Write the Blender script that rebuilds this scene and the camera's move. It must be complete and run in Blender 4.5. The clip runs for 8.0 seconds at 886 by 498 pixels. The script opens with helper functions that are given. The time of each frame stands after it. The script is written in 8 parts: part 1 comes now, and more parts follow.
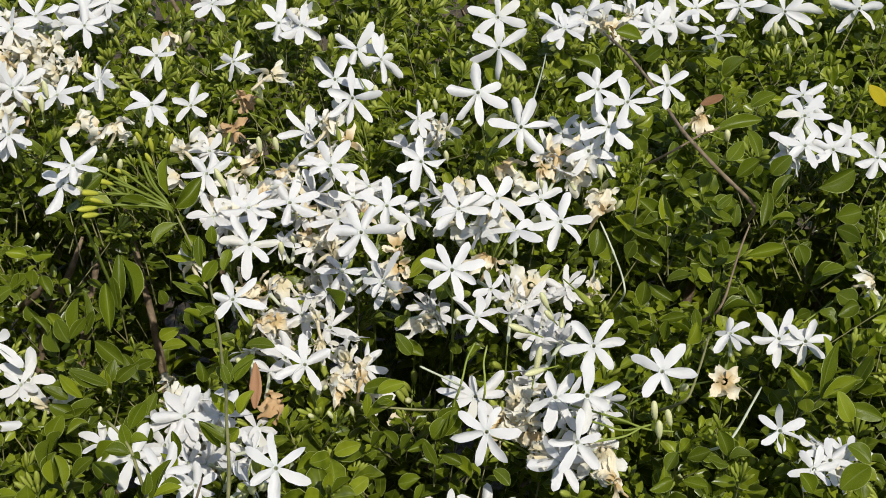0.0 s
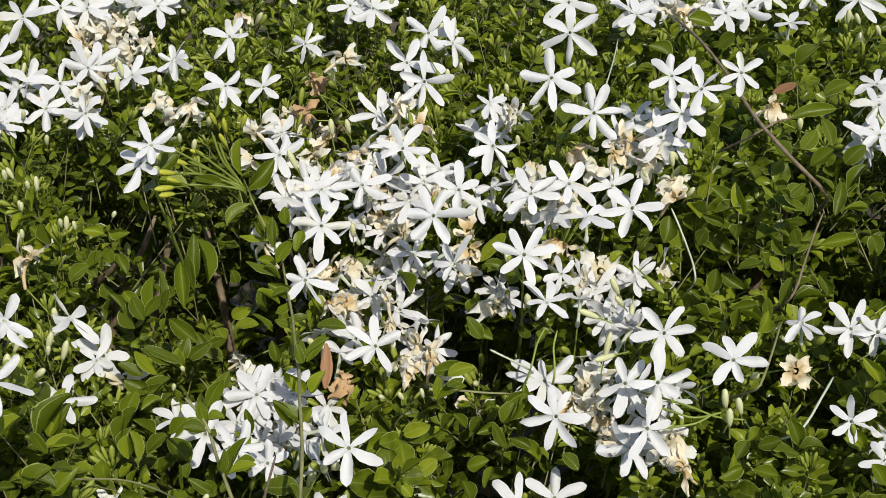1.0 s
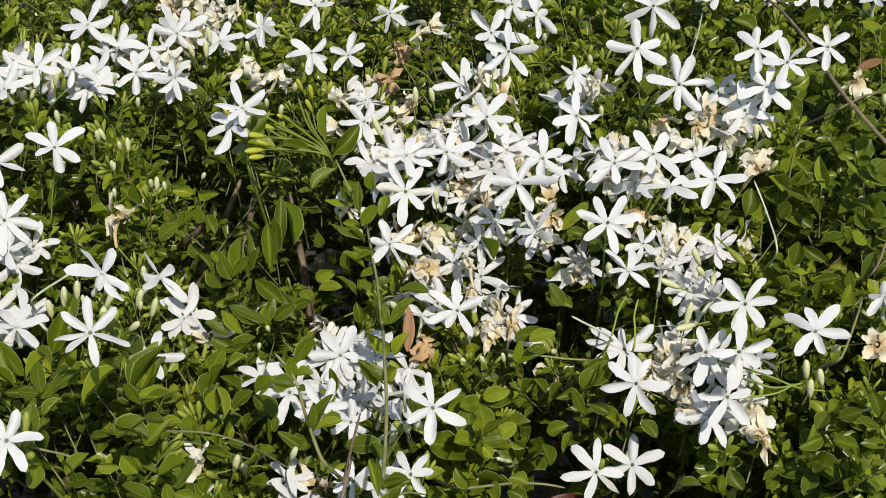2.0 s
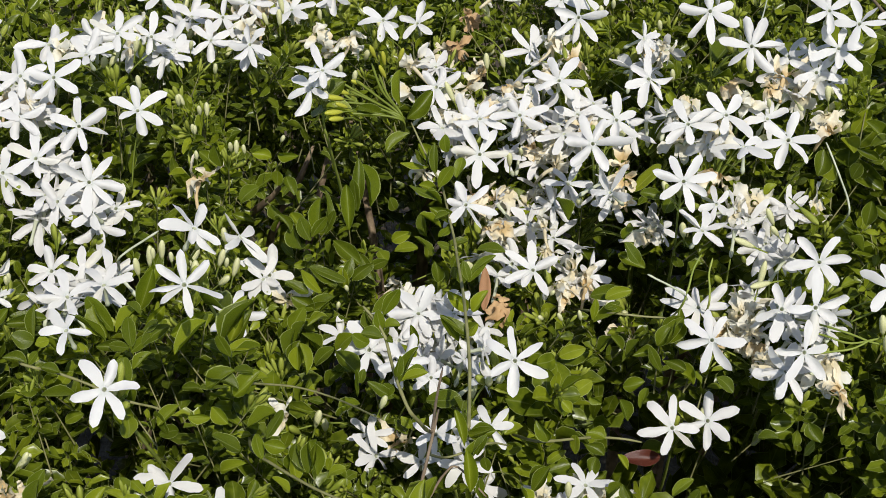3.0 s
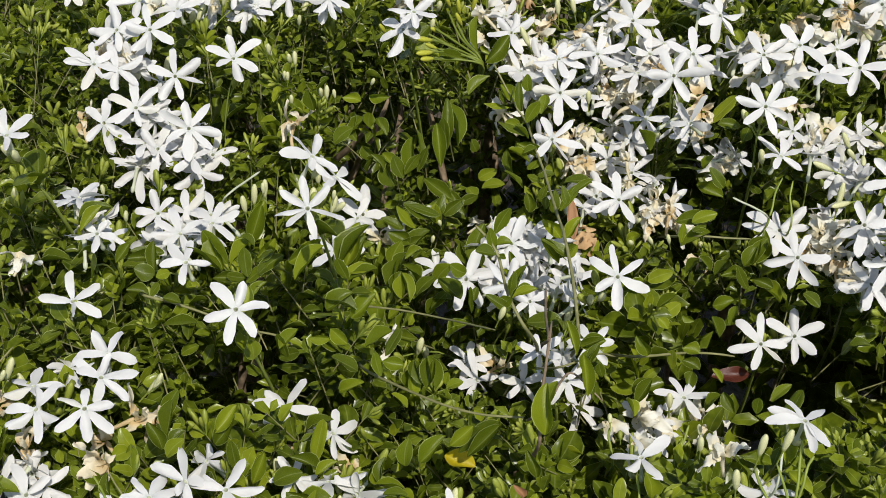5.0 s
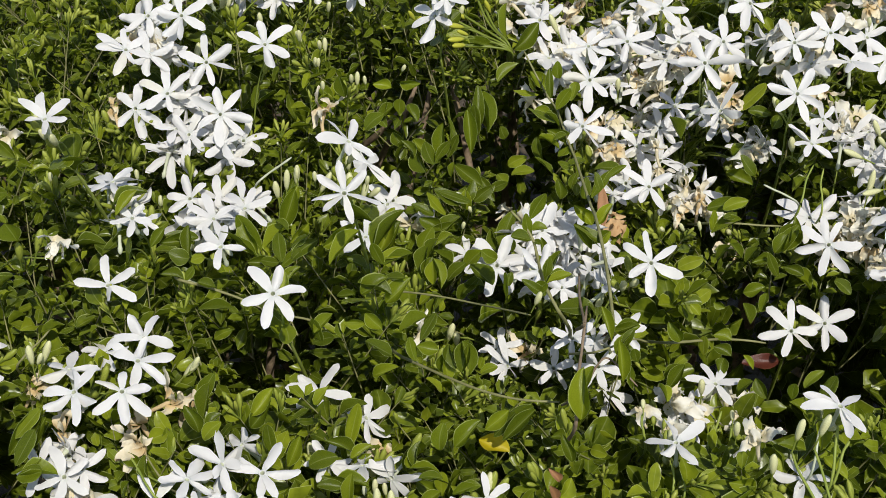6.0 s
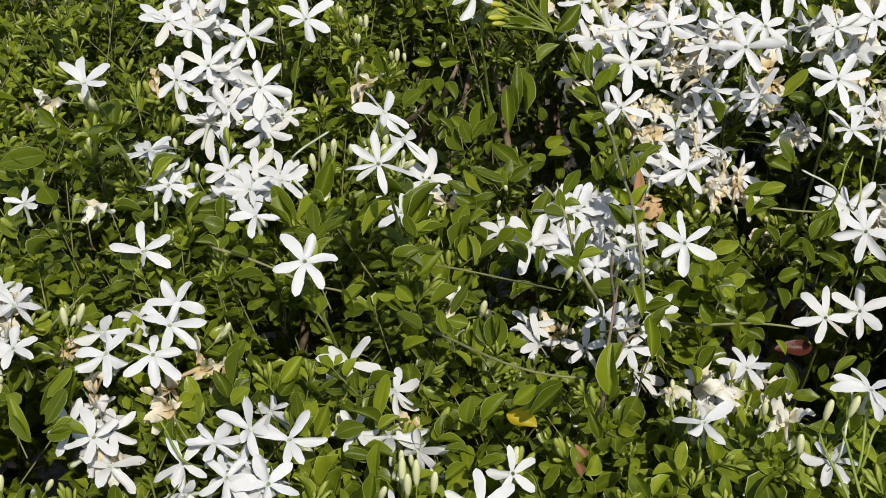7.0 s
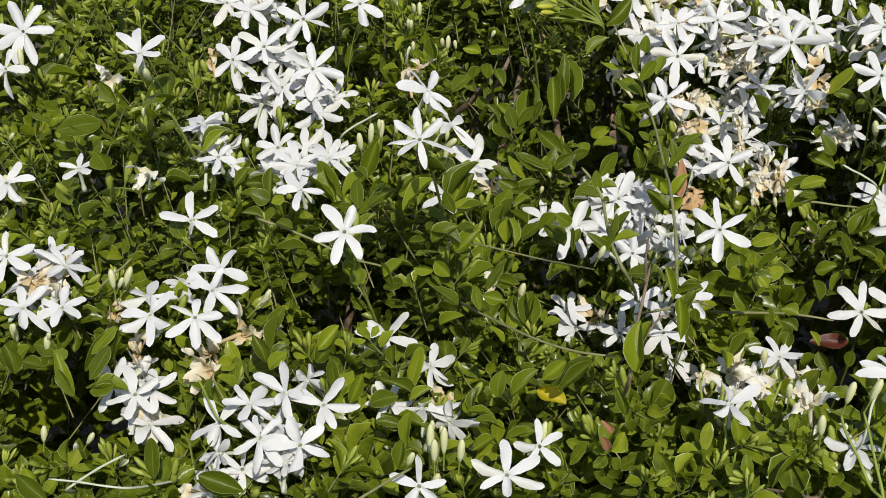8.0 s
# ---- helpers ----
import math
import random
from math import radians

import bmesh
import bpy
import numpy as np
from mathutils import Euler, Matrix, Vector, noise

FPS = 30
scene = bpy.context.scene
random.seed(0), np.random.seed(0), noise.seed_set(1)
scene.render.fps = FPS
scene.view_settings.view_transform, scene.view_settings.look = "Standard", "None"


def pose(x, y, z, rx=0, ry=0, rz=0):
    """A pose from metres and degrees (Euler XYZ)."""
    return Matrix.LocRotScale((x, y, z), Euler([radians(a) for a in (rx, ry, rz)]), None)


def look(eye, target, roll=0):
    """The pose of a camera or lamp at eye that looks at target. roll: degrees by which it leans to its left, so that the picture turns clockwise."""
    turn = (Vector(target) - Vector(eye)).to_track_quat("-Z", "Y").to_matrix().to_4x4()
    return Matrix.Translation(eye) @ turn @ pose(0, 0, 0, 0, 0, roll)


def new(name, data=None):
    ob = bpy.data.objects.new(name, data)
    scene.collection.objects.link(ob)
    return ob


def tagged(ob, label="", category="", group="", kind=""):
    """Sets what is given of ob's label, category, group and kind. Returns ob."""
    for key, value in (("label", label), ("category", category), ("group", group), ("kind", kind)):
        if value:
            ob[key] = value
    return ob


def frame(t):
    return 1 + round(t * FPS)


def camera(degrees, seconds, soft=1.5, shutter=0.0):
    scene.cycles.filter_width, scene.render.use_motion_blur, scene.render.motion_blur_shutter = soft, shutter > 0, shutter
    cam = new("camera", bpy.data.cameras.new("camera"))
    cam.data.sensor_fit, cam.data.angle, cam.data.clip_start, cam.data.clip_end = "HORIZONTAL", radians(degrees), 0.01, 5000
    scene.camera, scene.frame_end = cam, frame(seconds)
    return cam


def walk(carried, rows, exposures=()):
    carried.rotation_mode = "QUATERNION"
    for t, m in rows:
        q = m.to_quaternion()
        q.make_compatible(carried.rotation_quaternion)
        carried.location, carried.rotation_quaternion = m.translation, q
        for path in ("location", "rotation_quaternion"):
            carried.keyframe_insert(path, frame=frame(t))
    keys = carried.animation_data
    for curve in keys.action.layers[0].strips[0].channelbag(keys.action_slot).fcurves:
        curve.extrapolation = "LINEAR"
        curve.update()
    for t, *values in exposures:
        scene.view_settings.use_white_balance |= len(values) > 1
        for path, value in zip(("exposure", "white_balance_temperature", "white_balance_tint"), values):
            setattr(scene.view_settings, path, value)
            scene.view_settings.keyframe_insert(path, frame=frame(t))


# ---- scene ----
cam = camera(34.1, 8.0, soft=0.8)
PATH = [
    (0, (0.042, -0.718, 1.578), (0.269, 0.879, 0.395), 3.5),
    (0.5, (0.036, -0.716, 1.579), (0.226, 0.877, 0.384), 3.1),
    (1, (0.029, -0.72, 1.581), (0.183, 0.869, 0.375), 2.9),
    (2.3, (0.007, -0.74, 1.578), (0.057, 0.834, 0.344), 1.9),
    (2.5, (0.002, -0.744, 1.577), (0.042, 0.828, 0.341), 1.6),
    (3, (-0.015, -0.759, 1.572), (0.006, 0.809, 0.331), 1.1),
    (3.5, (-0.036, -0.774, 1.572), (-0.021, 0.793, 0.329), 0.5),
    (4, (-0.055, -0.79, 1.568), (-0.04, 0.777, 0.325), -0.0),
    (4.5, (-0.07, -0.806, 1.565), (-0.047, 0.76, 0.322), -0.3),
    (5.8, (-0.099, -0.827, 1.554), (-0.075, 0.742, 0.314), -0.7),
    (6, (-0.101, -0.823, 1.559), (-0.083, 0.737, 0.308), -0.5),
    (6.5, (-0.1, -0.825, 1.554), (-0.105, 0.734, 0.302), -0.4),
    (7, (-0.093, -0.834, 1.547), (-0.138, 0.726, 0.296), -0.4),
    (7.5, (-0.086, -0.851, 1.542), (-0.178, 0.712, 0.297), -0.4),
    (8, (-0.072, -0.864, 1.54), (-0.213, 0.705, 0.307), -0.5),
]
walk(cam, [(t, look(eye, target, roll)) for t, eye, target, roll in PATH])

# ---- daylight: a high sun behind the camera's right shoulder, clear sky ----
SUN_DIR = Vector((0.22, -0.66, 0.95)).normalized()
world = bpy.data.worlds.new("sky")
scene.world = world
world.use_nodes = True
sky = world.node_tree.nodes.new("ShaderNodeTexSky")
sky.sky_type, sky.sun_disc = "NISHITA", False
sky.sun_elevation = math.asin(SUN_DIR.z)
sky.sun_rotation = math.atan2(SUN_DIR.x, SUN_DIR.y)
world.node_tree.links.new(sky.outputs[0], world.node_tree.nodes["Background"].inputs[0])
world.node_tree.nodes["Background"].inputs[1].default_value = 0.12
sun = new("sun", bpy.data.lights.new("sun", "SUN"))
sun.data.energy, sun.data.angle, sun.data.color = 4.35, radians(0.53), (1.0, 0.965, 0.895)
sun.matrix_world = look(SUN_DIR * 5, (0, 0, 0))


# ---- materials ----
def shader(name):
    m = bpy.data.materials.new(name)
    m.use_nodes = True
    nt = m.node_tree
    return m, nt, nt.nodes["Principled BSDF"], nt.nodes["Material Output"]


def node(nt, kind, **inputs):
    n = nt.nodes.new(kind)
    for key, value in inputs.items():
        n.inputs[key.replace("_", " ")].default_value = value
    return n


def ramp(nt, fac, *stops):
    n = nt.nodes.new("ShaderNodeValToRGB")
    el = n.color_ramp.elements
    while len(el) < len(stops):
        el.new(0.5)
    for e, (p, c) in zip(el, stops):
        e.position, e.color = p, (*c, 1)
    nt.links.new(fac, n.inputs[0])
    return n.outputs[0]


def mix(nt, fac, a, b, how="MIX"):
    n = nt.nodes.new("ShaderNodeMix")
    n.data_type, n.blend_type = "RGBA", how
    for s, v in ((n.inputs[0], fac), (n.inputs[6], a), (n.inputs[7], b)):
        if isinstance(v, (int, float)):
            s.default_value = v
        elif isinstance(v, tuple):
            s.default_value = (*v, 1)
        else:
            nt.links.new(v, s)
    return n.outputs[2]


def maths(nt, op, a, b=0.0):
    n = nt.nodes.new("ShaderNodeMath")
    n.operation = op
    for s, v in ((n.inputs[0], a), (n.inputs[1], b)):
        if isinstance(v, (int, float)):
            s.default_value = v
        else:
            nt.links.new(v, s)
    return n.outputs[0]


def texture(nt, scale, detail=3.0, kind="ShaderNodeTexNoise", space="Object"):
    co = nt.nodes.new("ShaderNodeTexCoord")
    n = node(nt, kind, Scale=scale)
    if kind == "ShaderNodeTexNoise":
        n.inputs["Detail"].default_value = detail
    nt.links.new(co.outputs[space], n.inputs["Vector"])
    return n.outputs[0]


def bump(nt, bsdf, height, strength, distance):
    b = node(nt, "ShaderNodeBump", Strength=strength, Distance=distance)
    nt.links.new(height, b.inputs["Height"])
    nt.links.new(b.outputs[0], bsdf.inputs["Normal"])
    return b.outputs[0]


def thin(nt, bsdf, out, colour, share):
    """Lets part of the light pass through a thin leaf or petal."""
    t = nt.nodes.new("ShaderNodeBsdfTranslucent")
    if isinstance(colour, tuple):
        t.inputs[0].default_value = (*colour, 1)
    else:
        nt.links.new(colour, t.inputs[0])
    m = nt.nodes.new("ShaderNodeMixShader")
    m.inputs[0].default_value = share
    nt.links.new(bsdf.outputs[0], m.inputs[1])
    nt.links.new(t.outputs[0], m.inputs[2])
    nt.links.new(m.outputs[0], out.inputs[0])


def blade_values(nt):
    """Across, along and random value of a leaf, bud or petal, from its mesh."""
    a = nt.nodes.new("ShaderNodeAttribute")
    a.attribute_name = "blade"
    s = nt.nodes.new("ShaderNodeSeparateXYZ")
    nt.links.new(a.outputs["Vector"], s.inputs[0])
    info = nt.nodes.new("ShaderNodeObjectInfo")
    loose = maths(nt, "LESS_THAN", s.outputs[2], 1.5)
    r = maths(nt, "FRACT", maths(nt, "ADD", s.outputs[2], maths(nt, "MULTIPLY", info.outputs["Random"], loose)))
    return s.outputs[0], s.outputs[1], r


def petal_material():
    m, nt, b, out = shader("white_petal")
    u, s, r = blade_values(nt)
    tone = ramp(nt, r, (0.0, (0.796, 0.786, 0.768)), (0.93, (0.846, 0.836, 0.818)), (1.0, (0.82, 0.80, 0.72)))
    base = mix(nt, ramp(nt, s, (0.0, (1, 1, 1)), (0.16, (0, 0, 0))), tone, (0.74, 0.76, 0.72))
    vein = texture(nt, 9.0, 4)
    base = mix(nt, maths(nt, "MULTIPLY", ramp(nt, vein, (0.62, (0, 0, 0)), (0.8, (1, 1, 1))), 0.25), base, (0.72, 0.70, 0.62))
    nt.links.new(base, b.inputs["Base Color"])
    b.inputs["Roughness"].default_value = 0.55
    b.inputs["Specular IOR Level"].default_value = 0.25
    wave = node(nt, "ShaderNodeTexWave", Scale=9.0, Distortion=2.0)
    co = nt.nodes.new("ShaderNodeTexCoord")
    wave.bands_direction = "Y"
    nt.links.new(co.outputs["Object"], wave.inputs["Vector"])
    bump(nt, b, wave.outputs[1], 0.05, 0.02)
    thin(nt, b, out, mix(nt, 1.0, base, (1.0, 0.99, 0.955), "MULTIPLY"), 0.48)
    return m


def leaf_material(name, dark, mid, light, rim, share=0.3, rough=0.36):
    m, nt, b, out = shader(name)
    u, s, r = blade_values(nt)
    base = ramp(nt, r, (0.0, dark), (0.35, dark), (0.68, mid), (1.0, light))
    spots = texture(nt, 130.0, 4)
    base = mix(nt, 0.35, base, ramp(nt, spots, (0.3, tuple(0.55 * c for c in mid)), (0.7, tuple(1.25 * c for c in light))))
    rib = ramp(nt, u, (0.0, (1, 1, 1)), (0.09, (0, 0, 0)))
    base = mix(nt, maths(nt, "MULTIPLY", rib, 0.20), base, rim)
    worn = ramp(nt, texture(nt, 45.0, 3), (0.38, (0.35, 0.35, 0.35)), (0.6, (1, 1, 1)))
    edge = maths(nt, "MULTIPLY", ramp(nt, u, (0.93, (0, 0, 0)), (0.98, (1, 1, 1))), worn)
    base = mix(nt, maths(nt, "MULTIPLY", edge, 0.88), base, rim)
    nt.links.new(base, b.inputs["Base Color"])
    b.inputs["Roughness"].default_value = rough
    b.inputs["Specular IOR Level"].default_value = 0.24
    bump(nt, b, texture(nt, 260.0, 3), 0.16, 0.0010)
    thin(nt, b, out, mix(nt, 1.0, base, (1.25, 1.35, 0.55), "MULTIPLY"), share)
    return m


def speckled(name, dark, light, scale, rough, relief=0.4, distance=0.001, share=0.0, stalk=None, heart=None):
    m, nt, b, out = shader(name)
    u, s, r = blade_values(nt)
    n = texture(nt, scale, 5)
    base = ramp(nt, n, (0.3, dark), (0.7, light))
    base = mix(nt, maths(nt, "MULTIPLY", r, 0.45), base, tuple(0.55 * a + 0.45 * c for a, c in zip(dark, light)))
    if heart:
        base = mix(nt, ramp(nt, s, (0.15, (1, 1, 1)), (0.55, (0, 0, 0))), base, heart)
    if stalk:
        base = mix(nt, ramp(nt, s, (0.40, (1, 1, 1)), (0.50, (0, 0, 0))), base, stalk)
    nt.links.new(base, b.inputs["Base Color"])
    b.inputs["Roughness"].default_value = rough
    b.inputs["Specular IOR Level"].default_value = 0.3
    bump(nt, b, texture(nt, scale * 3.1, 4), relief, distance)
    if share:
        thin(nt, b, out, base, share)
    return m


PETAL = petal_material()
LEAF = leaf_material("green_leaf", (0.040, 0.065, 0.006), (0.098, 0.136, 0.008), (0.252, 0.292, 0.016), (0.50, 0.55, 0.20), 0.36, 0.27)
YELLOW_LEAF = leaf_material("yellow_leaf", (0.42, 0.33, 0.010), (0.50, 0.40, 0.012), (0.56, 0.45, 0.02), (0.45, 0.40, 0.08))
RED_LEAF = leaf_material("red_brown_leaf", (0.06, 0.015, 0.009), (0.08, 0.021, 0.012), (0.12, 0.036, 0.020), (0.16, 0.06, 0.04), 0.08, 0.3)
DRY_LEAF = leaf_material("dry_leaf", (0.22, 0.11, 0.05), (0.28, 0.14, 0.06), (0.34, 0.18, 0.09), (0.40, 0.24, 0.13), 0.12, 0.6)
BUD = speckled("green_bud", (0.175, 0.222, 0.022), (0.37, 0.395, 0.07), 60, 0.42, 0.2, 0.0006, 0.15, (0.17, 0.22, 0.03))
YELLOW_BUD = speckled("yellow_green_bud", (0.34, 0.36, 0.025), (0.56, 0.54, 0.07), 60, 0.42, 0.2, 0.0006, 0.2, (0.17, 0.21, 0.028))
PALE_BUD = speckled("pale_bud", (0.54, 0.55, 0.23), (0.76, 0.74, 0.46), 60, 0.45, 0.2, 0.0006, 0.2, (0.26, 0.31, 0.05))
TUBE = speckled("pale_green_tube", (0.44, 0.48, 0.31), (0.64, 0.66, 0.50), 50, 0.5, 0.2, 0.0006, 0.2)
GREEN_STEM = speckled("green_stem", (0.14, 0.19, 0.025), (0.28, 0.32, 0.06), 90, 0.5)
WOOD = speckled("grey_brown_twig", (0.10, 0.07, 0.042), (0.27, 0.20, 0.125), 120, 0.75, 0.8)
OLIVE = speckled("olive_twig", (0.13, 0.13, 0.045), (0.25, 0.24, 0.10), 110, 0.6, 0.6)
TAN = speckled("dried_petal", (0.68, 0.57, 0.36), (0.86, 0.81, 0.64), 150, 0.75, 0.7, 0.0008, 0.22, None, (0.58, 0.42, 0.20))
CREAM = speckled("wilting_petal", (0.78, 0.73, 0.56), (0.86, 0.85, 0.79), 140, 0.68, 0.6, 0.0008, 0.32, None, (0.73, 0.64, 0.42))
BROWN = speckled("withered_petal", (0.38, 0.22, 0.09), (0.64, 0.45, 0.25), 90, 0.75, 0.6, 0.001, 0.15)
SOIL = speckled("dark_soil", (0.035, 0.026, 0.018), (0.11, 0.085, 0.055), 14, 0.95, 1.0, 0.02)
tan, cream, brown = TAN, CREAM, BROWN


# ---- mesh helpers ----
def mesh_of(name, verts, faces, material, blade=None, smooth=True):
    me = bpy.data.meshes.new(name)
    me.from_pydata([tuple(v) for v in verts], [], faces)
    me.materials.append(material)
    if blade is not None:
        a = me.attributes.new("blade", "FLOAT_VECTOR", "POINT")
        a.data.foreach_set("vector", np.asarray(blade, dtype=np.float32).ravel())
    me.polygons.foreach_set("use_smooth", [smooth] * len(me.polygons))
    me.update()
    return me


def many(name, template, quads, blade, places, material, tones=None):
    """One mesh out of many copies of a small template. places: rows of 3 x 4 matrices; blade: across and along for each vertex."""
    t = np.asarray(template, dtype=np.float32)
    p = np.asarray(places, dtype=np.float32)
    n, k = len(p), len(t)
    v = np.einsum("nij,kj->nki", p[:, :, :3], t) + p[:, None, :, 3]
    me = bpy.data.meshes.new(name)
    f = np.asarray(quads, dtype=np.int64)
    allf = (f[None] + (np.arange(n) * k)[:, None, None]).reshape(-1, f.shape[1])
    me.vertices.add(n * k)
    me.vertices.foreach_set("co", v.astype(np.float32).ravel())
    me.loops.add(allf.size)
    me.loops.foreach_set("vertex_index", allf.astype(np.int32).ravel())
    me.polygons.add(len(allf))
    me.polygons.foreach_set("loop_start", np.arange(0, allf.size, f.shape[1], dtype=np.int32))
    me.polygons.foreach_set("use_smooth", np.ones(len(allf), dtype=bool))
    me.update(calc_edges=True)
    me.validate()
    me.materials.append(material)
    b = np.zeros((n, k, 3), dtype=np.float32)
    b[:, :, :2] = np.asarray(blade)[None]
    b[:, :, 2] = (rng.random(n) if tones is None else 2 + np.clip(tones, 0.01, 0.99))[:, None]
    a = me.attributes.new("blade", "FLOAT_VECTOR", "POINT")
    a.data.foreach_set("vector", b.ravel())
    return me


def part(name, me, parent, label="", kind=""):
    ob = new(name, me)
    ob.parent = parent
    return tagged(ob, label, kind=kind)


def smooth_line(points, steps=6):
    """A soft curve through a few points."""
    p = [Vector(q) for q in points]
    p = [2 * p[0] - p[1]] + p + [2 * p[-1] - p[-2]]
    out = []
    for i in range(1, len(p) - 2):
        for j in range(steps):
            t = j / steps
            a, b, c, d = p[i - 1:i + 3]
            out.append(0.5 * ((2 * b) + (c - a) * t + (2 * a - 5 * b + 4 * c - d) * t * t + (3 * b - a - 3 * c + d) * t ** 3))
    return out + [p[-2]]


def add_tube(verts, faces, line, r0, r1, sides=6, knots=0.0):
    """Adds a tapering tube along a line to lists of vertices and faces."""
    first, n = len(verts), len(line)
    up = Vector((0.3, 0.5, 0.8))
    for i, c in enumerate(line):
        way = (line[min(i + 1, n - 1)] - line[max(i - 1, 0)]).normalized()
        x = way.cross(up).normalized()
        y = way.cross(x)
        r = r0 + (r1 - r0) * i / (n - 1)
        if i == n - 1:
            r *= 0.55
        if knots and i % 4 == 2:
            r *= 1 + knots
        for k in range(sides):
            a = 2 * math.pi * k / sides
            verts.append(c + (x * math.cos(a) + y * math.sin(a)) * r)
    for i in range(n - 1):
        for k in range(sides):
            a, b = first + i * sides + k, first + i * sides + (k + 1) % sides
            faces.append((a, b, b + sides, a + sides))
    faces.append(tuple(first + k for k in range(sides))[::-1])
    faces.append(tuple(first + (n - 1) * sides + k for k in range(sides)))


rng = np.random.default_rng(11)


# ---- petals, flowers, buds and leaves, built once in several shapes ----
def petal_mesh(i):
    """A strap-shaped petal, root to tip one unit along x, lens-shaped in section: narrow at the claw, widest past the middle, blunt, with a shallow groove, rolled edges and its own bow."""
    g = np.random.default_rng(100 + i)
    wide, bow, twist = g.uniform(0.132, 0.174), g.uniform(-0.02, 0.085), g.uniform(-0.42, 0.42)
    bend, roll, groove = g.uniform(-0.06, 0.06), g.uniform(-0.075, 0.045), g.uniform(0.016, 0.034)
    hook, sharp = 0.0, g.uniform(0.25, 1.0)
    if i % 6 == 3:
        hook = g.uniform(0.25, 0.5)
    if i % 6 == 5:
        bow, roll = -0.07, 0.14
    if i % 8 == 6:
        roll = -0.22
    rows, cols = 11, 5
    blunt = (0.36, 0.52, 0.70, 0.88, 0.98, 1.0, 0.96, 0.86, 0.72, 0.50, 0.12)
    acute = (0.36, 0.55, 0.76, 0.95, 1.0, 0.96, 0.86, 0.68, 0.47, 0.27, 0.05)
    spots = (0, 0.08, 0.2, 0.38, 0.55, 0.68, 0.8, 0.89, 0.945, 0.98, 1)
    verts, blade, faces = [], [], []
    for side in (1, -1):
        for r in range(rows):
            s = (r / (rows - 1)) ** 0.85
            x = 0.075 + 0.925 * s
            w = wide * float(np.interp(s, spots, [a * (1 - sharp) + b * sharp for a, b in zip(blunt, acute)]))
            lift = bow * math.sin(math.pi * s) - hook * max(0.0, s - 0.72) ** 2 * 6 * 0.35
            for c in range(cols):
                u = c / (cols - 1) * 2 - 1
                y = u * w * (1 + 0.05 * math.sin(7 * s + 2.3 * i + 3 * (u > 0)) + 0.045 * math.sin(17 * s + 1.1 * i + 2 * (u > 0)))
                z = roll * w / 0.165 * abs(u) ** 2.4 * (0.25 + 0.75 * math.sin(math.pi * min(1.0, s * 1.1)))
                z -= groove * math.exp(-(u * 3.0) ** 2) * (1 - 0.75 * s)
                z += 0.026 * math.sin(9 * s + 1.7 * i) * u * abs(u) * s
                z += 0.007 * (1 - u * u) * side
                a = twist * (s - 0.2)
                verts.append((x, y * math.cos(a) - z * math.sin(a) + bend * math.sin(math.pi * s), lift + z * math.cos(a) + y * math.sin(a)))
                blade.append((abs(u), s, i / 24))
    for side in (0, 1):
        o = side * rows * cols
        for r in range(rows - 1):
            for c in range(cols - 1):
                q = (o + r * cols + c, o + r * cols + c + 1, o + (r + 1) * cols + c + 1, o + (r + 1) * cols + c)
                faces.append(q if side else q[::-1])
    return mesh_of("petal", verts, faces, PETAL, blade)


def flower_tube_mesh():
    """The slender tube behind a flower: open throat with a thick white lip, narrow neck and small calyx; metres."""
    verts, faces = [], []
    rings = ((0.0002, -0.0075), (0.0007, -0.0070), (0.0009, -0.0035), (0.0011, -0.0012), (0.00135, -0.0001), (0.0018, 0.00035), (0.0024, 0.0001), (0.0021, -0.0009), (0.0014, -0.0035), (0.0011, -0.012), (0.0013, -0.0155), (0.0017, -0.0165), (0.0015, -0.019), (0.0006, -0.0205))
    sides = 10
    for r, z in rings:
        for k in range(sides):
            a = 2 * math.pi * k / sides
            verts.append((r * math.cos(a), r * math.sin(a), z))
    for i in range(len(rings) - 1):
        for k in range(sides):
            a, b = i * sides + k, i * sides + (k + 1) % sides
            faces.append((a, b, b + sides, a + sides))
    faces.append(tuple(range((len(rings) - 1) * sides, len(rings) * sides)))
    me = mesh_of("flower", verts, faces, TUBE, [(0.5, 0.5, 0.3)] * len(verts))
    me.materials.append(PETAL)
    me.polygons.foreach_set("material_index", [1 if 4 * sides <= f < 7 * sides else 0 for f in range(len(faces))])
    return me


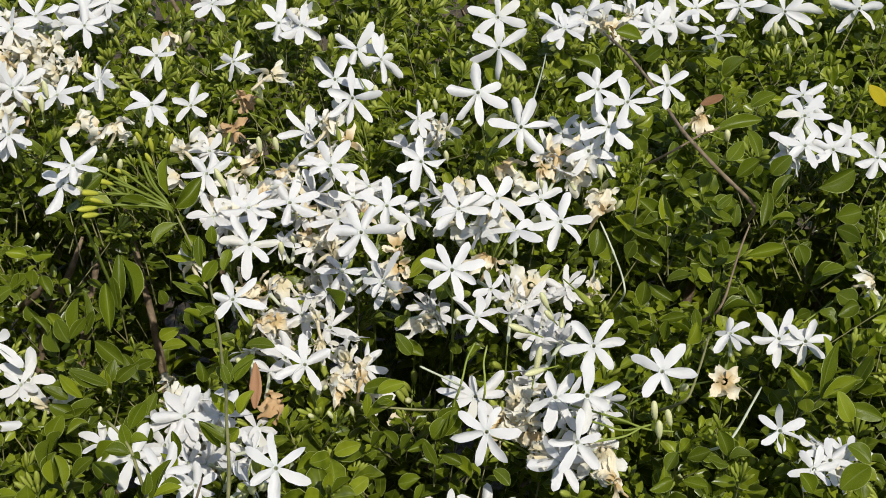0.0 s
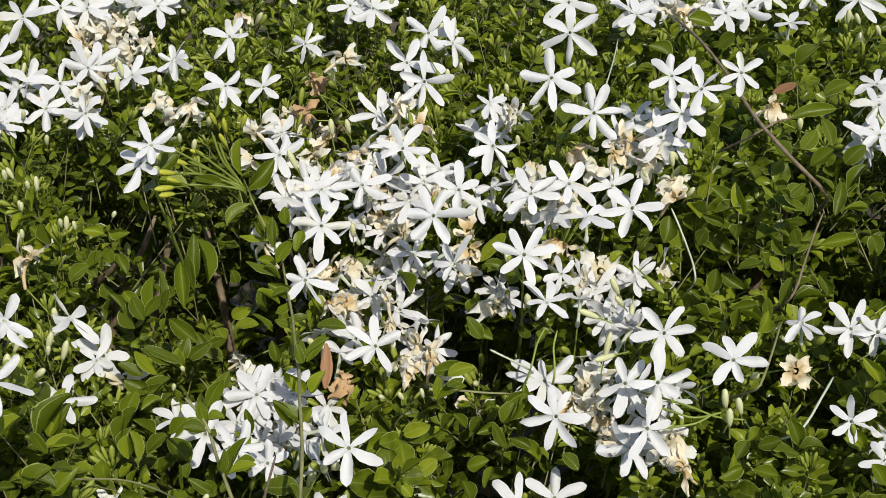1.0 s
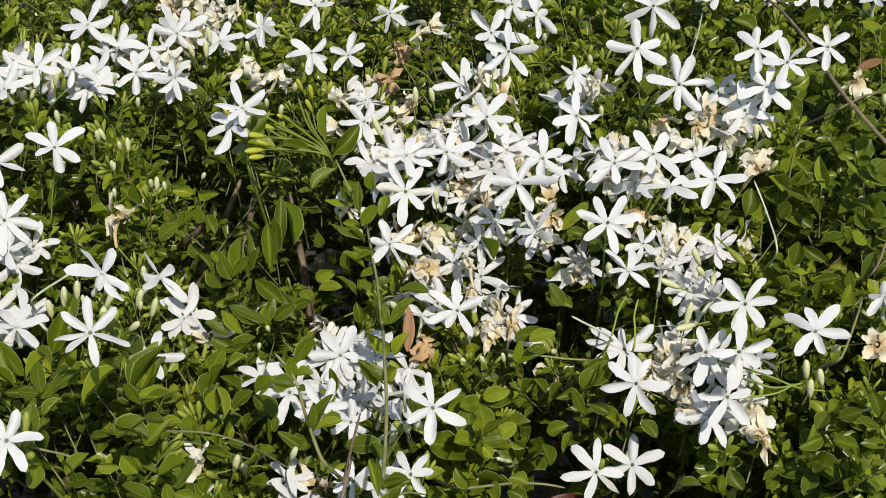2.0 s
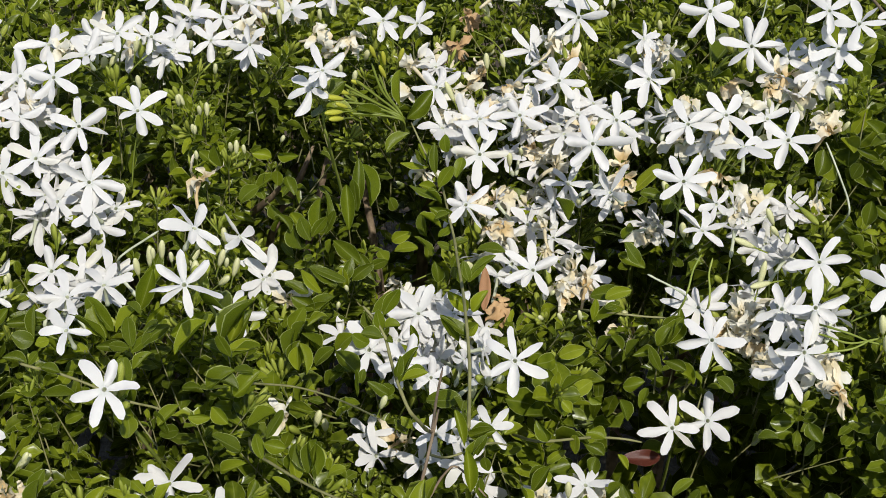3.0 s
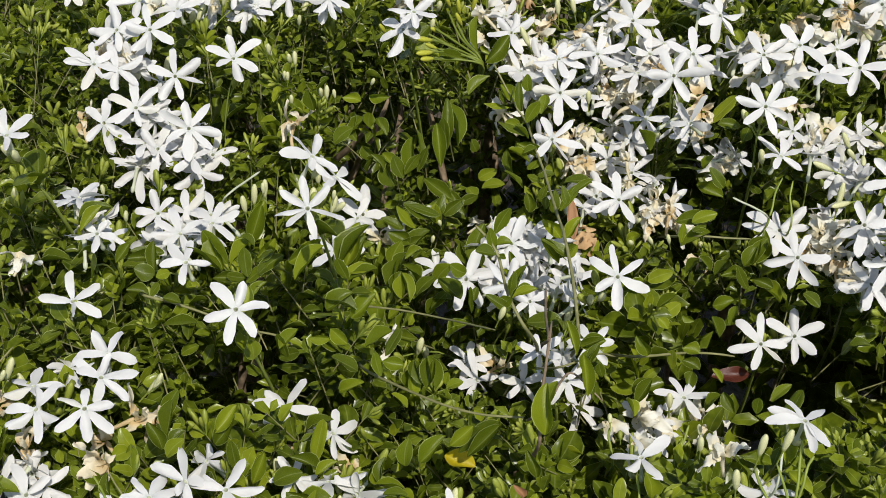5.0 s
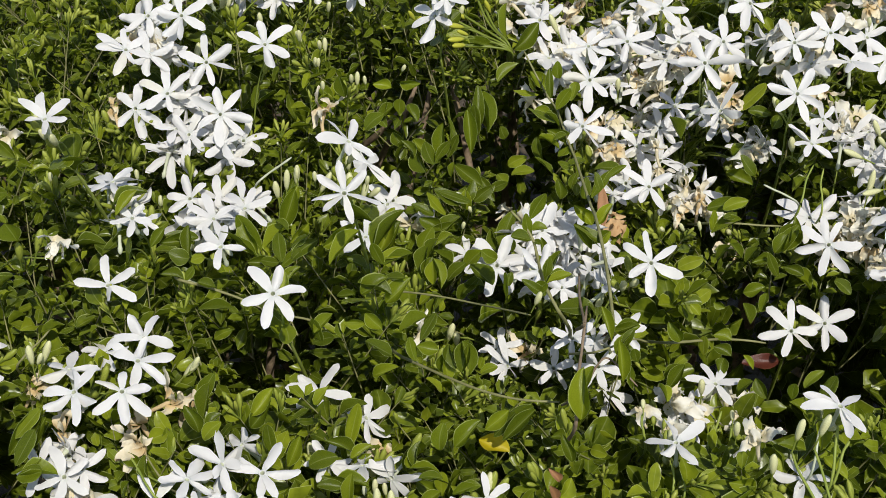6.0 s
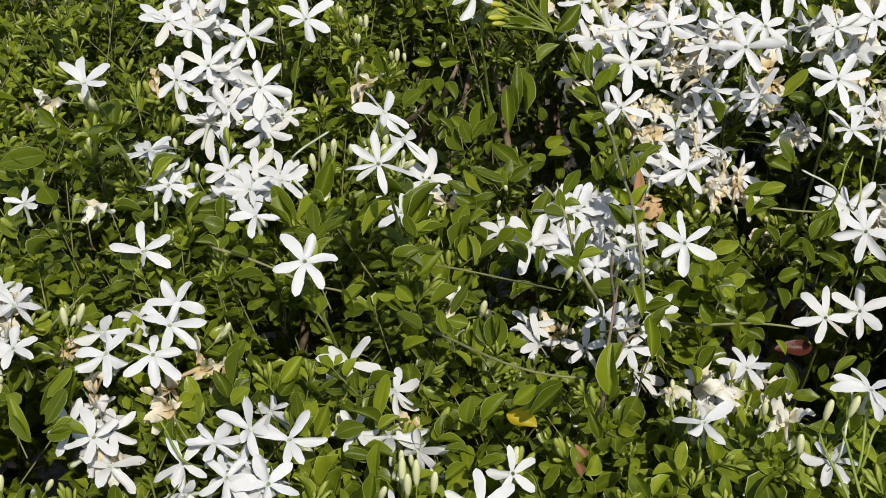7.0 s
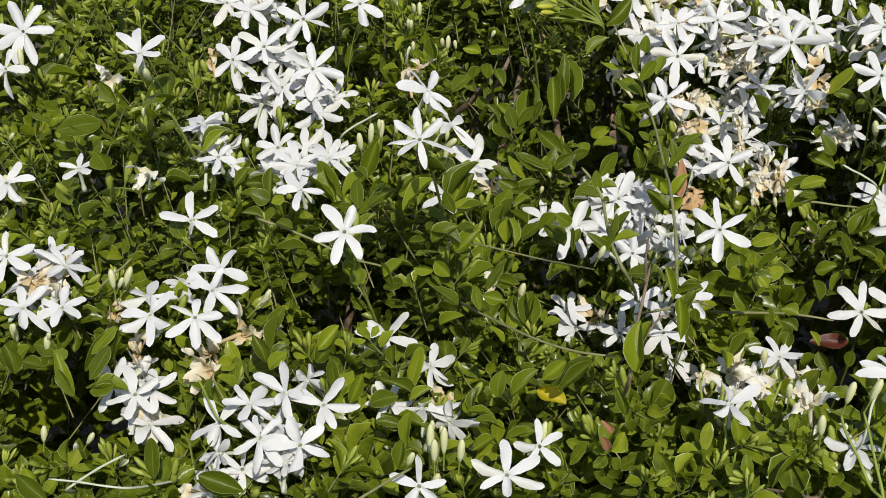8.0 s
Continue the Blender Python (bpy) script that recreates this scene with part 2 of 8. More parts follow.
def wilted_mesh(i, material):
    """A withered flower: limp, curled and creased petals round a shrunken tube."""
    g = np.random.default_rng(300 + i)
    verts, faces, blade = [], [], []
    add_tube(verts, faces, smooth_line([(0, 0, -0.016), (g.uniform(-.002, .002), g.uniform(-.002, .002), -0.007), (0, 0, 0)], 4), 0.0009, 0.0015, 6)
    blade += [(0.5, 0.2, 0.3)] * len(verts)
    n = 6 + i % 3
    for k in range(n):
        a = 2 * math.pi * (k + g.uniform(-0.4, 0.4)) / n
        length, wide = g.uniform(0.009, 0.018), g.uniform(0.0017, 0.0033)
        lift, curl, twist, sway = g.uniform(-0.4, 1.3), g.uniform(-3.2, 3.0), g.uniform(-1.7, 1.7), g.uniform(-1.0, 1.0)
        if i % 2:
            lift, curl, twist, sway, wide = g.uniform(-1.25, -0.5), g.uniform(-0.7, 0.5), g.uniform(-0.7, 0.7), g.uniform(-0.35, 0.35), wide * 1.25
        rows, cols = 10, 5
        o, pos, ang = len(verts), np.array([0.0008, 0.0, 0.0]), lift
        for r in range(rows):
            s = r / (rows - 1)
            ang += curl / rows + g.normal(0, 0.19)
            pos = pos + np.array([math.cos(ang), sway * 0.3 + 0.2 * math.sin(6 * s + k), math.sin(ang)]) * length / rows
            w = wide * (0.4 + 0.8 * math.sin(math.pi * min(1, 0.12 + 0.86 * s)) ** 0.7) * g.uniform(0.8, 1.15)
            for c in range(cols):
                u = c / (cols - 1) * 2 - 1
                t = twist * s + 0.7 * math.sin(5 * s + k)
                crease = 0.00045 * math.cos(c * math.pi + k + 2.5 * s) * (0.4 + s) + 0.0008 * math.cos(u * 3 + 4 * s + k) * s + g.uniform(-0.0003, 0.0003)
                p = pos + np.array([-math.sin(ang) * crease, math.cos(t) * u * w, math.sin(t) * u * w + math.cos(ang) * crease])
                verts.append((p[0] * math.cos(a) - p[1] * math.sin(a), p[0] * math.sin(a) + p[1] * math.cos(a), p[2]))
                blade.append((abs(u), s, k / n))
        for r in range(rows - 1):
            for c in range(cols - 1):
                faces.append((o + r * cols + c, o + r * cols + c + 1, o + (r + 1) * cols + c + 1, o + (r + 1) * cols + c))
    return mesh_of("wilted_flower", verts, faces, material, blade)


def leaf_template(i, fine=True, deep=1.0):
    """A small ovate leaf one unit long along x: creased at the midrib, cupped or rolled at the edges, arched and twisted, with a blunt tip."""
    fold, arch = (0.45, 0.75, 0.30, 0.58)[i % 4], (0.22, 0.34, -0.16, 0.10)[i % 4]
    roll, twist = (0.16, -0.10, 0.30, 0.05)[i % 4], (0.35, -0.45, 0.15, -0.15)[i % 4]
    half, belly = LEAF_HALF[i % 4], (1.0, 1.28, 1.1, 1.4)[i % 4]
    bend = (0.05, -0.06, 0.03, -0.02)[i % 4]
    rows = (0.0, 0.06, 0.18, 0.34, 0.50, 0.66, 0.80, 0.91, 0.975, 1.0) if fine and deep > 1 else (0.0, 0.09, 0.30, 0.56, 0.80, 0.94, 1.0) if fine else (0.0, 0.24, 0.70, 1.0)
    cols = ((-1, -0.8, -0.45, 0, 0.45, 0.8, 1) if deep > 1 else (-1, -0.55, 0, 0.55, 1)) if fine else (-1, 0, 1)
    verts, blade, faces, k = [], [], [], len(cols)
    for s in rows:
        w = half * (0.05 + 0.95 * max(0.0, math.sin(math.pi * s ** belly)) ** (0.66 if s < 0.6 else 0.6))
        for u in cols:
            ruffle = 0.035 * math.sin(9 * s + 2.1 * i + u) * u * u
            y = u * w * (1 - 0.10 * roll * u * u)
            z = fold * deep * w * (abs(u) ** 1.5) - roll * w * u ** 4 + ruffle * math.sin(math.pi * s)
            a = twist * (s - 0.3)
            verts.append((s, y * math.cos(a) - z * math.sin(a) + bend * math.sin(math.pi * s), z * math.cos(a) + y * math.sin(a) - arch * s * s))
            blade.append((abs(u), s))
    for r in range(len(rows) - 1):
        for c in range(k - 1):
            a = r * k + c
            faces.append((a, a + 1, a + k + 1, a + k))
    return verts, faces, blade


LEAF_HALF = (0.30, 0.34, 0.28, 0.37)


def bud_template(small=False):
    """A pointed bud with its thin stalk, one unit long along z."""
    rings = ((0.030, 0.0), (0.034, 0.36), (0.078, 0.43), (0.128, 0.58), (0.150, 0.74), (0.128, 0.88), (0.070, 0.97), (0.012, 1.0))
    sides, verts, blade, faces = (4 if small else 6), [], [], []
    if small:
        rings = ((0.034, 0.0), (0.070, 0.40), (0.156, 0.64), (0.124, 0.88), (0.015, 1.0))
    for r, z in rings:
        for k in range(sides):
            a = 2 * math.pi * k / sides
            verts.append((r * math.cos(a), r * math.sin(a), z))
            blade.append((0.5, z))
    for i in range(len(rings) - 1):
        for k in range(sides):
            a, b = i * sides + k, i * sides + (k + 1) % sides
            faces.append((a, b, b + sides, a + sides))
    return verts, faces, blade


PETALS = [petal_mesh(i) for i in range(24)]
FLOWER = flower_tube_mesh()
WILTED = {m.name: [wilted_mesh(i, m) for i in range(7)] for m in (TAN, CREAM, BROWN)}
LEAVES = []
for i_ in range(4):
    v_, f_, b_ = leaf_template(i_, True, 1.3)
    LEAVES.append(mesh_of("leaf", v_, f_, LEAF, [(*q, 0.0) for q in b_]))
v_, f_, b_ = bud_template()
BUDS = {"green": mesh_of("bud", v_, f_, BUD, [(*q, 0.4) for q in b_]), "pale": mesh_of("bud", v_, f_, PALE_BUD, [(*q, 0.4) for q in b_]), "yellow": mesh_of("bud", v_, f_, YELLOW_BUD, [(*q, 0.4) for q in b_])}


# ---- flowering sprays ----
SPRAYS, BLOOMS, FACES = [], [], []


def spray(label, x, y, z):
    """A flowering spray; its origin is the fork from which the flower stalks rise."""
    sp = tagged(new("flowering_spray"), label, "flower", "flowering sprays of the hedge")
    sp.empty_display_size = 0.02
    sp.location = (x, y, z)
    SPRAYS.append([sp, []])
    return sp


def bloom(sp, x, y, z, rx, ry, rz, petals, radius, shape=()):
    """One open flower: tube and throat, with its petals as sub-parts. radius in millimetres; shape: turn, rise and relative length of each petal."""
    g = np.random.default_rng(len(BLOOMS) * 7 + 5)
    m = pose(x, y, z, rx, ry, rz)
    f = part("flower", FLOWER, sp)
    f.matrix_local = Matrix.Translation(-sp.location) @ m
    r = radius / 1000
    if not shape:
        shape = [(360 * k / petals + (g.uniform(-10, 10) if k else 0), g.uniform(-17, 19), 1.0 if k == 0 else g.uniform(0.82, 1.05)) for k in range(petals)]
    for turn, rise, size in shape:
        p = part("petal", PETALS[int(g.integers(24))], f)
        s = r * size
        w = 0.5 * (s + r) * (6.0 / len(shape)) ** 0.4 * g.uniform(0.92, 1.10)
        roll = g.uniform(-17, 17) if g.random() < 0.8 else g.uniform(-55, 55)
        p.matrix_local = pose(0, 0, 0.0002, 0, -rise, turn) @ pose(0, 0, 0, roll) @ Matrix.Diagonal((s, w, w, 1))
    BLOOMS.append((x, y, z))
    FACES.append((x, y, z, *(m.to_3x3() @ Vector((0, 0, 1)))))
    SPRAYS[-1][1].append(m @ Vector((0, 0, -0.0195)))


def wilted(sp, x, y, z, material):
    """A limp flower left on the spray."""
    g = np.random.default_rng(int((x + 2) * 9973) + int((y + 2) * 7919))
    w = part("wilted_flower", WILTED[material.name][int(g.integers(7))], sp, {"dried_petal": "dried tan flower", "wilting_petal": "limp cream flower"}.get(material.name, "withered brown flower"))
    m = pose(x, y, z - 0.004, g.uniform(-50, 60), g.uniform(-50, 50), g.uniform(0, 360)) @ Matrix.Scale(g.uniform(0.95, 1.3), 4)
    w.matrix_local = Matrix.Translation(-sp.location) @ m
    BLOOMS.append((x, y, z - 0.006))
    SPRAYS[-1][1].append(m @ Vector((0, 0, -0.015)))


sp = spray("white jasmine spray with single open star-shaped flower", -0.327, -0.068, 1.025)
bloom(sp, -0.328, -0.103, 1.085, -5, -14, 104, 6, 17.8, ((0, 4, 1.18), (40, 15, 1.18), (70, -3, 0.72), (174, 3, 0.72), (254, 0, 0.76), (309, 0, 1.15)))
sp = spray("white jasmine spray with two open star-shaped flowers", 0.196, 0.168, 1.007)
bloom(sp, 0.182, 0.142, 1.075, -4, -50, 96, 6, 22.0, ((0, 0, 0.96), (79, 0, 1.02), (139, 0, 1.11), (179, 0, 1.08), (240, 0, 1.05), (284, 0, 0.79)))
bloom(sp, 0.211, 0.125, 1.057, -20, -47, 105, 7, 22.2, ((0, 0, 0.98), (67, 0, 1.06), (120, 0, 0.98), (169, 0, 0.85), (209, 0, 1.09), (263, 0, 1.03), (324, 0, 1.01)))
sp = spray("white jasmine spray with many open star-shaped flowers and dried tan ones", 0.267, 0.185, 0.974)
bloom(sp, 0.269, 0.152, 1.071, -25, -18, 137, 6, 19.8, ((72, 0, 0.95), (132, 0, 1.00), (181, 0, 1.02), (263, 0, 1.17), (312, 0, 0.90), (0, 0, 0.95)))
bloom(sp, 0.288, 0.139, 1.068, -14, -32, 101, 6, 19.5, ((74, 0, 0.90), (149, 0, 1.11), (214, 0, 0.82), (261, 0, 1.10), (302, 0, 0.94), (0, 0, 1.03)))
bloom(sp, 0.323, 0.165, 1.066, 27, -15, 26, 6, 19.0)
bloom(sp, 0.276, 0.135, 1.050, -17, -31, 123, 6, 20.2, ((85, 0, 1.18), (147, 0, 0.78), (195, 0, 1.12), (253, 0, 0.90), (312, 0, 0.89), (0, 0, 1.03)))
bloom(sp, 0.265, 0.140, 1.027, -10, -44, 100, 7, 21.2, ((0, 0, 1.08), (58, 0, 1.01), (106, 0, 0.84), (137, 0, 1.05), (194, 0, 1.02), (249, 0, 0.90), (305, 0, 0.90)))
bloom(sp, 0.277, 0.144, 1.017, 36, -5, -7, 6, 17.4)
wilted(sp, 0.243, 0.144, 1.024, tan)
bloom(sp, 0.254, 0.181, 1.016, 45, -15, 305, 5, 19.1)
wilted(sp, 0.258, 0.143, 1.014, cream)
bloom(sp, 0.242, 0.162, 1.011, 39, 30, 359, 5, 20.5)
bloom(sp, 0.244, 0.134, 1.014, 20, -35, 188, 7, 18.7)
bloom(sp, 0.264, 0.166, 1.029, 36, -22, 294, 7, 17.6)
wilted(sp, 0.276, 0.122, 1.007, cream)
wilted(sp, 0.259, 0.137, 1.019, cream)
sp = spray("white jasmine spray with two open star-shaped flowers", -0.150, -0.085, 0.999)
bloom(sp, -0.149, -0.102, 1.065, 11, -22, 133, 6, 19.1, ((0, 0, 1.09), (60, 0, 1.13), (134, 5, 0.72), (181, 0, 1.08), (205, 0, 0.92), (308, 0, 1.12)))
bloom(sp, -0.151, -0.138, 1.053, -1, -35, 101, 7, 20.0, ((47, 0, 0.99), (93, 0, 0.99), (122, 0, 0.85), (185, 0, 0.99), (244, 0, 1.15), (310, 0, 0.98), (0, 0, 1.05)))
sp = spray("white jasmine spray with two open star-shaped flowers", -0.091, 0.111, 0.997)
bloom(sp, -0.087, 0.076, 1.063, 0, -20, 114, 6, 18.6, ((64, 0, 1.00), (119, 0, 0.76), (163, 0, 0.85), (238, 0, 0.89), (299, 1, 1.18), (0, 8, 1.18)))
bloom(sp, -0.095, 0.076, 1.049, -40, 2, 136, 6, 19.7, ((48, 0, 0.96), (94, 0, 1.14), (177, 0, 0.89), (238, 0, 0.90), (299, 0, 0.90), (0, 0, 1.01)))
sp = spray("white jasmine spray with four open star-shaped flowers and wilting cream ones", -0.261, 0.218, 0.960)
bloom(sp, -0.246, 0.177, 1.031, 3, -30, 93, 6, 20.2, ((62, 0, 1.16), (91, 0, 1.01), (183, 0, 0.79), (258, 0, 0.89), (311, 0, 1.14), (0, 0, 1.01)))
bloom(sp, -0.267, 0.159, 1.023, -20, -16, 126, 5, 19.9, ((0, 0, 1.11), (67, 0, 1.10), (160, 22, 0.72), (253, 0, 1.09), (307, 7, 1.18)))
bloom(sp, -0.299, 0.180, 1.019, -0, -15, 86, 6, 20.9, ((80, 0, 0.86), (109, 7, 1.24), (179, 0, 0.90), (249, 0, 0.90), (319, 0, 0.86), (0, 0, 1.02)))
bloom(sp, -0.230, 0.216, 1.006, 2, -30, 87, 6, 18.5, ((0, 4, 1.18), (54, 0, 0.89), (103, 0, 0.82), (175, 0, 0.90), (247, 0, 1.17), (282, 0, 0.90)))
wilted(sp, -0.285, 0.169, 1.027, cream)
sp = spray("white jasmine spray with many open star-shaped flowers and dried tan ones", -0.301, 0.155, 0.939)
bloom(sp, -0.282, 0.121, 1.027, -9, -39, 107, 6, 21.0, ((0, 0, 1.00), (63, 0, 0.90), (126, 0, 1.01), (164, 0, 0.91), (226, 0, 0.99), (293, 0, 1.09)))
bloom(sp, -0.309, 0.132, 1.021, -13, -33, 106, 6, 19.8, ((0, 0, 1.14), (79, 0, 0.89), (113, 0, 1.09), (176, 0, 0.93), (242, 0, 0.93), (278, 0, 1.02)))
bloom(sp, -0.322, 0.100, 1.011, -20, -23, 161, 7, 20.9, ((0, 2, 1.18), (27, 0, 1.05), (100, 0, 1.11), (142, 11, 0.72), (196, 0, 0.90), (251, 0, 0.90), (305, 0, 0.90)))
bloom(sp, -0.306, 0.101, 1.006, 3, -35, 111, 6, 19.8, ((0, 0, 1.09), (43, 0, 1.10), (109, 9, 0.72), (162, 0, 0.90), (216, 0, 1.00), (288, 0, 1.11)))
bloom(sp, -0.265, 0.104, 0.997, 2, -45, 97, 6, 21.5, ((0, 0, 1.02), (65, 0, 1.03), (145, 0, 0.99), (191, 0, 0.87), (251, 0, 1.00), (302, 0, 1.08)))
bloom(sp, -0.292, 0.079, 0.986, -5, -35, 101, 6, 20.2, ((0, 0, 1.14), (56, 0, 1.15), (121, 0, 0.95), (187, 0, 0.77), (259, 0, 0.87), (307, 0, 1.12)))
bloom(sp, -0.287, 0.089, 0.974, 26, -12, 20, 6, 21.2)
bloom(sp, -0.323, 0.162, 0.996, 64, -10, 7, 5, 20.3)
bloom(sp, -0.305, 0.127, 0.997, 15, 24, 53, 5, 20.2)
bloom(sp, -0.302, 0.122, 0.996, 32, -16, 231, 6, 16.4)
bloom(sp, -0.317, 0.155, 0.996, 26, -13, 285, 6, 18.7)
bloom(sp, -0.322, 0.144, 0.993, 31, 11, 15, 6, 18.4)
bloom(sp, -0.303, 0.124, 0.995, 19, -36, 151, 7, 19.8)
bloom(sp, -0.299, 0.124, 0.997, 67, -3, 3, 7, 18.6)
bloom(sp, -0.278, 0.113, 0.987, 2, 13, 37, 5, 18.3)
wilted(sp, -0.302, 0.126, 1.006, cream)
wilted(sp, -0.325, 0.140, 0.997, tan)
wilted(sp, -0.296, 0.142, 0.999, tan)
sp = spray("white jasmine spray with eight open star-shaped flowers and dried tan ones", 0.197, 0.116, 0.945)
bloom(sp, 0.191, 0.084, 1.026, -17, -25, 127, 5, 21.5, ((0, 0, 1.00), (54, -11, 1.22), (133, 0, 0.73), (192, 0, 1.12), (295, 0, 0.90)))
bloom(sp, 0.164, 0.078, 1.022, -19, -24, 112, 6, 20.3, ((0, 0, 1.09), (84, 0, 0.95), (112, 0, 1.04), (163, 0, 0.80), (238, 0, 1.03), (281, 0, 1.10)))
bloom(sp, 0.200, 0.057, 1.018, 10, 2, -171, 5, 20.1, ((0, 0, 1.17), (62, 0, 0.90), (124, -2, 1.18), (206, 0, 0.84), (273, 0, 0.77)))
bloom(sp, 0.235, 0.076, 1.011, 10, -44, 64, 6, 21.9, ((0, 0, 1.00), (70, 0, 0.95), (118, 0, 1.06), (177, 0, 1.02), (239, 0, 0.94), (290, 0, 1.03)))
bloom(sp, 0.227, 0.109, 1.007, 12, -20, 84, 6, 19.6)
bloom(sp, 0.183, 0.091, 0.996, 45, -11, 291, 5, 20.1)
bloom(sp, 0.189, 0.105, 0.990, 49, -35, 37, 5, 15.9)
bloom(sp, 0.186, 0.050, 0.974, 67, 38, 6, 5, 16.0)
wilted(sp, 0.230, 0.125, 1.027, tan)
wilted(sp, 0.186, 0.064, 0.996, tan)
wilted(sp, 0.211, 0.116, 1.021, cream)
wilted(sp, 0.186, 0.100, 1.001, cream)
wilted(sp, 0.194, 0.112, 1.007, cream)
sp = spray("white jasmine spray with two open star-shaped flowers", 0.162, 0.053, 0.936)
bloom(sp, 0.152, 0.010, 1.022, -24, -33, 119, 7, 20.6, ((45, 0, 1.04), (102, 0, 0.94), (170, 0, 1.07), (212, 0, 0.88), (256, 0, 1.08), (302, 0, 1.04), (0, 0, 0.94)))
bloom(sp, 0.173, 0.025, 0.970, 2, -20, 136, 6, 19.5, ((0, 0, 1.12), (62, 0, 0.79), (106, 0, 0.85), (189, 0, 0.94), (255, 2, 1.18), (302, 0, 1.08)))
sp = spray("white jasmine spray with single open star-shaped flower and wilting cream ones", 0.054, 0.299, 0.938)
wilted(sp, 0.040, 0.271, 1.021, cream)
bloom(sp, 0.067, 0.254, 0.975, -23, -27, 142, 6, 20.3, ((50, -12, 1.19), (118, 9, 0.72), (178, 0, 0.77), (274, 0, 0.94), (310, 0, 1.18), (0, 13, 1.18)))
wilted(sp, 0.007, 0.287, 0.960, brown)
wilted(sp, 0.017, 0.296, 0.989, brown)
wilted(sp, 0.092, 0.290, 0.968, cream)
sp = spray("white jasmine spray with two open star-shaped flowers", -0.236, 0.112, 0.939)
bloom(sp, -0.219, 0.093, 1.018, -4, -30, 106, 6, 20.5, ((0, 0, 1.00), (53, 0, 1.09), (113, 12, 0.72), (186, 0, 1.00), (228, 0, 1.02), (289, 10, 1.18)))
bloom(sp, -0.252, 0.061, 0.979, 4, -45, 102, 7, 23.2, ((0, 0, 0.89), (52, 0, 1.05), (115, 0, 0.84), (172, 0, 1.07), (220, 0, 1.06), (253, 0, 1.04), (313, 0, 1.05)))
sp = spray("white jasmine spray with six open star-shaped flowers and dried tan ones", 0.440, 0.210, 0.947)
bloom(sp, 0.433, 0.157, 1.018, -30, -5, 157, 6, 20.5)
bloom(sp, 0.449, 0.206, 1.014, -34, 7, 168, 6, 20.8, ((63, 0, 0.89), (121, 0, 1.10), (175, 0, 1.04), (229, 0, 1.11), (297, 0, 0.81), (0, 0, 1.05)))
bloom(sp, 0.458, 0.162, 1.011, 35, 13, -19, 6, 20.7)
bloom(sp, 0.434, 0.187, 0.998, 13, 14, 278, 5, 20.8)
bloom(sp, 0.437, 0.175, 0.997, 41, 30, 108, 6, 18.7)
bloom(sp, 0.431, 0.163, 1.002, 68, -10, 75, 7, 16.6)
wilted(sp, 0.361, 0.194, 1.027, tan)
sp = spray("white jasmine spray with six open star-shaped flowers and dried tan ones", 0.160, 0.173, 0.931)
bloom(sp, 0.145, 0.145, 1.017, 10, -39, 91, 6, 19.7, ((54, 0, 0.84), (111, 0, 1.02), (165, -4, 1.18), (212, 0, 0.96), (278, 0, 0.96), (0, 0, 1.00)))
bloom(sp, 0.137, 0.131, 0.977, 26, -1, 42, 6, 19.8)
bloom(sp, 0.165, 0.151, 0.981, 47, -12, 164, 7, 21.3)
wilted(sp, 0.176, 0.146, 1.006, cream)
bloom(sp, 0.146, 0.142, 0.983, 15, 19, 146, 5, 18.0)
wilted(sp, 0.170, 0.125, 0.985, cream)
bloom(sp, 0.164, 0.143, 0.986, 47, 37, 225, 6, 17.2)
bloom(sp, 0.181, 0.122, 0.994, 54, -18, 151, 7, 16.7)
wilted(sp, 0.204, 0.154, 1.011, tan)
sp = spray("white jasmine spray with three open star-shaped flowers", 0.108, 0.106, 0.942)
bloom(sp, 0.097, 0.060, 1.017, -22, -40, 117, 6, 22.2, ((63, 0, 0.88), (116, 0, 0.97), (186, 0, 0.99), (251, 7, 1.26), (314, 0, 0.89), (0, 0, 1.00)))
bloom(sp, 0.117, 0.096, 1.013, -28, -20, 156, 6, 21.4)
bloom(sp, 0.112, 0.057, 0.978, -39, -11, 107, 5, 18.8, ((0, 0, 1.16), (47, 0, 0.89), (128, 8, 0.72), (222, 0, 0.98), (294, 10, 1.26)))
sp = spray("white jasmine spray with eight open star-shaped flowers and dried tan ones", 0.120, 0.265, 0.933)
bloom(sp, 0.101, 0.240, 1.014, -6, -50, 91, 6, 23.0, ((0, 0, 1.08), (70, 0, 0.88), (128, 0, 1.00), (168, 0, 0.96), (217, 0, 1.06), (278, 0, 1.03)))
bloom(sp, 0.089, 0.269, 1.014, -26, -32, 142, 5, 23.0, ((0, 0, 1.07), (78, 22, 0.72), (147, 0, 0.90), (216, 6, 1.37), (294, 0, 0.96)))
bloom(sp, 0.149, 0.210, 1.013, 43, -29, 87, 6, 17.9, ((0, 0, 0.94), (88, 0, 0.80), (155, 0, 1.02), (209, 0, 0.90), (263, 0, 0.96), (304, 3, 1.18)))
bloom(sp, 0.175, 0.244, 0.984, 52, -17, 158, 5, 20.1)
bloom(sp, 0.154, 0.213, 0.986, 60, -10, 71, 6, 19.9)
bloom(sp, 0.142, 0.206, 0.989, 16, -12, 192, 5, 21.4)
bloom(sp, 0.074, 0.238, 0.975, 47, 7, 71, 7, 17.3)
bloom(sp, 0.075, 0.216, 0.969, 11, -8, 20, 7, 19.1)
wilted(sp, 0.160, 0.242, 0.989, tan)
wilted(sp, 0.167, 0.220, 0.999, cream)
wilted(sp, 0.097, 0.224, 0.989, tan)
wilted(sp, 0.081, 0.240, 0.993, cream)
wilted(sp, 0.081, 0.235, 0.996, cream)
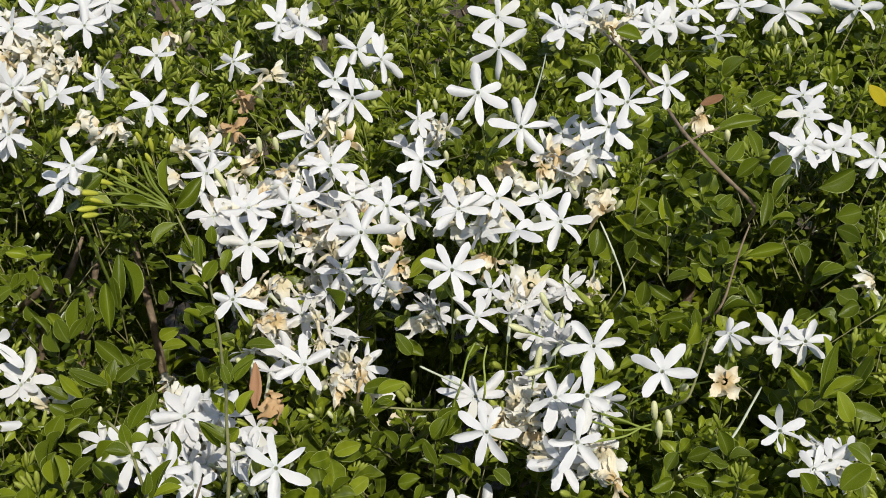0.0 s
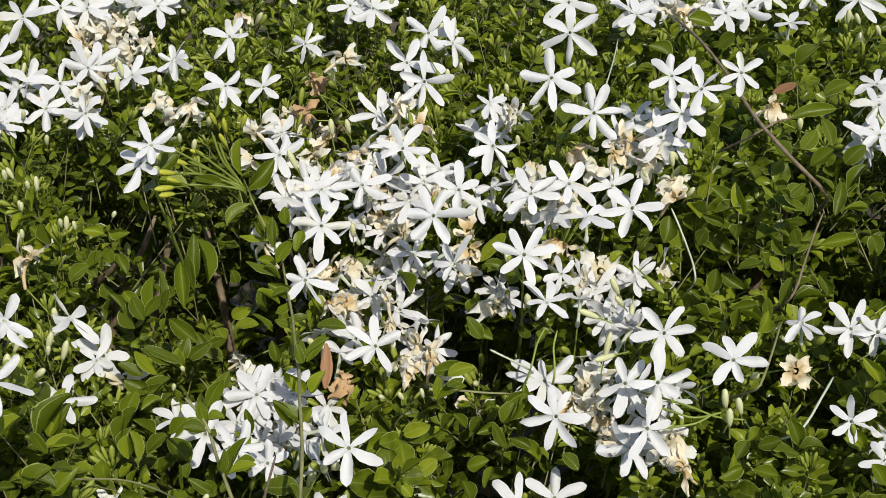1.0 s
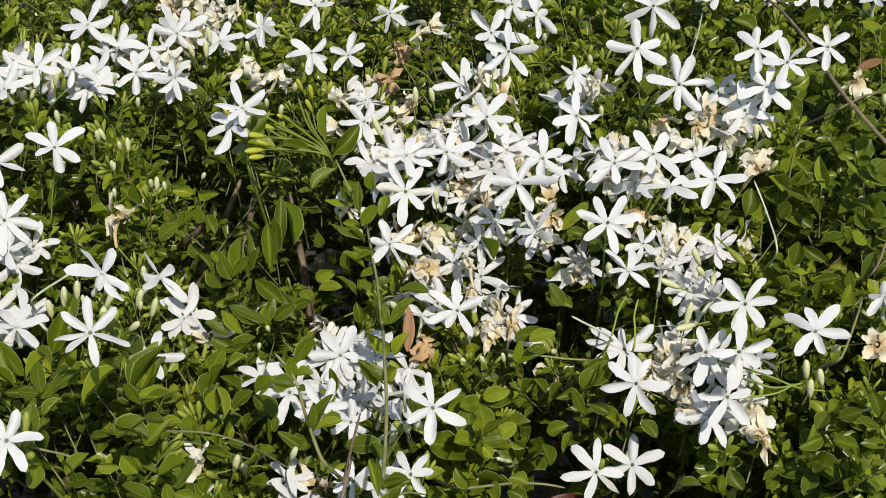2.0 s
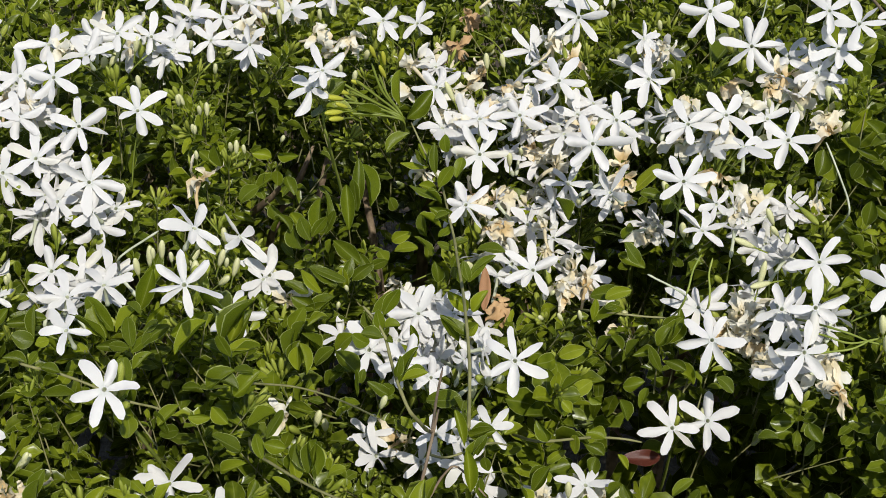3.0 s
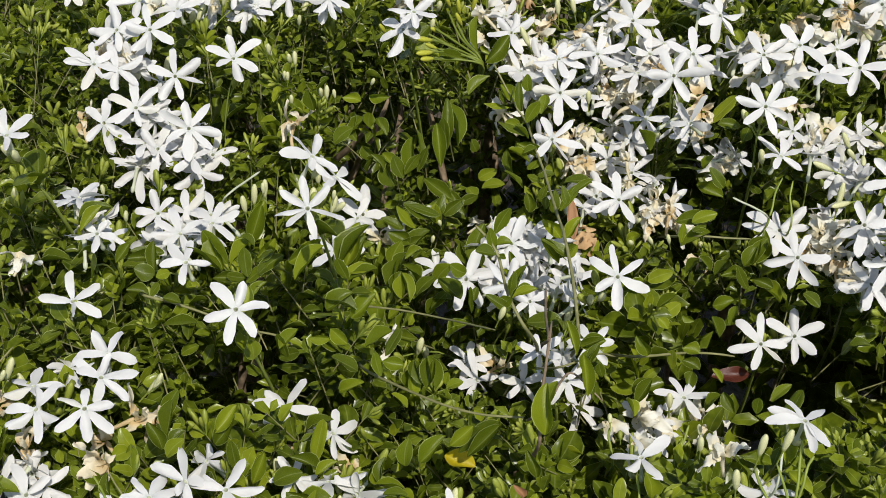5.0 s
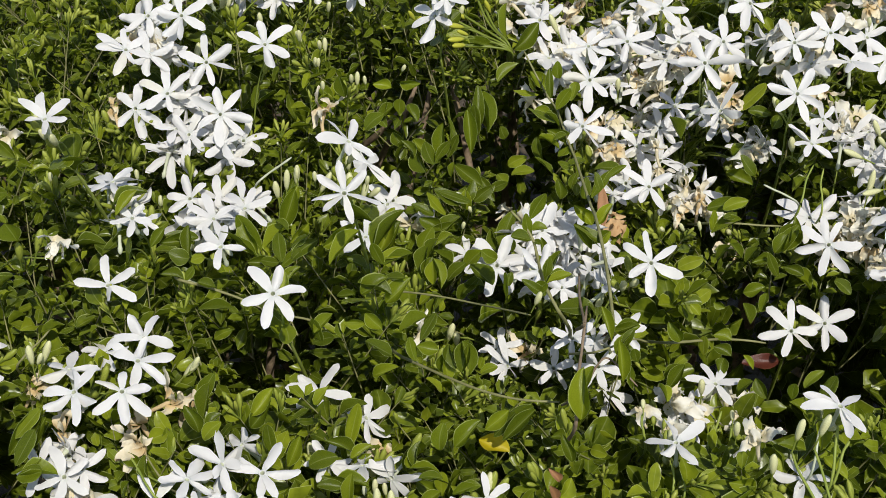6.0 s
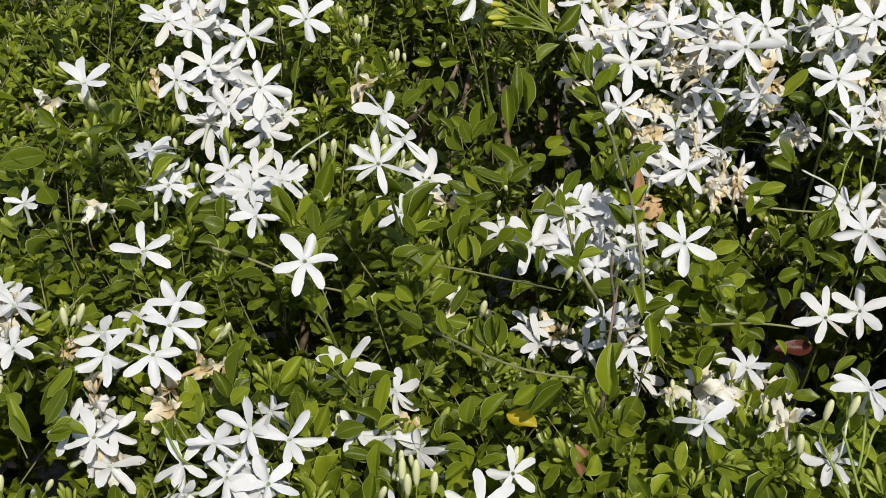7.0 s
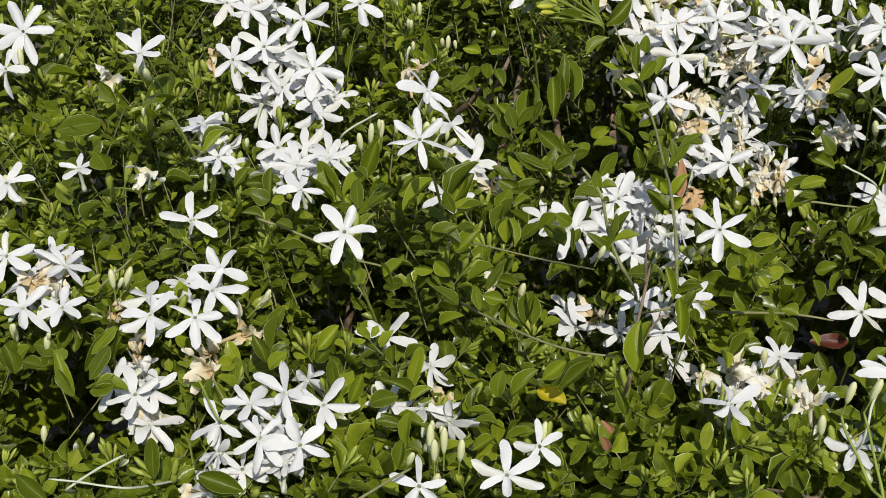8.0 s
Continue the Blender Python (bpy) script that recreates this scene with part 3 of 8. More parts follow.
wilted(sp, 0.076, 0.215, 0.985, cream)
sp = spray("white jasmine spray with single open star-shaped flower", -0.193, -0.146, 0.953)
bloom(sp, -0.193, -0.181, 1.013, -24, -26, 138, 6, 20.1, ((0, 0, 1.09), (65, 0, 0.97), (126, 0, 1.09), (173, 0, 1.00), (235, 0, 0.97), (304, 0, 0.88)))
sp = spray("white jasmine spray with two open star-shaped flowers and wilting cream ones", -0.402, -0.081, 0.937)
bloom(sp, -0.374, -0.121, 1.008, 7, -4, 35, 5, 15.4)
bloom(sp, -0.430, -0.110, 0.986, 29, -0, 22, 6, 19.1)
wilted(sp, -0.329, -0.119, 1.013, cream)
sp = spray("white jasmine spray with three open star-shaped flowers", 0.467, 0.286, 0.937)
bloom(sp, 0.463, 0.251, 1.006, -20, -1, 130, 5, 20.0, ((71, 0, 1.04), (174, 0, 1.17), (248, 0, 1.14), (294, 0, 0.87), (0, 0, 0.78)))
bloom(sp, 0.458, 0.242, 0.994, 46, 31, 185, 6, 17.6)
bloom(sp, 0.476, 0.261, 0.990, 43, 26, 9, 5, 17.7)
sp = spray("white jasmine spray with single open star-shaped flower", -0.366, 0.260, 0.946)
bloom(sp, -0.363, 0.227, 1.008, -15, -26, 103, 7, 19.0, ((0, 0, 1.02), (59, 0, 0.96), (87, 0, 0.95), (163, 0, 0.99), (197, -3, 1.18), (266, 0, 0.90), (334, 0, 0.85)))
sp = spray("white jasmine spray with seven open star-shaped flowers and wilting cream ones", 0.094, 0.197, 0.918)
bloom(sp, 0.081, 0.159, 1.006, -16, -31, 113, 6, 20.2, ((0, 0, 1.01), (48, 0, 1.01), (96, 0, 0.86), (197, 0, 0.91), (244, 0, 1.02), (302, 1, 1.18)))
bloom(sp, 0.051, 0.127, 0.996, -16, -26, 124, 6, 21.0, ((67, 0, 1.08), (136, 0, 0.87), (215, 0, 1.05), (257, 0, 1.09), (309, 0, 0.92), (0, 0, 0.99)))
bloom(sp, 0.098, 0.167, 0.971, 3, -35, 99, 5, 20.3)
bloom(sp, 0.087, 0.151, 0.964, -7, 2, -173, 6, 22.5)
bloom(sp, 0.106, 0.170, 0.967, 14, 12, 351, 7, 18.6)
bloom(sp, 0.122, 0.178, 0.970, 28, 24, 172, 7, 20.8)
bloom(sp, 0.111, 0.180, 0.973, 14, 16, 2, 7, 20.6)
wilted(sp, 0.056, 0.145, 0.997, cream)
sp = spray("white jasmine spray with two open star-shaped flowers", 0.492, 0.218, 0.938)
bloom(sp, 0.495, 0.163, 1.002, 4, -23, 67, 6, 20.9)
bloom(sp, 0.489, 0.203, 0.995, 16, -5, 22, 6, 20.6)
sp = spray("white jasmine spray with two open star-shaped flowers", 0.124, 0.372, 0.937)
bloom(sp, 0.130, 0.327, 0.999, 20, -47, 111, 6, 20.9, ((0, 0, 1.12), (80, 0, 0.83), (168, 0, 1.00), (225, 0, 1.18), (276, -1, 0.72), (335, 0, 1.16)))
bloom(sp, 0.111, 0.348, 0.997, 27, -38, 46, 6, 22.4, ((0, 15, 1.19), (86, 0, 1.00), (118, 0, 0.89), (196, 21, 0.72), (254, 0, 1.12), (305, 0, 1.16)))
sp = spray("white jasmine spray with four open star-shaped flowers", 0.394, 0.423, 0.937)
bloom(sp, 0.424, 0.365, 0.999, 4, 9, -90, 5, 18.7)
bloom(sp, 0.372, 0.384, 0.998, 25, -32, 39, 6, 23.9)
bloom(sp, 0.393, 0.397, 0.996, 28, -19, 8, 6, 24.2)
bloom(sp, 0.387, 0.408, 0.995, 15, -18, 37, 6, 21.3)
sp = spray("white jasmine spray with single open star-shaped flower", 0.230, 0.381, 0.938)
bloom(sp, 0.230, 0.346, 0.999, -7, -55, 87, 6, 26.0, ((66, 0, 0.95), (117, 0, 1.09), (177, 0, 1.09), (232, 0, 1.14), (304, 0, 1.10), (0, 0, 0.89)))
sp = spray("white jasmine spray with five open star-shaped flowers", -0.291, -0.047, 0.924)
bloom(sp, -0.291, -0.087, 0.998, -20, 9, -158, 5, 14.8)
bloom(sp, -0.313, -0.036, 0.990, -4, 9, 115, 6, 19.9, ((31, 0, 0.86), (103, 0, 0.90), (176, 0, 1.18), (233, 0, 1.13), (302, 0, 0.98), (0, 0, 0.83)))
bloom(sp, -0.235, -0.099, 0.983, -13, -7, 129, 5, 18.2, ((0, 0, 1.17), (54, 0, 0.94), (139, 0, 0.96), (220, 0, 0.95), (315, 0, 0.98)))
bloom(sp, -0.307, -0.114, 0.965, -18, -9, 178, 5, 19.7, ((0, 0, 1.12), (103, 15, 0.72), (157, 0, 1.08), (226, 0, 1.05), (285, 0, 1.18)))
bloom(sp, -0.303, -0.076, 0.986, 22, -35, 238, 5, 15.2)
sp = spray("white jasmine spray with five open star-shaped flowers and dried tan ones", 0.315, 0.461, 0.922)
bloom(sp, 0.293, 0.383, 0.997, 2, -9, 87, 5, 23.9)
bloom(sp, 0.290, 0.392, 0.996, -2, -37, 97, 6, 24.0)
bloom(sp, 0.328, 0.452, 0.977, 21, -30, 356, 6, 25.6)
bloom(sp, 0.328, 0.460, 0.965, 6, 4, 229, 7, 22.0)
bloom(sp, 0.338, 0.440, 0.973, 60, 29, 292, 6, 21.0)
wilted(sp, 0.327, 0.402, 0.996, cream)
wilted(sp, 0.336, 0.387, 0.998, tan)
wilted(sp, 0.346, 0.392, 0.987, cream)
sp = spray("white jasmine spray with four open star-shaped flowers and dried tan ones", -0.024, 0.311, 0.907)
bloom(sp, -0.053, 0.269, 0.993, 22, -21, 51, 6, 19.0, ((0, 0, 0.92), (93, 0, 1.03), (141, 0, 1.12), (212, 0, 1.09), (250, 0, 1.13), (283, 3, 0.72)))
bloom(sp, -0.026, 0.314, 0.965, -2, -30, 76, 5, 19.3, ((76, 0, 0.90), (153, 0, 0.96), (239, 0, 0.92), (318, 0, 0.92), (0, 1, 1.18)))
bloom(sp, -0.010, 0.259, 0.956, -4, -20, 125, 6, 19.9, ((56, -2, 1.25), (117, 0, 0.83), (172, 0, 0.90), (227, 0, 0.74), (302, 0, 1.03), (0, 0, 1.14)))
bloom(sp, -0.007, 0.260, 0.953, 30, 0, 186, 7, 18.3)
wilted(sp, -0.080, 0.257, 0.989, cream)
wilted(sp, -0.107, 0.248, 0.996, cream)
wilted(sp, -0.079, 0.251, 0.989, cream)
wilted(sp, -0.093, 0.257, 0.980, tan)
wilted(sp, -0.019, 0.278, 0.952, tan)
wilted(sp, -0.029, 0.253, 0.964, cream)
sp = spray("white jasmine spray with three open star-shaped flowers", -0.109, 0.348, 0.926)
bloom(sp, -0.096, 0.314, 0.991, -47, -19, 104, 6, 18.4, ((89, 0, 0.99), (170, 0, 1.18), (213, -2, 1.18), (240, 0, 0.80), (300, 0, 0.90), (0, 0, 0.81)))
bloom(sp, -0.098, 0.314, 0.989, -11, -28, 92, 6, 14.4)
bloom(sp, -0.131, 0.311, 0.978, 23, -4, 12, 6, 21.1)
sp = spray("white jasmine spray with single open star-shaped flower", 0.239, 0.449, 0.932)
bloom(sp, 0.239, 0.414, 0.992, -11, -49, 93, 6, 25.2, ((69, 0, 1.12), (126, 0, 1.14), (188, 0, 0.90), (250, 0, 1.04), (303, 0, 0.95), (0, 0, 0.75)))
sp = spray("white jasmine spray with five open star-shaped flowers and wilting cream ones", 0.400, 0.485, 0.920)
bloom(sp, 0.422, 0.430, 0.992, -4, -23, 88, 6, 23.8)
bloom(sp, 0.465, 0.436, 0.991, 9, -22, 54, 6, 24.0)
bloom(sp, 0.367, 0.439, 0.982, 18, -16, 27, 6, 24.0)
bloom(sp, 0.409, 0.470, 0.971, 36, 8, 129, 5, 25.5)
bloom(sp, 0.338, 0.475, 0.963, 28, -12, 193, 7, 23.1)
wilted(sp, 0.366, 0.425, 0.976, cream)
wilted(sp, 0.361, 0.428, 0.989, cream)
sp = spray("white jasmine spray with four open star-shaped flowers and wilting cream ones", 0.007, 0.168, 0.904)
bloom(sp, 0.022, 0.129, 0.991, 5, -19, 70, 6, 19.6, ((0, 0, 0.90), (69, 0, 0.81), (117, 0, 1.02), (213, 0, 1.03), (263, 0, 1.10), (330, 0, 1.14)))
bloom(sp, 0.022, 0.108, 0.974, -24, -39, 129, 7, 22.0, ((53, 0, 0.97), (97, 0, 0.89), (145, 0, 1.17), (197, 0, 0.85), (245, 0, 0.97), (298, 0, 1.03), (0, 0, 1.13)))
bloom(sp, 0.006, 0.153, 0.961, -15, -24, 121, 6, 20.3)
wilted(sp, -0.019, 0.123, 0.949, cream)
bloom(sp, 0.004, 0.153, 0.948, 68, -8, 288, 5, 17.9)
wilted(sp, 0.019, 0.147, 0.956, cream)
sp = spray("white jasmine spray with two open star-shaped flowers and dried tan ones", 0.254, -0.028, 0.926)
bloom(sp, 0.278, -0.059, 0.991, -16, -26, 106, 6, 20.2, ((0, 0, 0.83), (43, 0, 1.07), (124, 0, 1.03), (179, 0, 0.79), (244, 0, 1.10), (301, 0, 1.17)))
bloom(sp, 0.230, -0.068, 0.981, 2, -45, 84, 5, 21.0, ((0, 0, 1.18), (95, 0, 0.85), (173, 0, 1.15), (242, 0, 0.76), (292, 0, 1.06)))
wilted(sp, 0.322, -0.054, 0.980, tan)
sp = spray("white jasmine spray with many open star-shaped flowers and wilting cream ones", -0.226, 0.276, 0.925)
bloom(sp, -0.218, 0.239, 0.990, -34, 2, 159, 6, 21.9)
bloom(sp, -0.157, 0.233, 0.990, -12, -28, 103, 6, 20.7)
bloom(sp, -0.216, 0.228, 0.987, 35, 3, 5, 6, 18.1)
bloom(sp, -0.223, 0.225, 0.984, -3, -20, 95, 6, 20.1, ((41, 0, 0.97), (118, 0, 0.92), (172, -1, 1.18), (254, 0, 1.10), (300, 0, 1.05), (0, 0, 0.77)))
bloom(sp, -0.161, 0.253, 0.979, -24, -5, -175, 6, 20.0, ((0, 1, 1.30), (81, -18, 1.18), (129, 0, 1.01), (210, -19, 0.72), (254, 0, 0.72), (307, 0, 0.90)))
bloom(sp, -0.192, 0.261, 0.977, 4, 28, -85, 6, 20.1)
bloom(sp, -0.286, 0.270, 0.980, 57, -34, 214, 6, 22.8)
bloom(sp, -0.273, 0.218, 0.995, 21, 2, 27, 6, 17.9)
bloom(sp, -0.254, 0.247, 0.977, 62, 17, 334, 6, 20.8)
bloom(sp, -0.279, 0.235, 0.994, 12, 36, 315, 6, 20.2)
wilted(sp, -0.162, 0.264, 0.991, cream)
wilted(sp, -0.157, 0.252, 0.990, cream)
wilted(sp, -0.249, 0.233, 0.991, cream)
wilted(sp, -0.249, 0.258, 0.986, cream)
sp = spray("white jasmine spray with single open star-shaped flower and wilting cream ones", 0.505, 0.464, 0.929)
bloom(sp, 0.506, 0.429, 0.989, -55, 2, 157, 7, 26.0, ((0, 0, 1.08), (56, 0, 1.09), (136, 0, 1.05), (165, 0, 1.07), (186, 1, 1.33), (229, 0, 0.82), (306, 0, 0.83)))
wilted(sp, 0.467, 0.455, 0.979, cream)
sp = spray("white jasmine spray with single open star-shaped flower", 0.579, 0.476, 0.926)
bloom(sp, 0.581, 0.440, 0.986, -55, -4, 153, 5, 24.9, ((64, -8, 1.21), (144, 0, 0.96), (203, 0, 0.87), (300, 0, 0.80), (0, 0, 1.15)))
sp = spray("white jasmine spray with single open star-shaped flower and withered brown ones", 0.009, -0.095, 0.909)
bloom(sp, 0.038, -0.122, 0.983, 0, -35, 99, 6, 21.0, ((48, 0, 1.02), (115, 0, 0.85), (169, 0, 1.07), (238, 0, 1.05), (297, 0, 0.99), (0, 0, 1.02)))
wilted(sp, 0.041, 0.013, 0.916, brown)
sp = spray("white jasmine spray with single open star-shaped flower and dried tan ones", -0.367, 0.116, 0.913)
bloom(sp, -0.317, 0.078, 0.974, 5, -50, 77, 6, 20.2, ((58, 0, 0.89), (144, 0, 0.91), (203, -9, 1.23), (247, -2, 1.18), (301, 0, 0.84), (0, 0, 0.93)))
wilted(sp, -0.417, 0.075, 0.959, cream)
wilted(sp, -0.334, 0.085, 0.975, tan)
sp = spray("white jasmine spray with four open star-shaped flowers and wilting cream ones", 0.060, 0.472, 0.915)
bloom(sp, 0.067, 0.416, 0.984, 39, -8, 17, 6, 24.1)
bloom(sp, 0.047, 0.425, 0.982, 12, -40, 77, 6, 24.3)
bloom(sp, 0.068, 0.457, 0.968, 58, -21, 291, 7, 21.2)
bloom(sp, 0.057, 0.449, 0.966, 22, -19, 320, 5, 20.9)
wilted(sp, 0.070, 0.459, 0.974, cream)
sp = spray("white jasmine spray with single open star-shaped flower", 0.129, -0.211, 0.920)
bloom(sp, 0.129, -0.247, 0.979, -5, -8, 161, 6, 20.3, ((25, 0, 1.18), (112, 0, 1.11), (140, 0, 1.03), (233, 0, 0.77), (321, 0, 0.84), (0, 0, 1.07)))
sp = spray("white jasmine spray with single open star-shaped flower", -0.057, 0.407, 0.918)
bloom(sp, -0.056, 0.373, 0.979, -13, -38, 99, 6, 20.7, ((0, 0, 0.79), (67, 0, 1.14), (139, 0, 1.12), (179, 0, 1.16), (268, 0, 0.81), (321, 0, 0.98)))
sp = spray("white jasmine spray with single open star-shaped flower and dried tan ones", 0.008, 0.400, 0.917)
bloom(sp, 0.008, 0.365, 0.977, -5, -33, 73, 6, 21.2)
wilted(sp, 0.005, 0.300, 0.955, tan)
sp = spray("white jasmine spray with three open star-shaped flowers and wilting cream ones", 0.366, 0.022, 0.917)
bloom(sp, 0.371, -0.011, 0.974, -23, -27, 128, 7, 20.7, ((53, 0, 0.90), (105, 11, 0.72), (133, 0, 1.01), (200, 0, 0.92), (246, 4, 1.18), (297, 0, 1.13), (0, 0, 1.08)))
bloom(sp, 0.337, -0.010, 0.979, -10, -1, 75, 6, 17.2, ((0, 0, 0.98), (59, -22, 0.72), (149, -7, 1.18), (199, 0, 1.10), (228, 0, 1.09), (307, 0, 0.94)))
bloom(sp, 0.387, -0.017, 0.976, 33, -11, 0, 6, 18.2)
wilted(sp, 0.452, 0.036, 0.987, cream)
sp = spray("white jasmine spray with many open star-shaped flowers and dried tan ones", 0.017, 0.228, 0.899)
bloom(sp, -0.010, 0.196, 0.976, -34, 9, 172, 6, 20.4, ((0, 0, 0.96), (66, 0, 1.01), (115, 0, 1.05), (212, 0, 1.10), (254, 0, 0.87), (307, 0, 0.90)))
bloom(sp, -0.005, 0.157, 0.964, -1, -15, 114, 5, 20.2)
bloom(sp, -0.014, 0.193, 0.960, 51, 3, 117, 6, 17.6)
bloom(sp, 0.038, 0.208, 0.959, 52, -14, 250, 5, 21.1)
bloom(sp, 0.013, 0.176, 0.962, 42, -0, 22, 7, 19.4)
bloom(sp, 0.050, 0.228, 0.959, 55, -17, 210, 7, 18.7)
bloom(sp, 0.044, 0.204, 0.957, 2, -9, 116, 7, 19.0)
wilted(sp, 0.008, 0.191, 0.953, cream)
bloom(sp, 0.022, 0.194, 0.950, 26, -3, 77, 5, 20.9)
bloom(sp, 0.023, 0.185, 0.950, 54, -9, 112, 6, 17.6)
wilted(sp, 0.044, 0.208, 0.974, tan)
wilted(sp, -0.010, 0.188, 0.963, cream)
wilted(sp, 0.025, 0.238, 0.966, tan)
wilted(sp, 0.009, 0.216, 0.959, cream)
wilted(sp, -0.031, 0.208, 0.970, cream)
wilted(sp, 0.029, 0.181, 0.966, cream)
wilted(sp, 0.016, 0.230, 0.958, cream)
wilted(sp, 0.031, 0.189, 0.963, tan)
wilted(sp, 0.008, 0.162, 0.966, cream)
sp = spray("white jasmine spray with single open star-shaped flower and dried tan ones", -0.012, 0.506, 0.917)
bloom(sp, -0.012, 0.471, 0.977, 10, -22, 53, 6, 24.8)
wilted(sp, -0.048, 0.432, 0.974, tan)
sp = spray("white jasmine spray with four open star-shaped flowers and dried tan ones", -0.219, 0.357, 0.908)
bloom(sp, -0.244, 0.338, 0.976, 6, -21, 70, 6, 25.2)
bloom(sp, -0.188, 0.306, 0.973, 13, -33, 84, 5, 20.9, ((93, 0, 1.32), (147, 0, 1.01), (218, 0, 1.07), (289, -12, 0.72), (0, 0, 0.93)))
bloom(sp, -0.217, 0.323, 0.964, -19, -11, 147, 6, 21.1)
bloom(sp, -0.226, 0.322, 0.959, 1, 11, 44, 5, 20.7)
wilted(sp, -0.290, 0.298, 0.973, tan)
sp = spray("white jasmine spray with single open star-shaped flower and wilting cream ones", 0.090, -0.246, 0.913)
bloom(sp, 0.112, -0.259, 0.933, -1, 5, 156, 6, 18.7, ((0, 0, 1.01), (90, 0, 1.09), (133, 0, 1.00), (193, 0, 0.90), (253, 0, 0.90), (314, 0, 0.90)))
wilted(sp, 0.081, -0.262, 0.973, cream)
sp = spray("white jasmine spray with two open star-shaped flowers and dried tan ones", 0.021, 0.090, 0.888)
bloom(sp, 0.011, 0.049, 0.972, -11, -28, 113, 6, 20.0, ((0, 0, 0.96), (49, -12, 0.72), (120, 0, 0.90), (191, 0, 1.04), (234, -3, 1.19), (293, 0, 1.12)))
wilted(sp, 0.029, 0.067, 0.943, tan)
bloom(sp, 0.023, 0.046, 0.929, 55, -19, 191, 7, 18.0)
wilted(sp, 0.038, 0.063, 0.947, tan)
sp = spray("white jasmine spray with two open star-shaped flowers", -0.491, 0.119, 0.912)
bloom(sp, -0.492, 0.111, 0.973, -21, -52, 134, 7, 26.0, ((0, 0, 1.00), (62, 0, 1.04), (101, 0, 0.93), (144, 0, 1.05), (176, 0, 1.11), (250, 0, 0.94), (303, 0, 0.98)))
bloom(sp, -0.489, 0.057, 0.971, 45, -4, -7, 5, 19.9, ((0, 0, 1.05), (83, 0, 0.81), (166, 0, 0.83), (220, 0, 1.00), (285, -20, 1.22)))
sp = spray("white jasmine spray with two open star-shaped flowers and dried tan ones", -0.168, 0.394, 0.903)
bloom(sp, -0.168, 0.326, 0.976, -5, -40, 136, 6, 21.0, ((0, 16, 1.32), (47, 0, 1.04), (111, 0, 0.79), (198, 0, 0.91), (244, 0, 1.06), (298, 0, 0.82)))
wilted(sp, -0.180, 0.378, 0.960, cream)
wilted(sp, -0.156, 0.371, 0.959, cream)
bloom(sp, -0.168, 0.361, 0.958, 35, -20, 26, 6, 24.3)
wilted(sp, -0.136, 0.346, 0.972, cream)
wilted(sp, -0.205, 0.319, 0.961, tan)
wilted(sp, -0.182, 0.308, 0.956, cream)
wilted(sp, -0.162, 0.346, 0.954, tan)
wilted(sp, -0.180, 0.357, 0.949, tan)
sp = spray("white jasmine spray with seven open star-shaped flowers and wilting cream ones", 0.376, -0.066, 0.896)
bloom(sp, 0.347, -0.095, 0.971, 7, -36, 81, 6, 17.7)
bloom(sp, 0.373, -0.117, 0.966, 28, -27, 25, 6, 16.8)
bloom(sp, 0.361, -0.123, 0.965, -35, 12, 179, 6, 16.3)
bloom(sp, 0.389, -0.108, 0.956, 4, -23, 67, 6, 16.3)
bloom(sp, 0.397, -0.092, 0.943, 52, -16, 108, 6, 14.2)
bloom(sp, 0.377, -0.087, 0.949, 32, 4, 85, 5, 14.3)
bloom(sp, 0.389, -0.086, 0.944, 57, 13, 138, 6, 17.6)
wilted(sp, 0.388, -0.114, 0.953, cream)
sp = spray("white jasmine spray with four open star-shaped flowers and wilting cream ones", -0.297, 0.016, 0.899)
bloom(sp, -0.321, -0.018, 0.974, 1, 10, 61, 6, 19.1, ((67, 0, 0.90), (133, 0, 0.90), (200, 13, 0.72), (241, 0, 1.11), (313, 0, 1.08), (0, 6, 1.18)))
bloom(sp, -0.271, 0.003, 0.946, -7, -31, 108, 6, 18.5)
bloom(sp, -0.294, -0.047, 0.965, 10, -19, 104, 6, 14.8)
bloom(sp, -0.306, -0.012, 0.953, 68, -21, 225, 6, 17.1)
wilted(sp, -0.306, -0.054, 0.982, cream)
sp = spray("white jasmine spray with six open star-shaped flowers", -0.253, -0.001, 0.895)
bloom(sp, -0.246, -0.051, 0.969, 10, -17, 110, 7, 20.2, ((0, 0, 1.18), (45, 0, 0.99), (83, 0, 1.00), (116, 0, 0.73), (185, 0, 0.90), (254, 0, 1.11), (296, 0, 0.99)))
bloom(sp, -0.228, -0.028, 0.960, 7, -2, 20, 6, 20.4)
bloom(sp, -0.272, -0.026, 0.948, 49, -4, 232, 5, 18.9)
bloom(sp, -0.261, -0.034, 0.954, 32, -23, 185, 7, 17.4)
bloom(sp, -0.259, -0.046, 0.958, 3, -7, 167, 6, 17.1)
bloom(sp, -0.252, -0.032, 0.941, 44, 34, 207, 7, 18.4)
sp = spray("white jasmine spray with many open star-shaped flowers", 0.230, 0.024, 0.892)
bloom(sp, 0.247, -0.007, 0.969, -33, -24, 130, 6, 22.1, ((59, 0, 1.03), (119, 0, 0.90), (178, 0, 0.90), (238, 0, 0.96), (283, 0, 1.00), (0, 0, 1.01)))
bloom(sp, 0.214, -0.052, 0.966, -8, -39, 106, 6, 21.1, ((100, 0, 0.92), (150, 0, 1.10), (196, 1, 1.21), (252, 0, 0.90), (307, 0, 0.94), (0, 0, 0.83)))
bloom(sp, 0.230, 0.023, 0.946, 54, -6, 301, 6, 19.2)
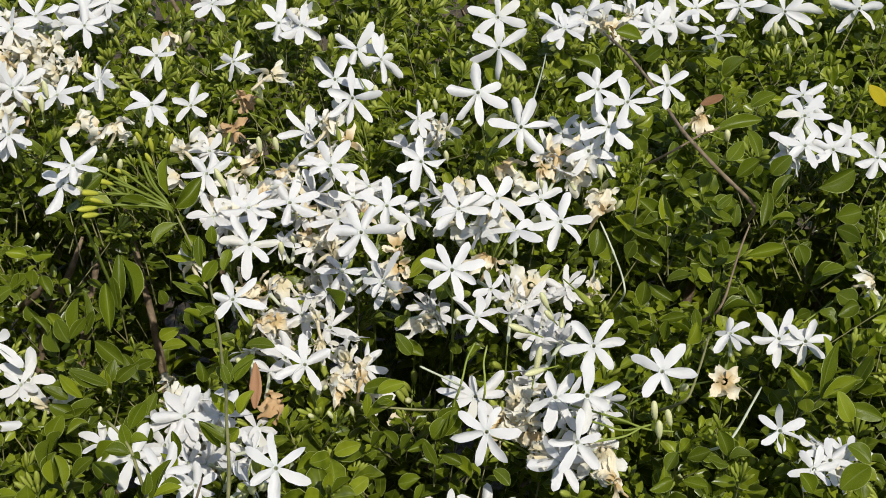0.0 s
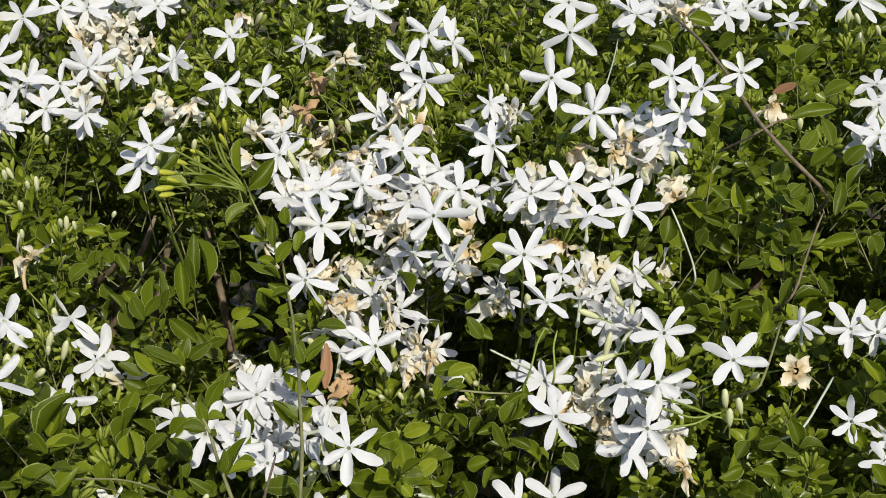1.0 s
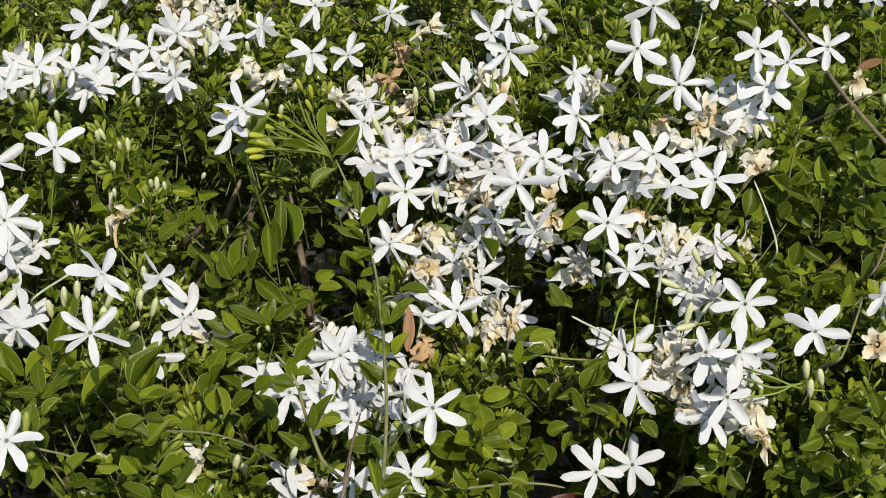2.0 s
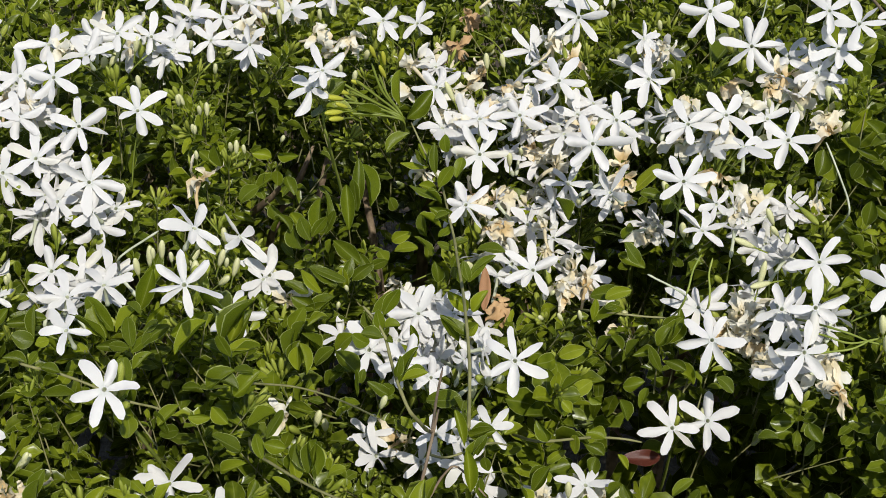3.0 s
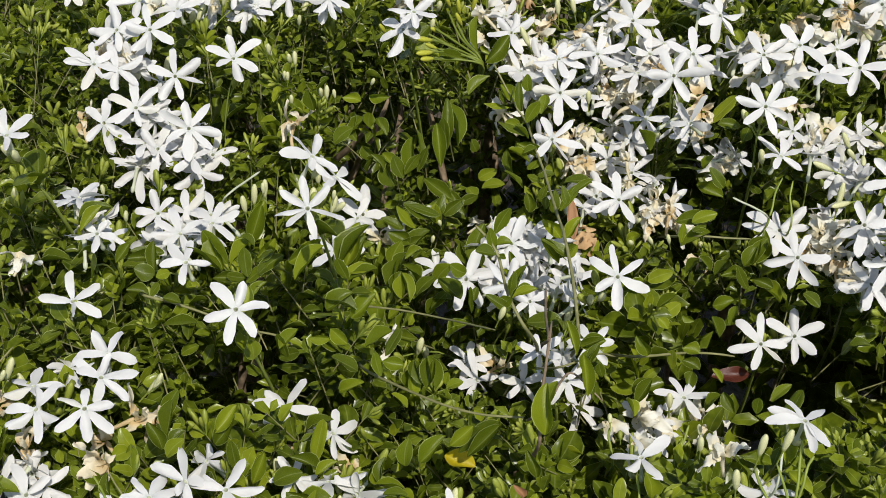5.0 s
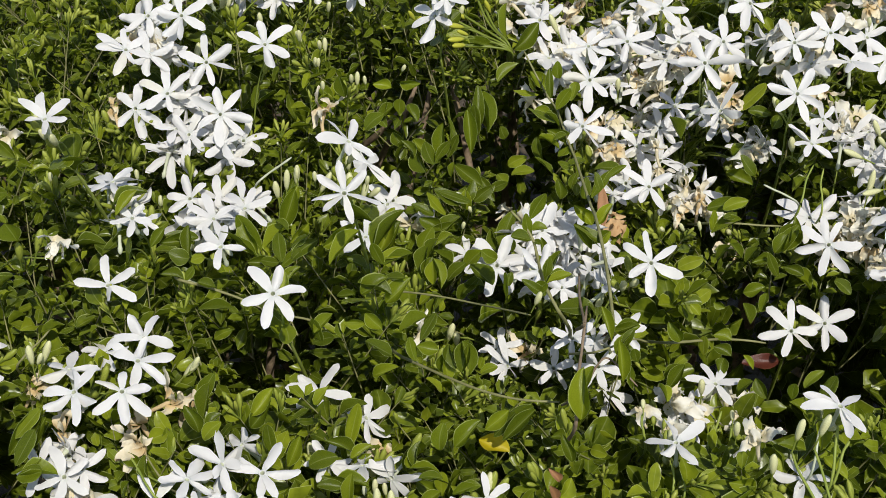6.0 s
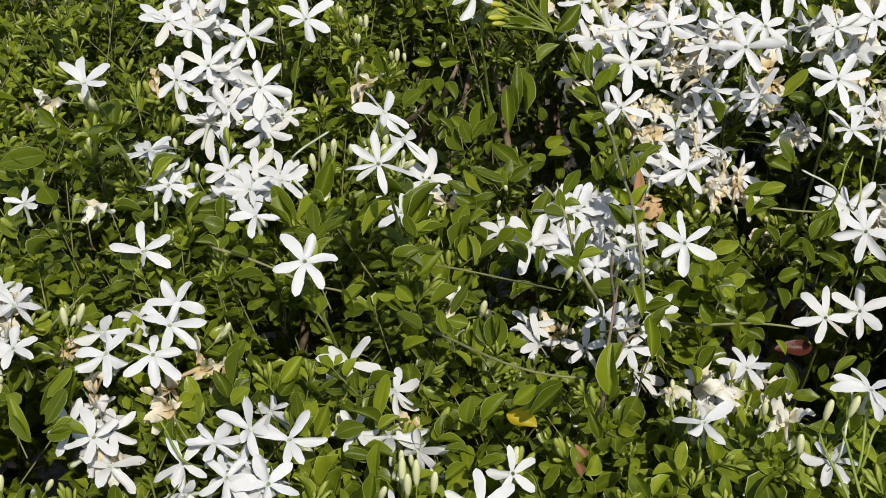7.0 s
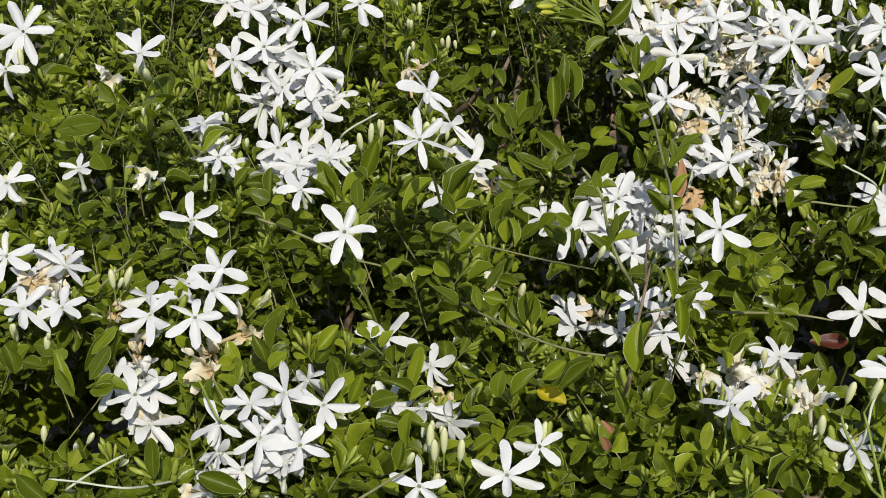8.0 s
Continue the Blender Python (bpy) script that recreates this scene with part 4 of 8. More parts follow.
bloom(sp, 0.221, 0.035, 0.951, -54, 10, 133, 6, 20.4, ((89, 3, 1.20), (119, -13, 1.20), (171, 9, 0.72), (232, 0, 0.90), (293, 0, 0.79), (0, 0, 1.12)))
bloom(sp, 0.231, 0.017, 0.952, 41, 21, 108, 7, 17.2)
bloom(sp, 0.216, 0.029, 0.951, 48, -25, 9, 7, 18.3)
bloom(sp, 0.232, 0.023, 0.950, 60, -11, 291, 7, 15.3)
bloom(sp, 0.219, -0.035, 0.942, 14, 37, 260, 7, 15.5)
bloom(sp, 0.227, -0.032, 0.946, 61, -38, 44, 5, 17.3)
bloom(sp, 0.246, -0.048, 0.948, 32, -9, 93, 7, 16.9)
bloom(sp, 0.250, -0.046, 0.956, 60, -24, 173, 6, 17.0)
bloom(sp, 0.227, -0.044, 0.947, 32, -1, 32, 7, 14.4)
sp = spray("white jasmine spray with two open star-shaped flowers", -0.225, 0.470, 0.906)
bloom(sp, -0.238, 0.427, 0.968, 6, -34, 59, 6, 25.1)
bloom(sp, -0.208, 0.445, 0.968, 19, 36, -50, 6, 20.9, ((53, 0, 0.90), (106, -11, 0.72), (199, 0, 0.77), (255, -1, 1.25), (326, 0, 1.07), (0, -8, 1.18)))
sp = spray("white jasmine spray with five open star-shaped flowers and dried tan ones", -0.294, -0.154, 0.900)
bloom(sp, -0.276, -0.167, 0.967, -0, -15, 124, 5, 19.1, ((0, 0, 1.08), (65, 0, 1.00), (132, 0, 0.94), (224, 0, 0.97), (308, 0, 1.02)))
bloom(sp, -0.277, -0.187, 0.967, -7, -19, 149, 6, 19.7, ((22, 0, 0.78), (122, 0, 0.95), (175, 0, 1.16), (228, 0, 1.15), (293, 0, 0.89), (0, 0, 1.07)))
bloom(sp, -0.283, -0.211, 0.965, 5, -25, 94, 6, 18.9, ((67, 0, 0.90), (129, 0, 1.13), (186, 0, 1.14), (229, -11, 1.18), (275, 0, 0.91), (0, -6, 0.72)))
bloom(sp, -0.312, -0.209, 0.963, -13, -15, 100, 6, 19.6, ((0, 0, 0.77), (76, 0, 1.00), (107, 0, 1.06), (181, -1, 1.18), (232, 0, 0.89), (315, 0, 1.08)))
bloom(sp, -0.326, -0.166, 0.941, 6, 8, 150, 5, 18.5, ((58, 0, 1.04), (153, 0, 0.76), (202, 0, 1.14), (303, 0, 1.11), (0, 0, 0.95)))
wilted(sp, -0.281, -0.190, 0.920, tan)
wilted(sp, -0.262, -0.187, 0.936, tan)
sp = spray("white jasmine spray with five open star-shaped flowers", -0.118, 0.529, 0.898)
bloom(sp, -0.107, 0.495, 0.967, -8, -23, 97, 6, 23.9)
bloom(sp, -0.126, 0.487, 0.965, 6, -23, 76, 6, 26.0)
bloom(sp, -0.125, 0.462, 0.961, -6, -38, 97, 6, 23.7)
bloom(sp, -0.117, 0.514, 0.946, 4, -27, 287, 7, 20.8)
bloom(sp, -0.113, 0.511, 0.948, 35, -27, 285, 5, 25.8)
sp = spray("white jasmine spray with many open star-shaped flowers and dried tan ones", -0.397, -0.132, 0.891)
bloom(sp, -0.417, -0.162, 0.966, 32, -16, 26, 6, 19.3)
bloom(sp, -0.379, -0.163, 0.961, 16, -19, 130, 6, 19.5, ((0, 0, 1.04), (38, 0, 1.13), (109, 0, 0.84), (189, 0, 0.99), (243, 0, 0.90), (296, 0, 1.00)))
bloom(sp, -0.398, -0.196, 0.952, 3, -15, 113, 6, 19.2, ((58, 0, 0.90), (117, 22, 0.72), (176, 0, 0.87), (224, -27, 1.21), (306, 5, 1.18), (0, 0, 0.90)))
bloom(sp, -0.375, -0.190, 0.949, 28, 9, -26, 6, 18.2)
bloom(sp, -0.395, -0.145, 0.958, 16, 25, 156, 5, 16.0)
bloom(sp, -0.410, -0.161, 0.944, 21, 23, 197, 6, 18.1)
bloom(sp, -0.406, -0.168, 0.936, 51, 5, 122, 7, 14.9)
bloom(sp, -0.389, -0.173, 0.944, 39, -3, 6, 6, 16.6)
bloom(sp, -0.388, -0.151, 0.957, 1, 18, 333, 7, 17.8)
bloom(sp, -0.408, -0.162, 0.944, 56, 5, 341, 5, 14.8)
wilted(sp, -0.397, -0.173, 0.959, tan)
wilted(sp, -0.383, -0.152, 0.963, cream)
wilted(sp, -0.391, -0.165, 0.956, cream)
wilted(sp, -0.389, -0.160, 0.954, tan)
sp = spray("white jasmine spray with four open star-shaped flowers and dried tan ones", -0.169, 0.497, 0.890)
bloom(sp, -0.169, 0.477, 0.963, 1, -24, 76, 6, 24.7)
bloom(sp, -0.187, 0.455, 0.962, 32, -10, 24, 6, 25.7)
wilted(sp, -0.161, 0.436, 0.957, cream)
wilted(sp, -0.177, 0.435, 0.948, cream)
wilted(sp, -0.155, 0.472, 0.942, tan)
bloom(sp, -0.165, 0.499, 0.940, 63, -2, 170, 7, 23.6)
wilted(sp, -0.156, 0.463, 0.942, cream)
wilted(sp, -0.192, 0.449, 0.944, cream)
wilted(sp, -0.177, 0.448, 0.947, cream)
bloom(sp, -0.147, 0.483, 0.952, 37, 36, 29, 5, 20.1)
wilted(sp, -0.150, 0.447, 0.958, cream)
wilted(sp, -0.161, 0.445, 0.949, cream)
wilted(sp, -0.193, 0.490, 0.959, cream)
wilted(sp, -0.193, 0.474, 0.955, tan)
wilted(sp, -0.153, 0.443, 0.938, cream)
sp = spray("white jasmine spray with many open star-shaped flowers and wilting cream ones", -0.268, 0.100, 0.894)
bloom(sp, -0.277, 0.062, 0.961, -32, -25, 135, 6, 20.5, ((70, 0, 1.17), (131, -10, 1.19), (182, 0, 0.87), (236, 0, 0.77), (295, 0, 0.99), (0, 0, 0.99)))
bloom(sp, -0.239, 0.072, 0.948, 35, -0, 18, 6, 19.1)
bloom(sp, -0.292, 0.063, 0.943, -43, -16, 173, 7, 22.0, ((0, 0, 1.11), (52, 0, 1.08), (108, -7, 1.19), (155, 0, 1.14), (223, 0, 0.90), (291, 0, 0.90), (359, -40, 0.72)))
bloom(sp, -0.250, 0.060, 0.942, -30, -5, 163, 6, 20.2, ((0, 0, 0.72), (55, 0, 1.07), (117, 0, 1.10), (179, 0, 1.05), (231, 0, 1.07), (295, 0, 0.90)))
bloom(sp, -0.252, 0.011, 0.940, 8, -23, 38, 6, 19.5)
bloom(sp, -0.269, 0.083, 0.968, 2, -30, 181, 6, 17.9)
bloom(sp, -0.267, 0.075, 0.952, 25, 27, 61, 6, 16.1)
bloom(sp, -0.293, 0.059, 0.948, 14, 30, 89, 7, 16.7)
bloom(sp, -0.281, 0.088, 0.969, 66, -1, 31, 7, 20.3)
bloom(sp, -0.251, 0.050, 0.961, 27, 20, 303, 5, 18.1)
bloom(sp, -0.258, 0.067, 0.956, 18, -25, 71, 7, 19.2)
bloom(sp, -0.253, 0.082, 0.958, 42, 33, 183, 6, 18.2)
bloom(sp, -0.287, 0.070, 0.961, 2, 1, 356, 7, 18.9)
bloom(sp, -0.289, 0.067, 0.950, 14, 14, 112, 6, 15.6)
wilted(sp, -0.257, 0.079, 0.970, cream)
sp = spray("white jasmine spray with many open star-shaped flowers and dried tan ones", 0.222, -0.035, 0.882)
bloom(sp, 0.222, -0.089, 0.962, 45, -4, 14, 5, 20.1, ((65, 0, 1.07), (164, 0, 0.95), (223, 0, 1.11), (295, 0, 1.05), (0, 0, 0.82)))
bloom(sp, 0.171, -0.057, 0.943, -12, -39, 97, 7, 22.0, ((0, 0, 0.94), (46, 0, 1.01), (92, 0, 1.08), (156, 0, 1.03), (206, 0, 1.08), (261, 0, 1.02), (322, 0, 0.84)))
bloom(sp, 0.215, -0.084, 0.941, -32, 2, -179, 6, 22.0)
bloom(sp, 0.224, -0.048, 0.935, 35, 22, 92, 5, 14.4)
bloom(sp, 0.238, -0.075, 0.943, 46, 24, 151, 6, 16.7)
bloom(sp, 0.238, -0.077, 0.934, 52, 0, 333, 6, 18.2)
bloom(sp, 0.213, -0.075, 0.935, 25, -23, 212, 7, 16.3)
bloom(sp, 0.225, -0.077, 0.944, 48, 6, 240, 5, 17.2)
bloom(sp, 0.245, -0.054, 0.950, 1, -5, 118, 6, 14.2)
bloom(sp, 0.217, -0.072, 0.928, -2, -5, -175, 6, 18.9, ((0, 0, 1.04), (63, 0, 0.96), (109, 0, 0.91), (165, 0, 0.90), (221, 0, 0.90), (278, 0, 1.09)))
bloom(sp, 0.236, -0.052, 0.939, 34, -23, 107, 6, 16.4)
wilted(sp, 0.245, -0.103, 0.945, tan)
wilted(sp, 0.201, -0.072, 0.942, cream)
wilted(sp, 0.241, -0.080, 0.951, cream)
sp = spray("white jasmine spray with many open star-shaped flowers and dried tan ones", 0.101, 0.122, 0.884)
bloom(sp, 0.087, 0.099, 0.955, 23, -19, 60, 6, 19.5)
wilted(sp, 0.051, 0.104, 0.919, tan)
bloom(sp, 0.078, 0.088, 0.913, -2, -30, 84, 6, 20.5, ((85, 0, 1.13), (154, 0, 0.84), (187, 0, 0.73), (248, 0, 1.15), (315, 0, 1.17), (0, 0, 0.97)))
bloom(sp, 0.077, 0.097, 0.937, 46, 27, 316, 7, 16.8)
bloom(sp, 0.058, 0.082, 0.930, 32, 17, 10, 5, 18.9)
bloom(sp, 0.108, 0.093, 0.951, 34, -13, 272, 5, 18.0)
wilted(sp, 0.126, 0.101, 0.976, tan)
bloom(sp, 0.118, 0.080, 0.953, 56, -5, 348, 6, 17.8)
bloom(sp, 0.111, 0.089, 0.964, 57, -4, 99, 6, 18.8)
bloom(sp, 0.150, 0.065, 0.941, 19, -38, 149, 7, 18.3)
bloom(sp, 0.150, 0.063, 0.945, 60, -38, 106, 6, 16.1)
wilted(sp, 0.085, 0.117, 0.923, tan)
wilted(sp, 0.079, 0.112, 0.932, cream)
wilted(sp, 0.128, 0.074, 0.962, tan)
wilted(sp, 0.127, 0.082, 0.974, tan)
wilted(sp, 0.144, 0.060, 0.941, cream)
sp = spray("white jasmine spray with single open star-shaped flower and dried tan ones", -0.158, 0.432, 0.880)
wilted(sp, -0.143, 0.400, 0.954, cream)
wilted(sp, -0.162, 0.407, 0.934, cream)
wilted(sp, -0.136, 0.394, 0.937, cream)
bloom(sp, -0.177, 0.384, 0.944, 43, 7, 290, 7, 18.3)
wilted(sp, -0.170, 0.399, 0.931, cream)
wilted(sp, -0.166, 0.430, 0.956, cream)
wilted(sp, -0.134, 0.407, 0.955, cream)
wilted(sp, -0.128, 0.436, 0.947, tan)
wilted(sp, -0.164, 0.424, 0.942, tan)
wilted(sp, -0.187, 0.418, 0.954, tan)
wilted(sp, -0.149, 0.413, 0.945, cream)
wilted(sp, -0.156, 0.415, 0.944, cream)
wilted(sp, -0.164, 0.371, 0.950, cream)
sp = spray("white jasmine spray with two open star-shaped flowers", -0.009, -0.051, 0.871)
bloom(sp, -0.029, -0.091, 0.952, 10, -31, 69, 6, 19.4)
bloom(sp, -0.012, -0.075, 0.924, -23, -18, 155, 6, 16.6)
sp = spray("white jasmine spray with four open star-shaped flowers and dried tan ones", -0.138, 0.061, 0.865)
bloom(sp, -0.146, 0.039, 0.949, 27, -31, 132, 6, 21.0, ((71, 1, 0.72), (103, 0, 1.10), (198, 2, 1.21), (211, 0, 0.99), (286, 0, 0.90), (0, 0, 0.99)))
bloom(sp, -0.147, -0.011, 0.920, 15, 0, 5, 5, 21.9)
bloom(sp, -0.132, 0.034, 0.915, -24, -5, 141, 5, 18.3, ((0, 19, 1.18), (60, 0, 0.92), (152, 0, 0.79), (193, 0, 0.78), (283, 0, 1.15)))
bloom(sp, -0.128, 0.040, 0.914, -35, -22, 163, 5, 21.9)
wilted(sp, -0.177, 0.072, 0.977, tan)
wilted(sp, -0.115, 0.029, 0.903, cream)
sp = spray("white jasmine spray with six open star-shaped flowers and dried tan ones", 0.229, 0.103, 0.891)
wilted(sp, 0.264, 0.075, 0.952, cream)
bloom(sp, 0.213, 0.061, 0.950, -4, -40, 113, 7, 19.0, ((0, 8, 1.18), (55, -18, 1.19), (108, 0, 1.05), (168, 0, 0.90), (227, -36, 0.72), (264, -10, 0.72), (302, 28, 1.19)))
bloom(sp, 0.246, 0.078, 0.948, -1, -34, 86, 6, 19.4)
bloom(sp, 0.230, 0.060, 0.933, -8, -32, 88, 6, 19.3)
bloom(sp, 0.202, 0.062, 0.962, 53, 11, 59, 6, 17.7)
bloom(sp, 0.227, 0.065, 0.952, 4, 26, 198, 5, 18.3)
wilted(sp, 0.204, 0.062, 0.962, cream)
bloom(sp, 0.246, 0.081, 0.951, 12, 20, 216, 6, 16.4)
wilted(sp, 0.271, 0.104, 1.004, tan)
wilted(sp, 0.218, 0.071, 0.964, cream)
sp = spray("white jasmine spray with many open star-shaped flowers", -0.002, -0.001, 0.859)
bloom(sp, 0.003, -0.023, 0.934, -10, -3, 61, 6, 19.0, ((68, 0, 1.04), (126, 0, 0.90), (184, 4, 0.72), (229, 0, 0.86), (287, 0, 1.12), (0, 7, 1.18)))
bloom(sp, 0.002, -0.014, 0.888, 2, -28, 73, 6, 18.1)
bloom(sp, -0.018, -0.015, 0.895, 29, 29, -44, 6, 18.2)
bloom(sp, -0.028, -0.012, 0.921, -11, -39, 110, 7, 20.9, ((29, -29, 0.72), (96, 0, 0.90), (164, 0, 0.98), (200, 0, 1.11), (237, 1, 1.18), (318, 0, 1.18), (0, 0, 0.95)))
bloom(sp, -0.005, -0.005, 0.912, 6, -35, 49, 6, 20.0, ((0, 5, 1.18), (83, -14, 0.72), (148, 0, 0.90), (213, 0, 0.90), (278, -18, 1.18), (293, 0, 0.93)))
bloom(sp, 0.025, -0.004, 0.903, 31, 17, 64, 5, 19.0, ((0, 0, 0.91), (77, 0, 0.99), (167, 0, 1.12), (232, 0, 1.04), (321, 0, 0.94)))
bloom(sp, -0.021, -0.014, 0.926, 15, -24, 62, 6, 22.2)
bloom(sp, -0.018, -0.044, 0.913, 34, 13, 28, 7, 17.4)
bloom(sp, 0.010, -0.049, 0.916, 7, -26, 215, 6, 14.2)
bloom(sp, -0.007, -0.042, 0.910, 52, 6, 272, 5, 17.9)
sp = spray("white jasmine spray with many open star-shaped flowers and dried tan ones", -0.230, -0.236, 0.862)
bloom(sp, -0.241, -0.263, 0.945, 16, 11, 70, 6, 18.8, ((0, 0, 1.15), (64, 0, 0.90), (129, 0, 0.90), (193, 0, 0.88), (263, 0, 0.96), (324, 0, 1.01)))
bloom(sp, -0.223, -0.247, 0.940, 38, -14, 105, 5, 19.3, ((68, -5, 1.18), (141, 0, 0.72), (185, 0, 0.99), (278, 0, 0.78), (0, 6, 1.18)))
bloom(sp, -0.232, -0.283, 0.938, -27, -24, 111, 7, 18.6, ((0, 0, 0.78), (30, 0, 0.94), (99, 0, 1.01), (159, 0, 1.15), (202, -9, 1.18), (247, 0, 0.99), (293, 0, 0.88)))
bloom(sp, -0.208, -0.286, 0.937, -19, -24, 123, 5, 21.1)
bloom(sp, -0.260, -0.267, 0.932, -21, -22, 118, 5, 19.3, ((0, 0, 1.12), (94, 0, 1.03), (142, 0, 0.77), (214, 0, 0.91), (295, 0, 1.17)))
bloom(sp, -0.201, -0.245, 0.930, 6, -14, 63, 6, 19.7, ((0, 0, 1.14), (81, 0, 0.87), (107, 0, 1.09), (204, 0, 0.82), (237, 0, 0.93), (297, 0, 1.15)))
bloom(sp, -0.246, -0.279, 0.906, 31, -16, 31, 6, 18.6)
bloom(sp, -0.264, -0.281, 0.904, 14, -25, 65, 6, 17.2)
bloom(sp, -0.219, -0.279, 0.927, 66, 24, 344, 6, 12.8)
bloom(sp, -0.240, -0.240, 0.919, 57, 6, 182, 5, 16.8)
bloom(sp, -0.260, -0.276, 0.916, 51, 31, 288, 7, 16.6)
bloom(sp, -0.217, -0.288, 0.924, 20, -5, 180, 7, 15.2)
bloom(sp, -0.229, -0.249, 0.914, 5, -5, 222, 5, 15.8)
bloom(sp, -0.221, -0.264, 0.922, 34, 30, 74, 6, 16.7)
bloom(sp, -0.227, -0.278, 0.913, 41, -7, 225, 6, 12.9)
bloom(sp, -0.234, -0.260, 0.915, 40, -16, 263, 6, 16.1)
bloom(sp, -0.216, -0.261, 0.915, 46, -18, 188, 5, 13.2)
bloom(sp, -0.224, -0.280, 0.913, 9, -6, 285, 5, 15.8)
bloom(sp, -0.206, -0.267, 0.918, 65, -13, 162, 5, 14.3)
bloom(sp, -0.214, -0.276, 0.920, 49, 30, 305, 6, 16.0)
bloom(sp, -0.256, -0.316, 0.925, 39, 33, 174, 6, 13.5)
wilted(sp, -0.269, -0.238, 0.952, tan)
sp = spray("white jasmine spray with many open star-shaped flowers and dried tan ones", 0.069, 0.069, 0.868)
bloom(sp, 0.058, 0.017, 0.940, 4, -35, 92, 6, 20.7, ((0, 0, 1.05), (54, 0, 1.16), (112, 0, 1.09), (147, 3, 0.72), (208, 0, 1.01), (299, 0, 0.99)))
bloom(sp, 0.088, 0.038, 0.919, 14, -11, 78, 5, 17.3)
bloom(sp, 0.088, 0.044, 0.938, 31, -13, 180, 6, 18.4)
bloom(sp, 0.035, 0.029, 0.924, 9, 25, 87, 5, 16.5)
bloom(sp, 0.036, 0.060, 0.925, 41, 30, 36, 7, 18.2)
wilted(sp, 0.069, 0.044, 0.941, cream)
bloom(sp, 0.045, 0.042, 0.925, 49, -22, 357, 5, 19.3)
wilted(sp, 0.082, 0.012, 0.923, tan)
bloom(sp, 0.091, 0.027, 0.921, 23, 27, 58, 7, 16.8)
bloom(sp, 0.099, 0.026, 0.928, 58, 34, 30, 7, 18.5)
wilted(sp, 0.100, 0.045, 0.917, cream)
wilted(sp, 0.102, 0.018, 0.919, cream)
wilted(sp, 0.068, 0.055, 0.951, cream)
wilted(sp, 0.087, 0.029, 0.934, cream)
wilted(sp, 0.076, 0.016, 0.935, cream)
wilted(sp, 0.096, 0.016, 0.930, tan)
sp = spray("white jasmine spray with single open star-shaped flower", 0.043, -0.187, 0.865)
bloom(sp, 0.041, -0.237, 0.941, -5, 2, 101, 5, 19.6, ((67, 0, 0.95), (125, 6, 0.72), (196, 0, 1.11), (295, 4, 1.18), (0, 0, 1.04)))
sp = spray("white jasmine spray with two open star-shaped flowers", 0.004, -0.122, 0.873)
bloom(sp, 0.026, -0.120, 0.924, -21, -32, 125, 6, 17.5)
bloom(sp, -0.009, -0.124, 0.922, 24, -14, 28, 6, 16.7)
sp = spray("white jasmine spray with four open star-shaped flowers", -0.239, 0.039, 0.876)
bloom(sp, -0.236, 0.015, 0.935, 6, -16, 107, 6, 19.7)
bloom(sp, -0.252, 0.000, 0.935, 61, -2, 26, 6, 18.3)
bloom(sp, -0.228, 0.010, 0.938, 54, 5, 231, 7, 17.5)
bloom(sp, -0.238, -0.007, 0.937, 34, -5, 105, 7, 19.3)
sp = spray("white jasmine spray with many open star-shaped flowers and dried tan ones", 0.068, 0.198, 0.886)
bloom(sp, 0.069, 0.156, 0.934, 28, -6, 9, 6, 20.2)
wilted(sp, 0.087, 0.150, 0.927, cream)
bloom(sp, 0.069, 0.146, 0.917, -2, -15, 95, 6, 19.6)
bloom(sp, 0.044, 0.145, 0.947, 11, -14, 333, 6, 16.7)
bloom(sp, 0.055, 0.157, 0.945, 17, 22, 112, 6, 18.1)
bloom(sp, 0.036, 0.180, 0.960, 63, 8, 251, 7, 19.9)
wilted(sp, 0.078, 0.156, 0.946, cream)
bloom(sp, 0.080, 0.169, 0.952, 55, -21, 356, 5, 20.3)
bloom(sp, 0.071, 0.193, 0.958, 59, 27, 13, 6, 21.3)
bloom(sp, 0.058, 0.176, 0.952, 21, -19, 60, 7, 16.9)
bloom(sp, 0.090, 0.154, 0.951, 70, -21, 281, 6, 17.1)
bloom(sp, 0.084, 0.169, 0.961, 8, 1, 123, 7, 20.7)
bloom(sp, 0.056, 0.174, 0.954, 58, -32, 123, 7, 19.2)
wilted(sp, 0.076, 0.135, 0.915, cream)
wilted(sp, 0.099, 0.177, 0.970, cream)
wilted(sp, 0.063, 0.163, 0.950, tan)
wilted(sp, 0.097, 0.159, 0.961, cream)
wilted(sp, 0.105, 0.157, 0.967, tan)
wilted(sp, 0.083, 0.156, 0.957, cream)
wilted(sp, 0.070, 0.181, 0.960, tan)
wilted(sp, 0.082, 0.142, 0.943, cream)
wilted(sp, 0.070, 0.181, 0.959, cream)
sp = spray("white jasmine spray with many open star-shaped flowers and dried tan ones", -0.315, -0.203, 0.864)
bloom(sp, -0.309, -0.250, 0.910, -6, -19, -173, 5, 19.2, ((0, 6, 0.72), (74, 0, 0.90), (140, -8, 1.18), (203, 1, 1.18), (290, 0, 0.96)))
bloom(sp, -0.315, -0.249, 0.934, -10, -23, 120, 6, 18.8, ((0, 0, 1.13), (39, 0, 1.09), (86, 0, 0.95), (145, 0, 0.88), (207, 0, 0.95), (283, 0, 0.90)))
bloom(sp, -0.333, -0.235, 0.928, -21, -12, 128, 6, 18.4)
bloom(sp, -0.309, -0.235, 0.925, 18, -1, 48, 6, 18.4)
bloom(sp, -0.324, -0.213, 0.922, 53, -26, 216, 7, 15.8)
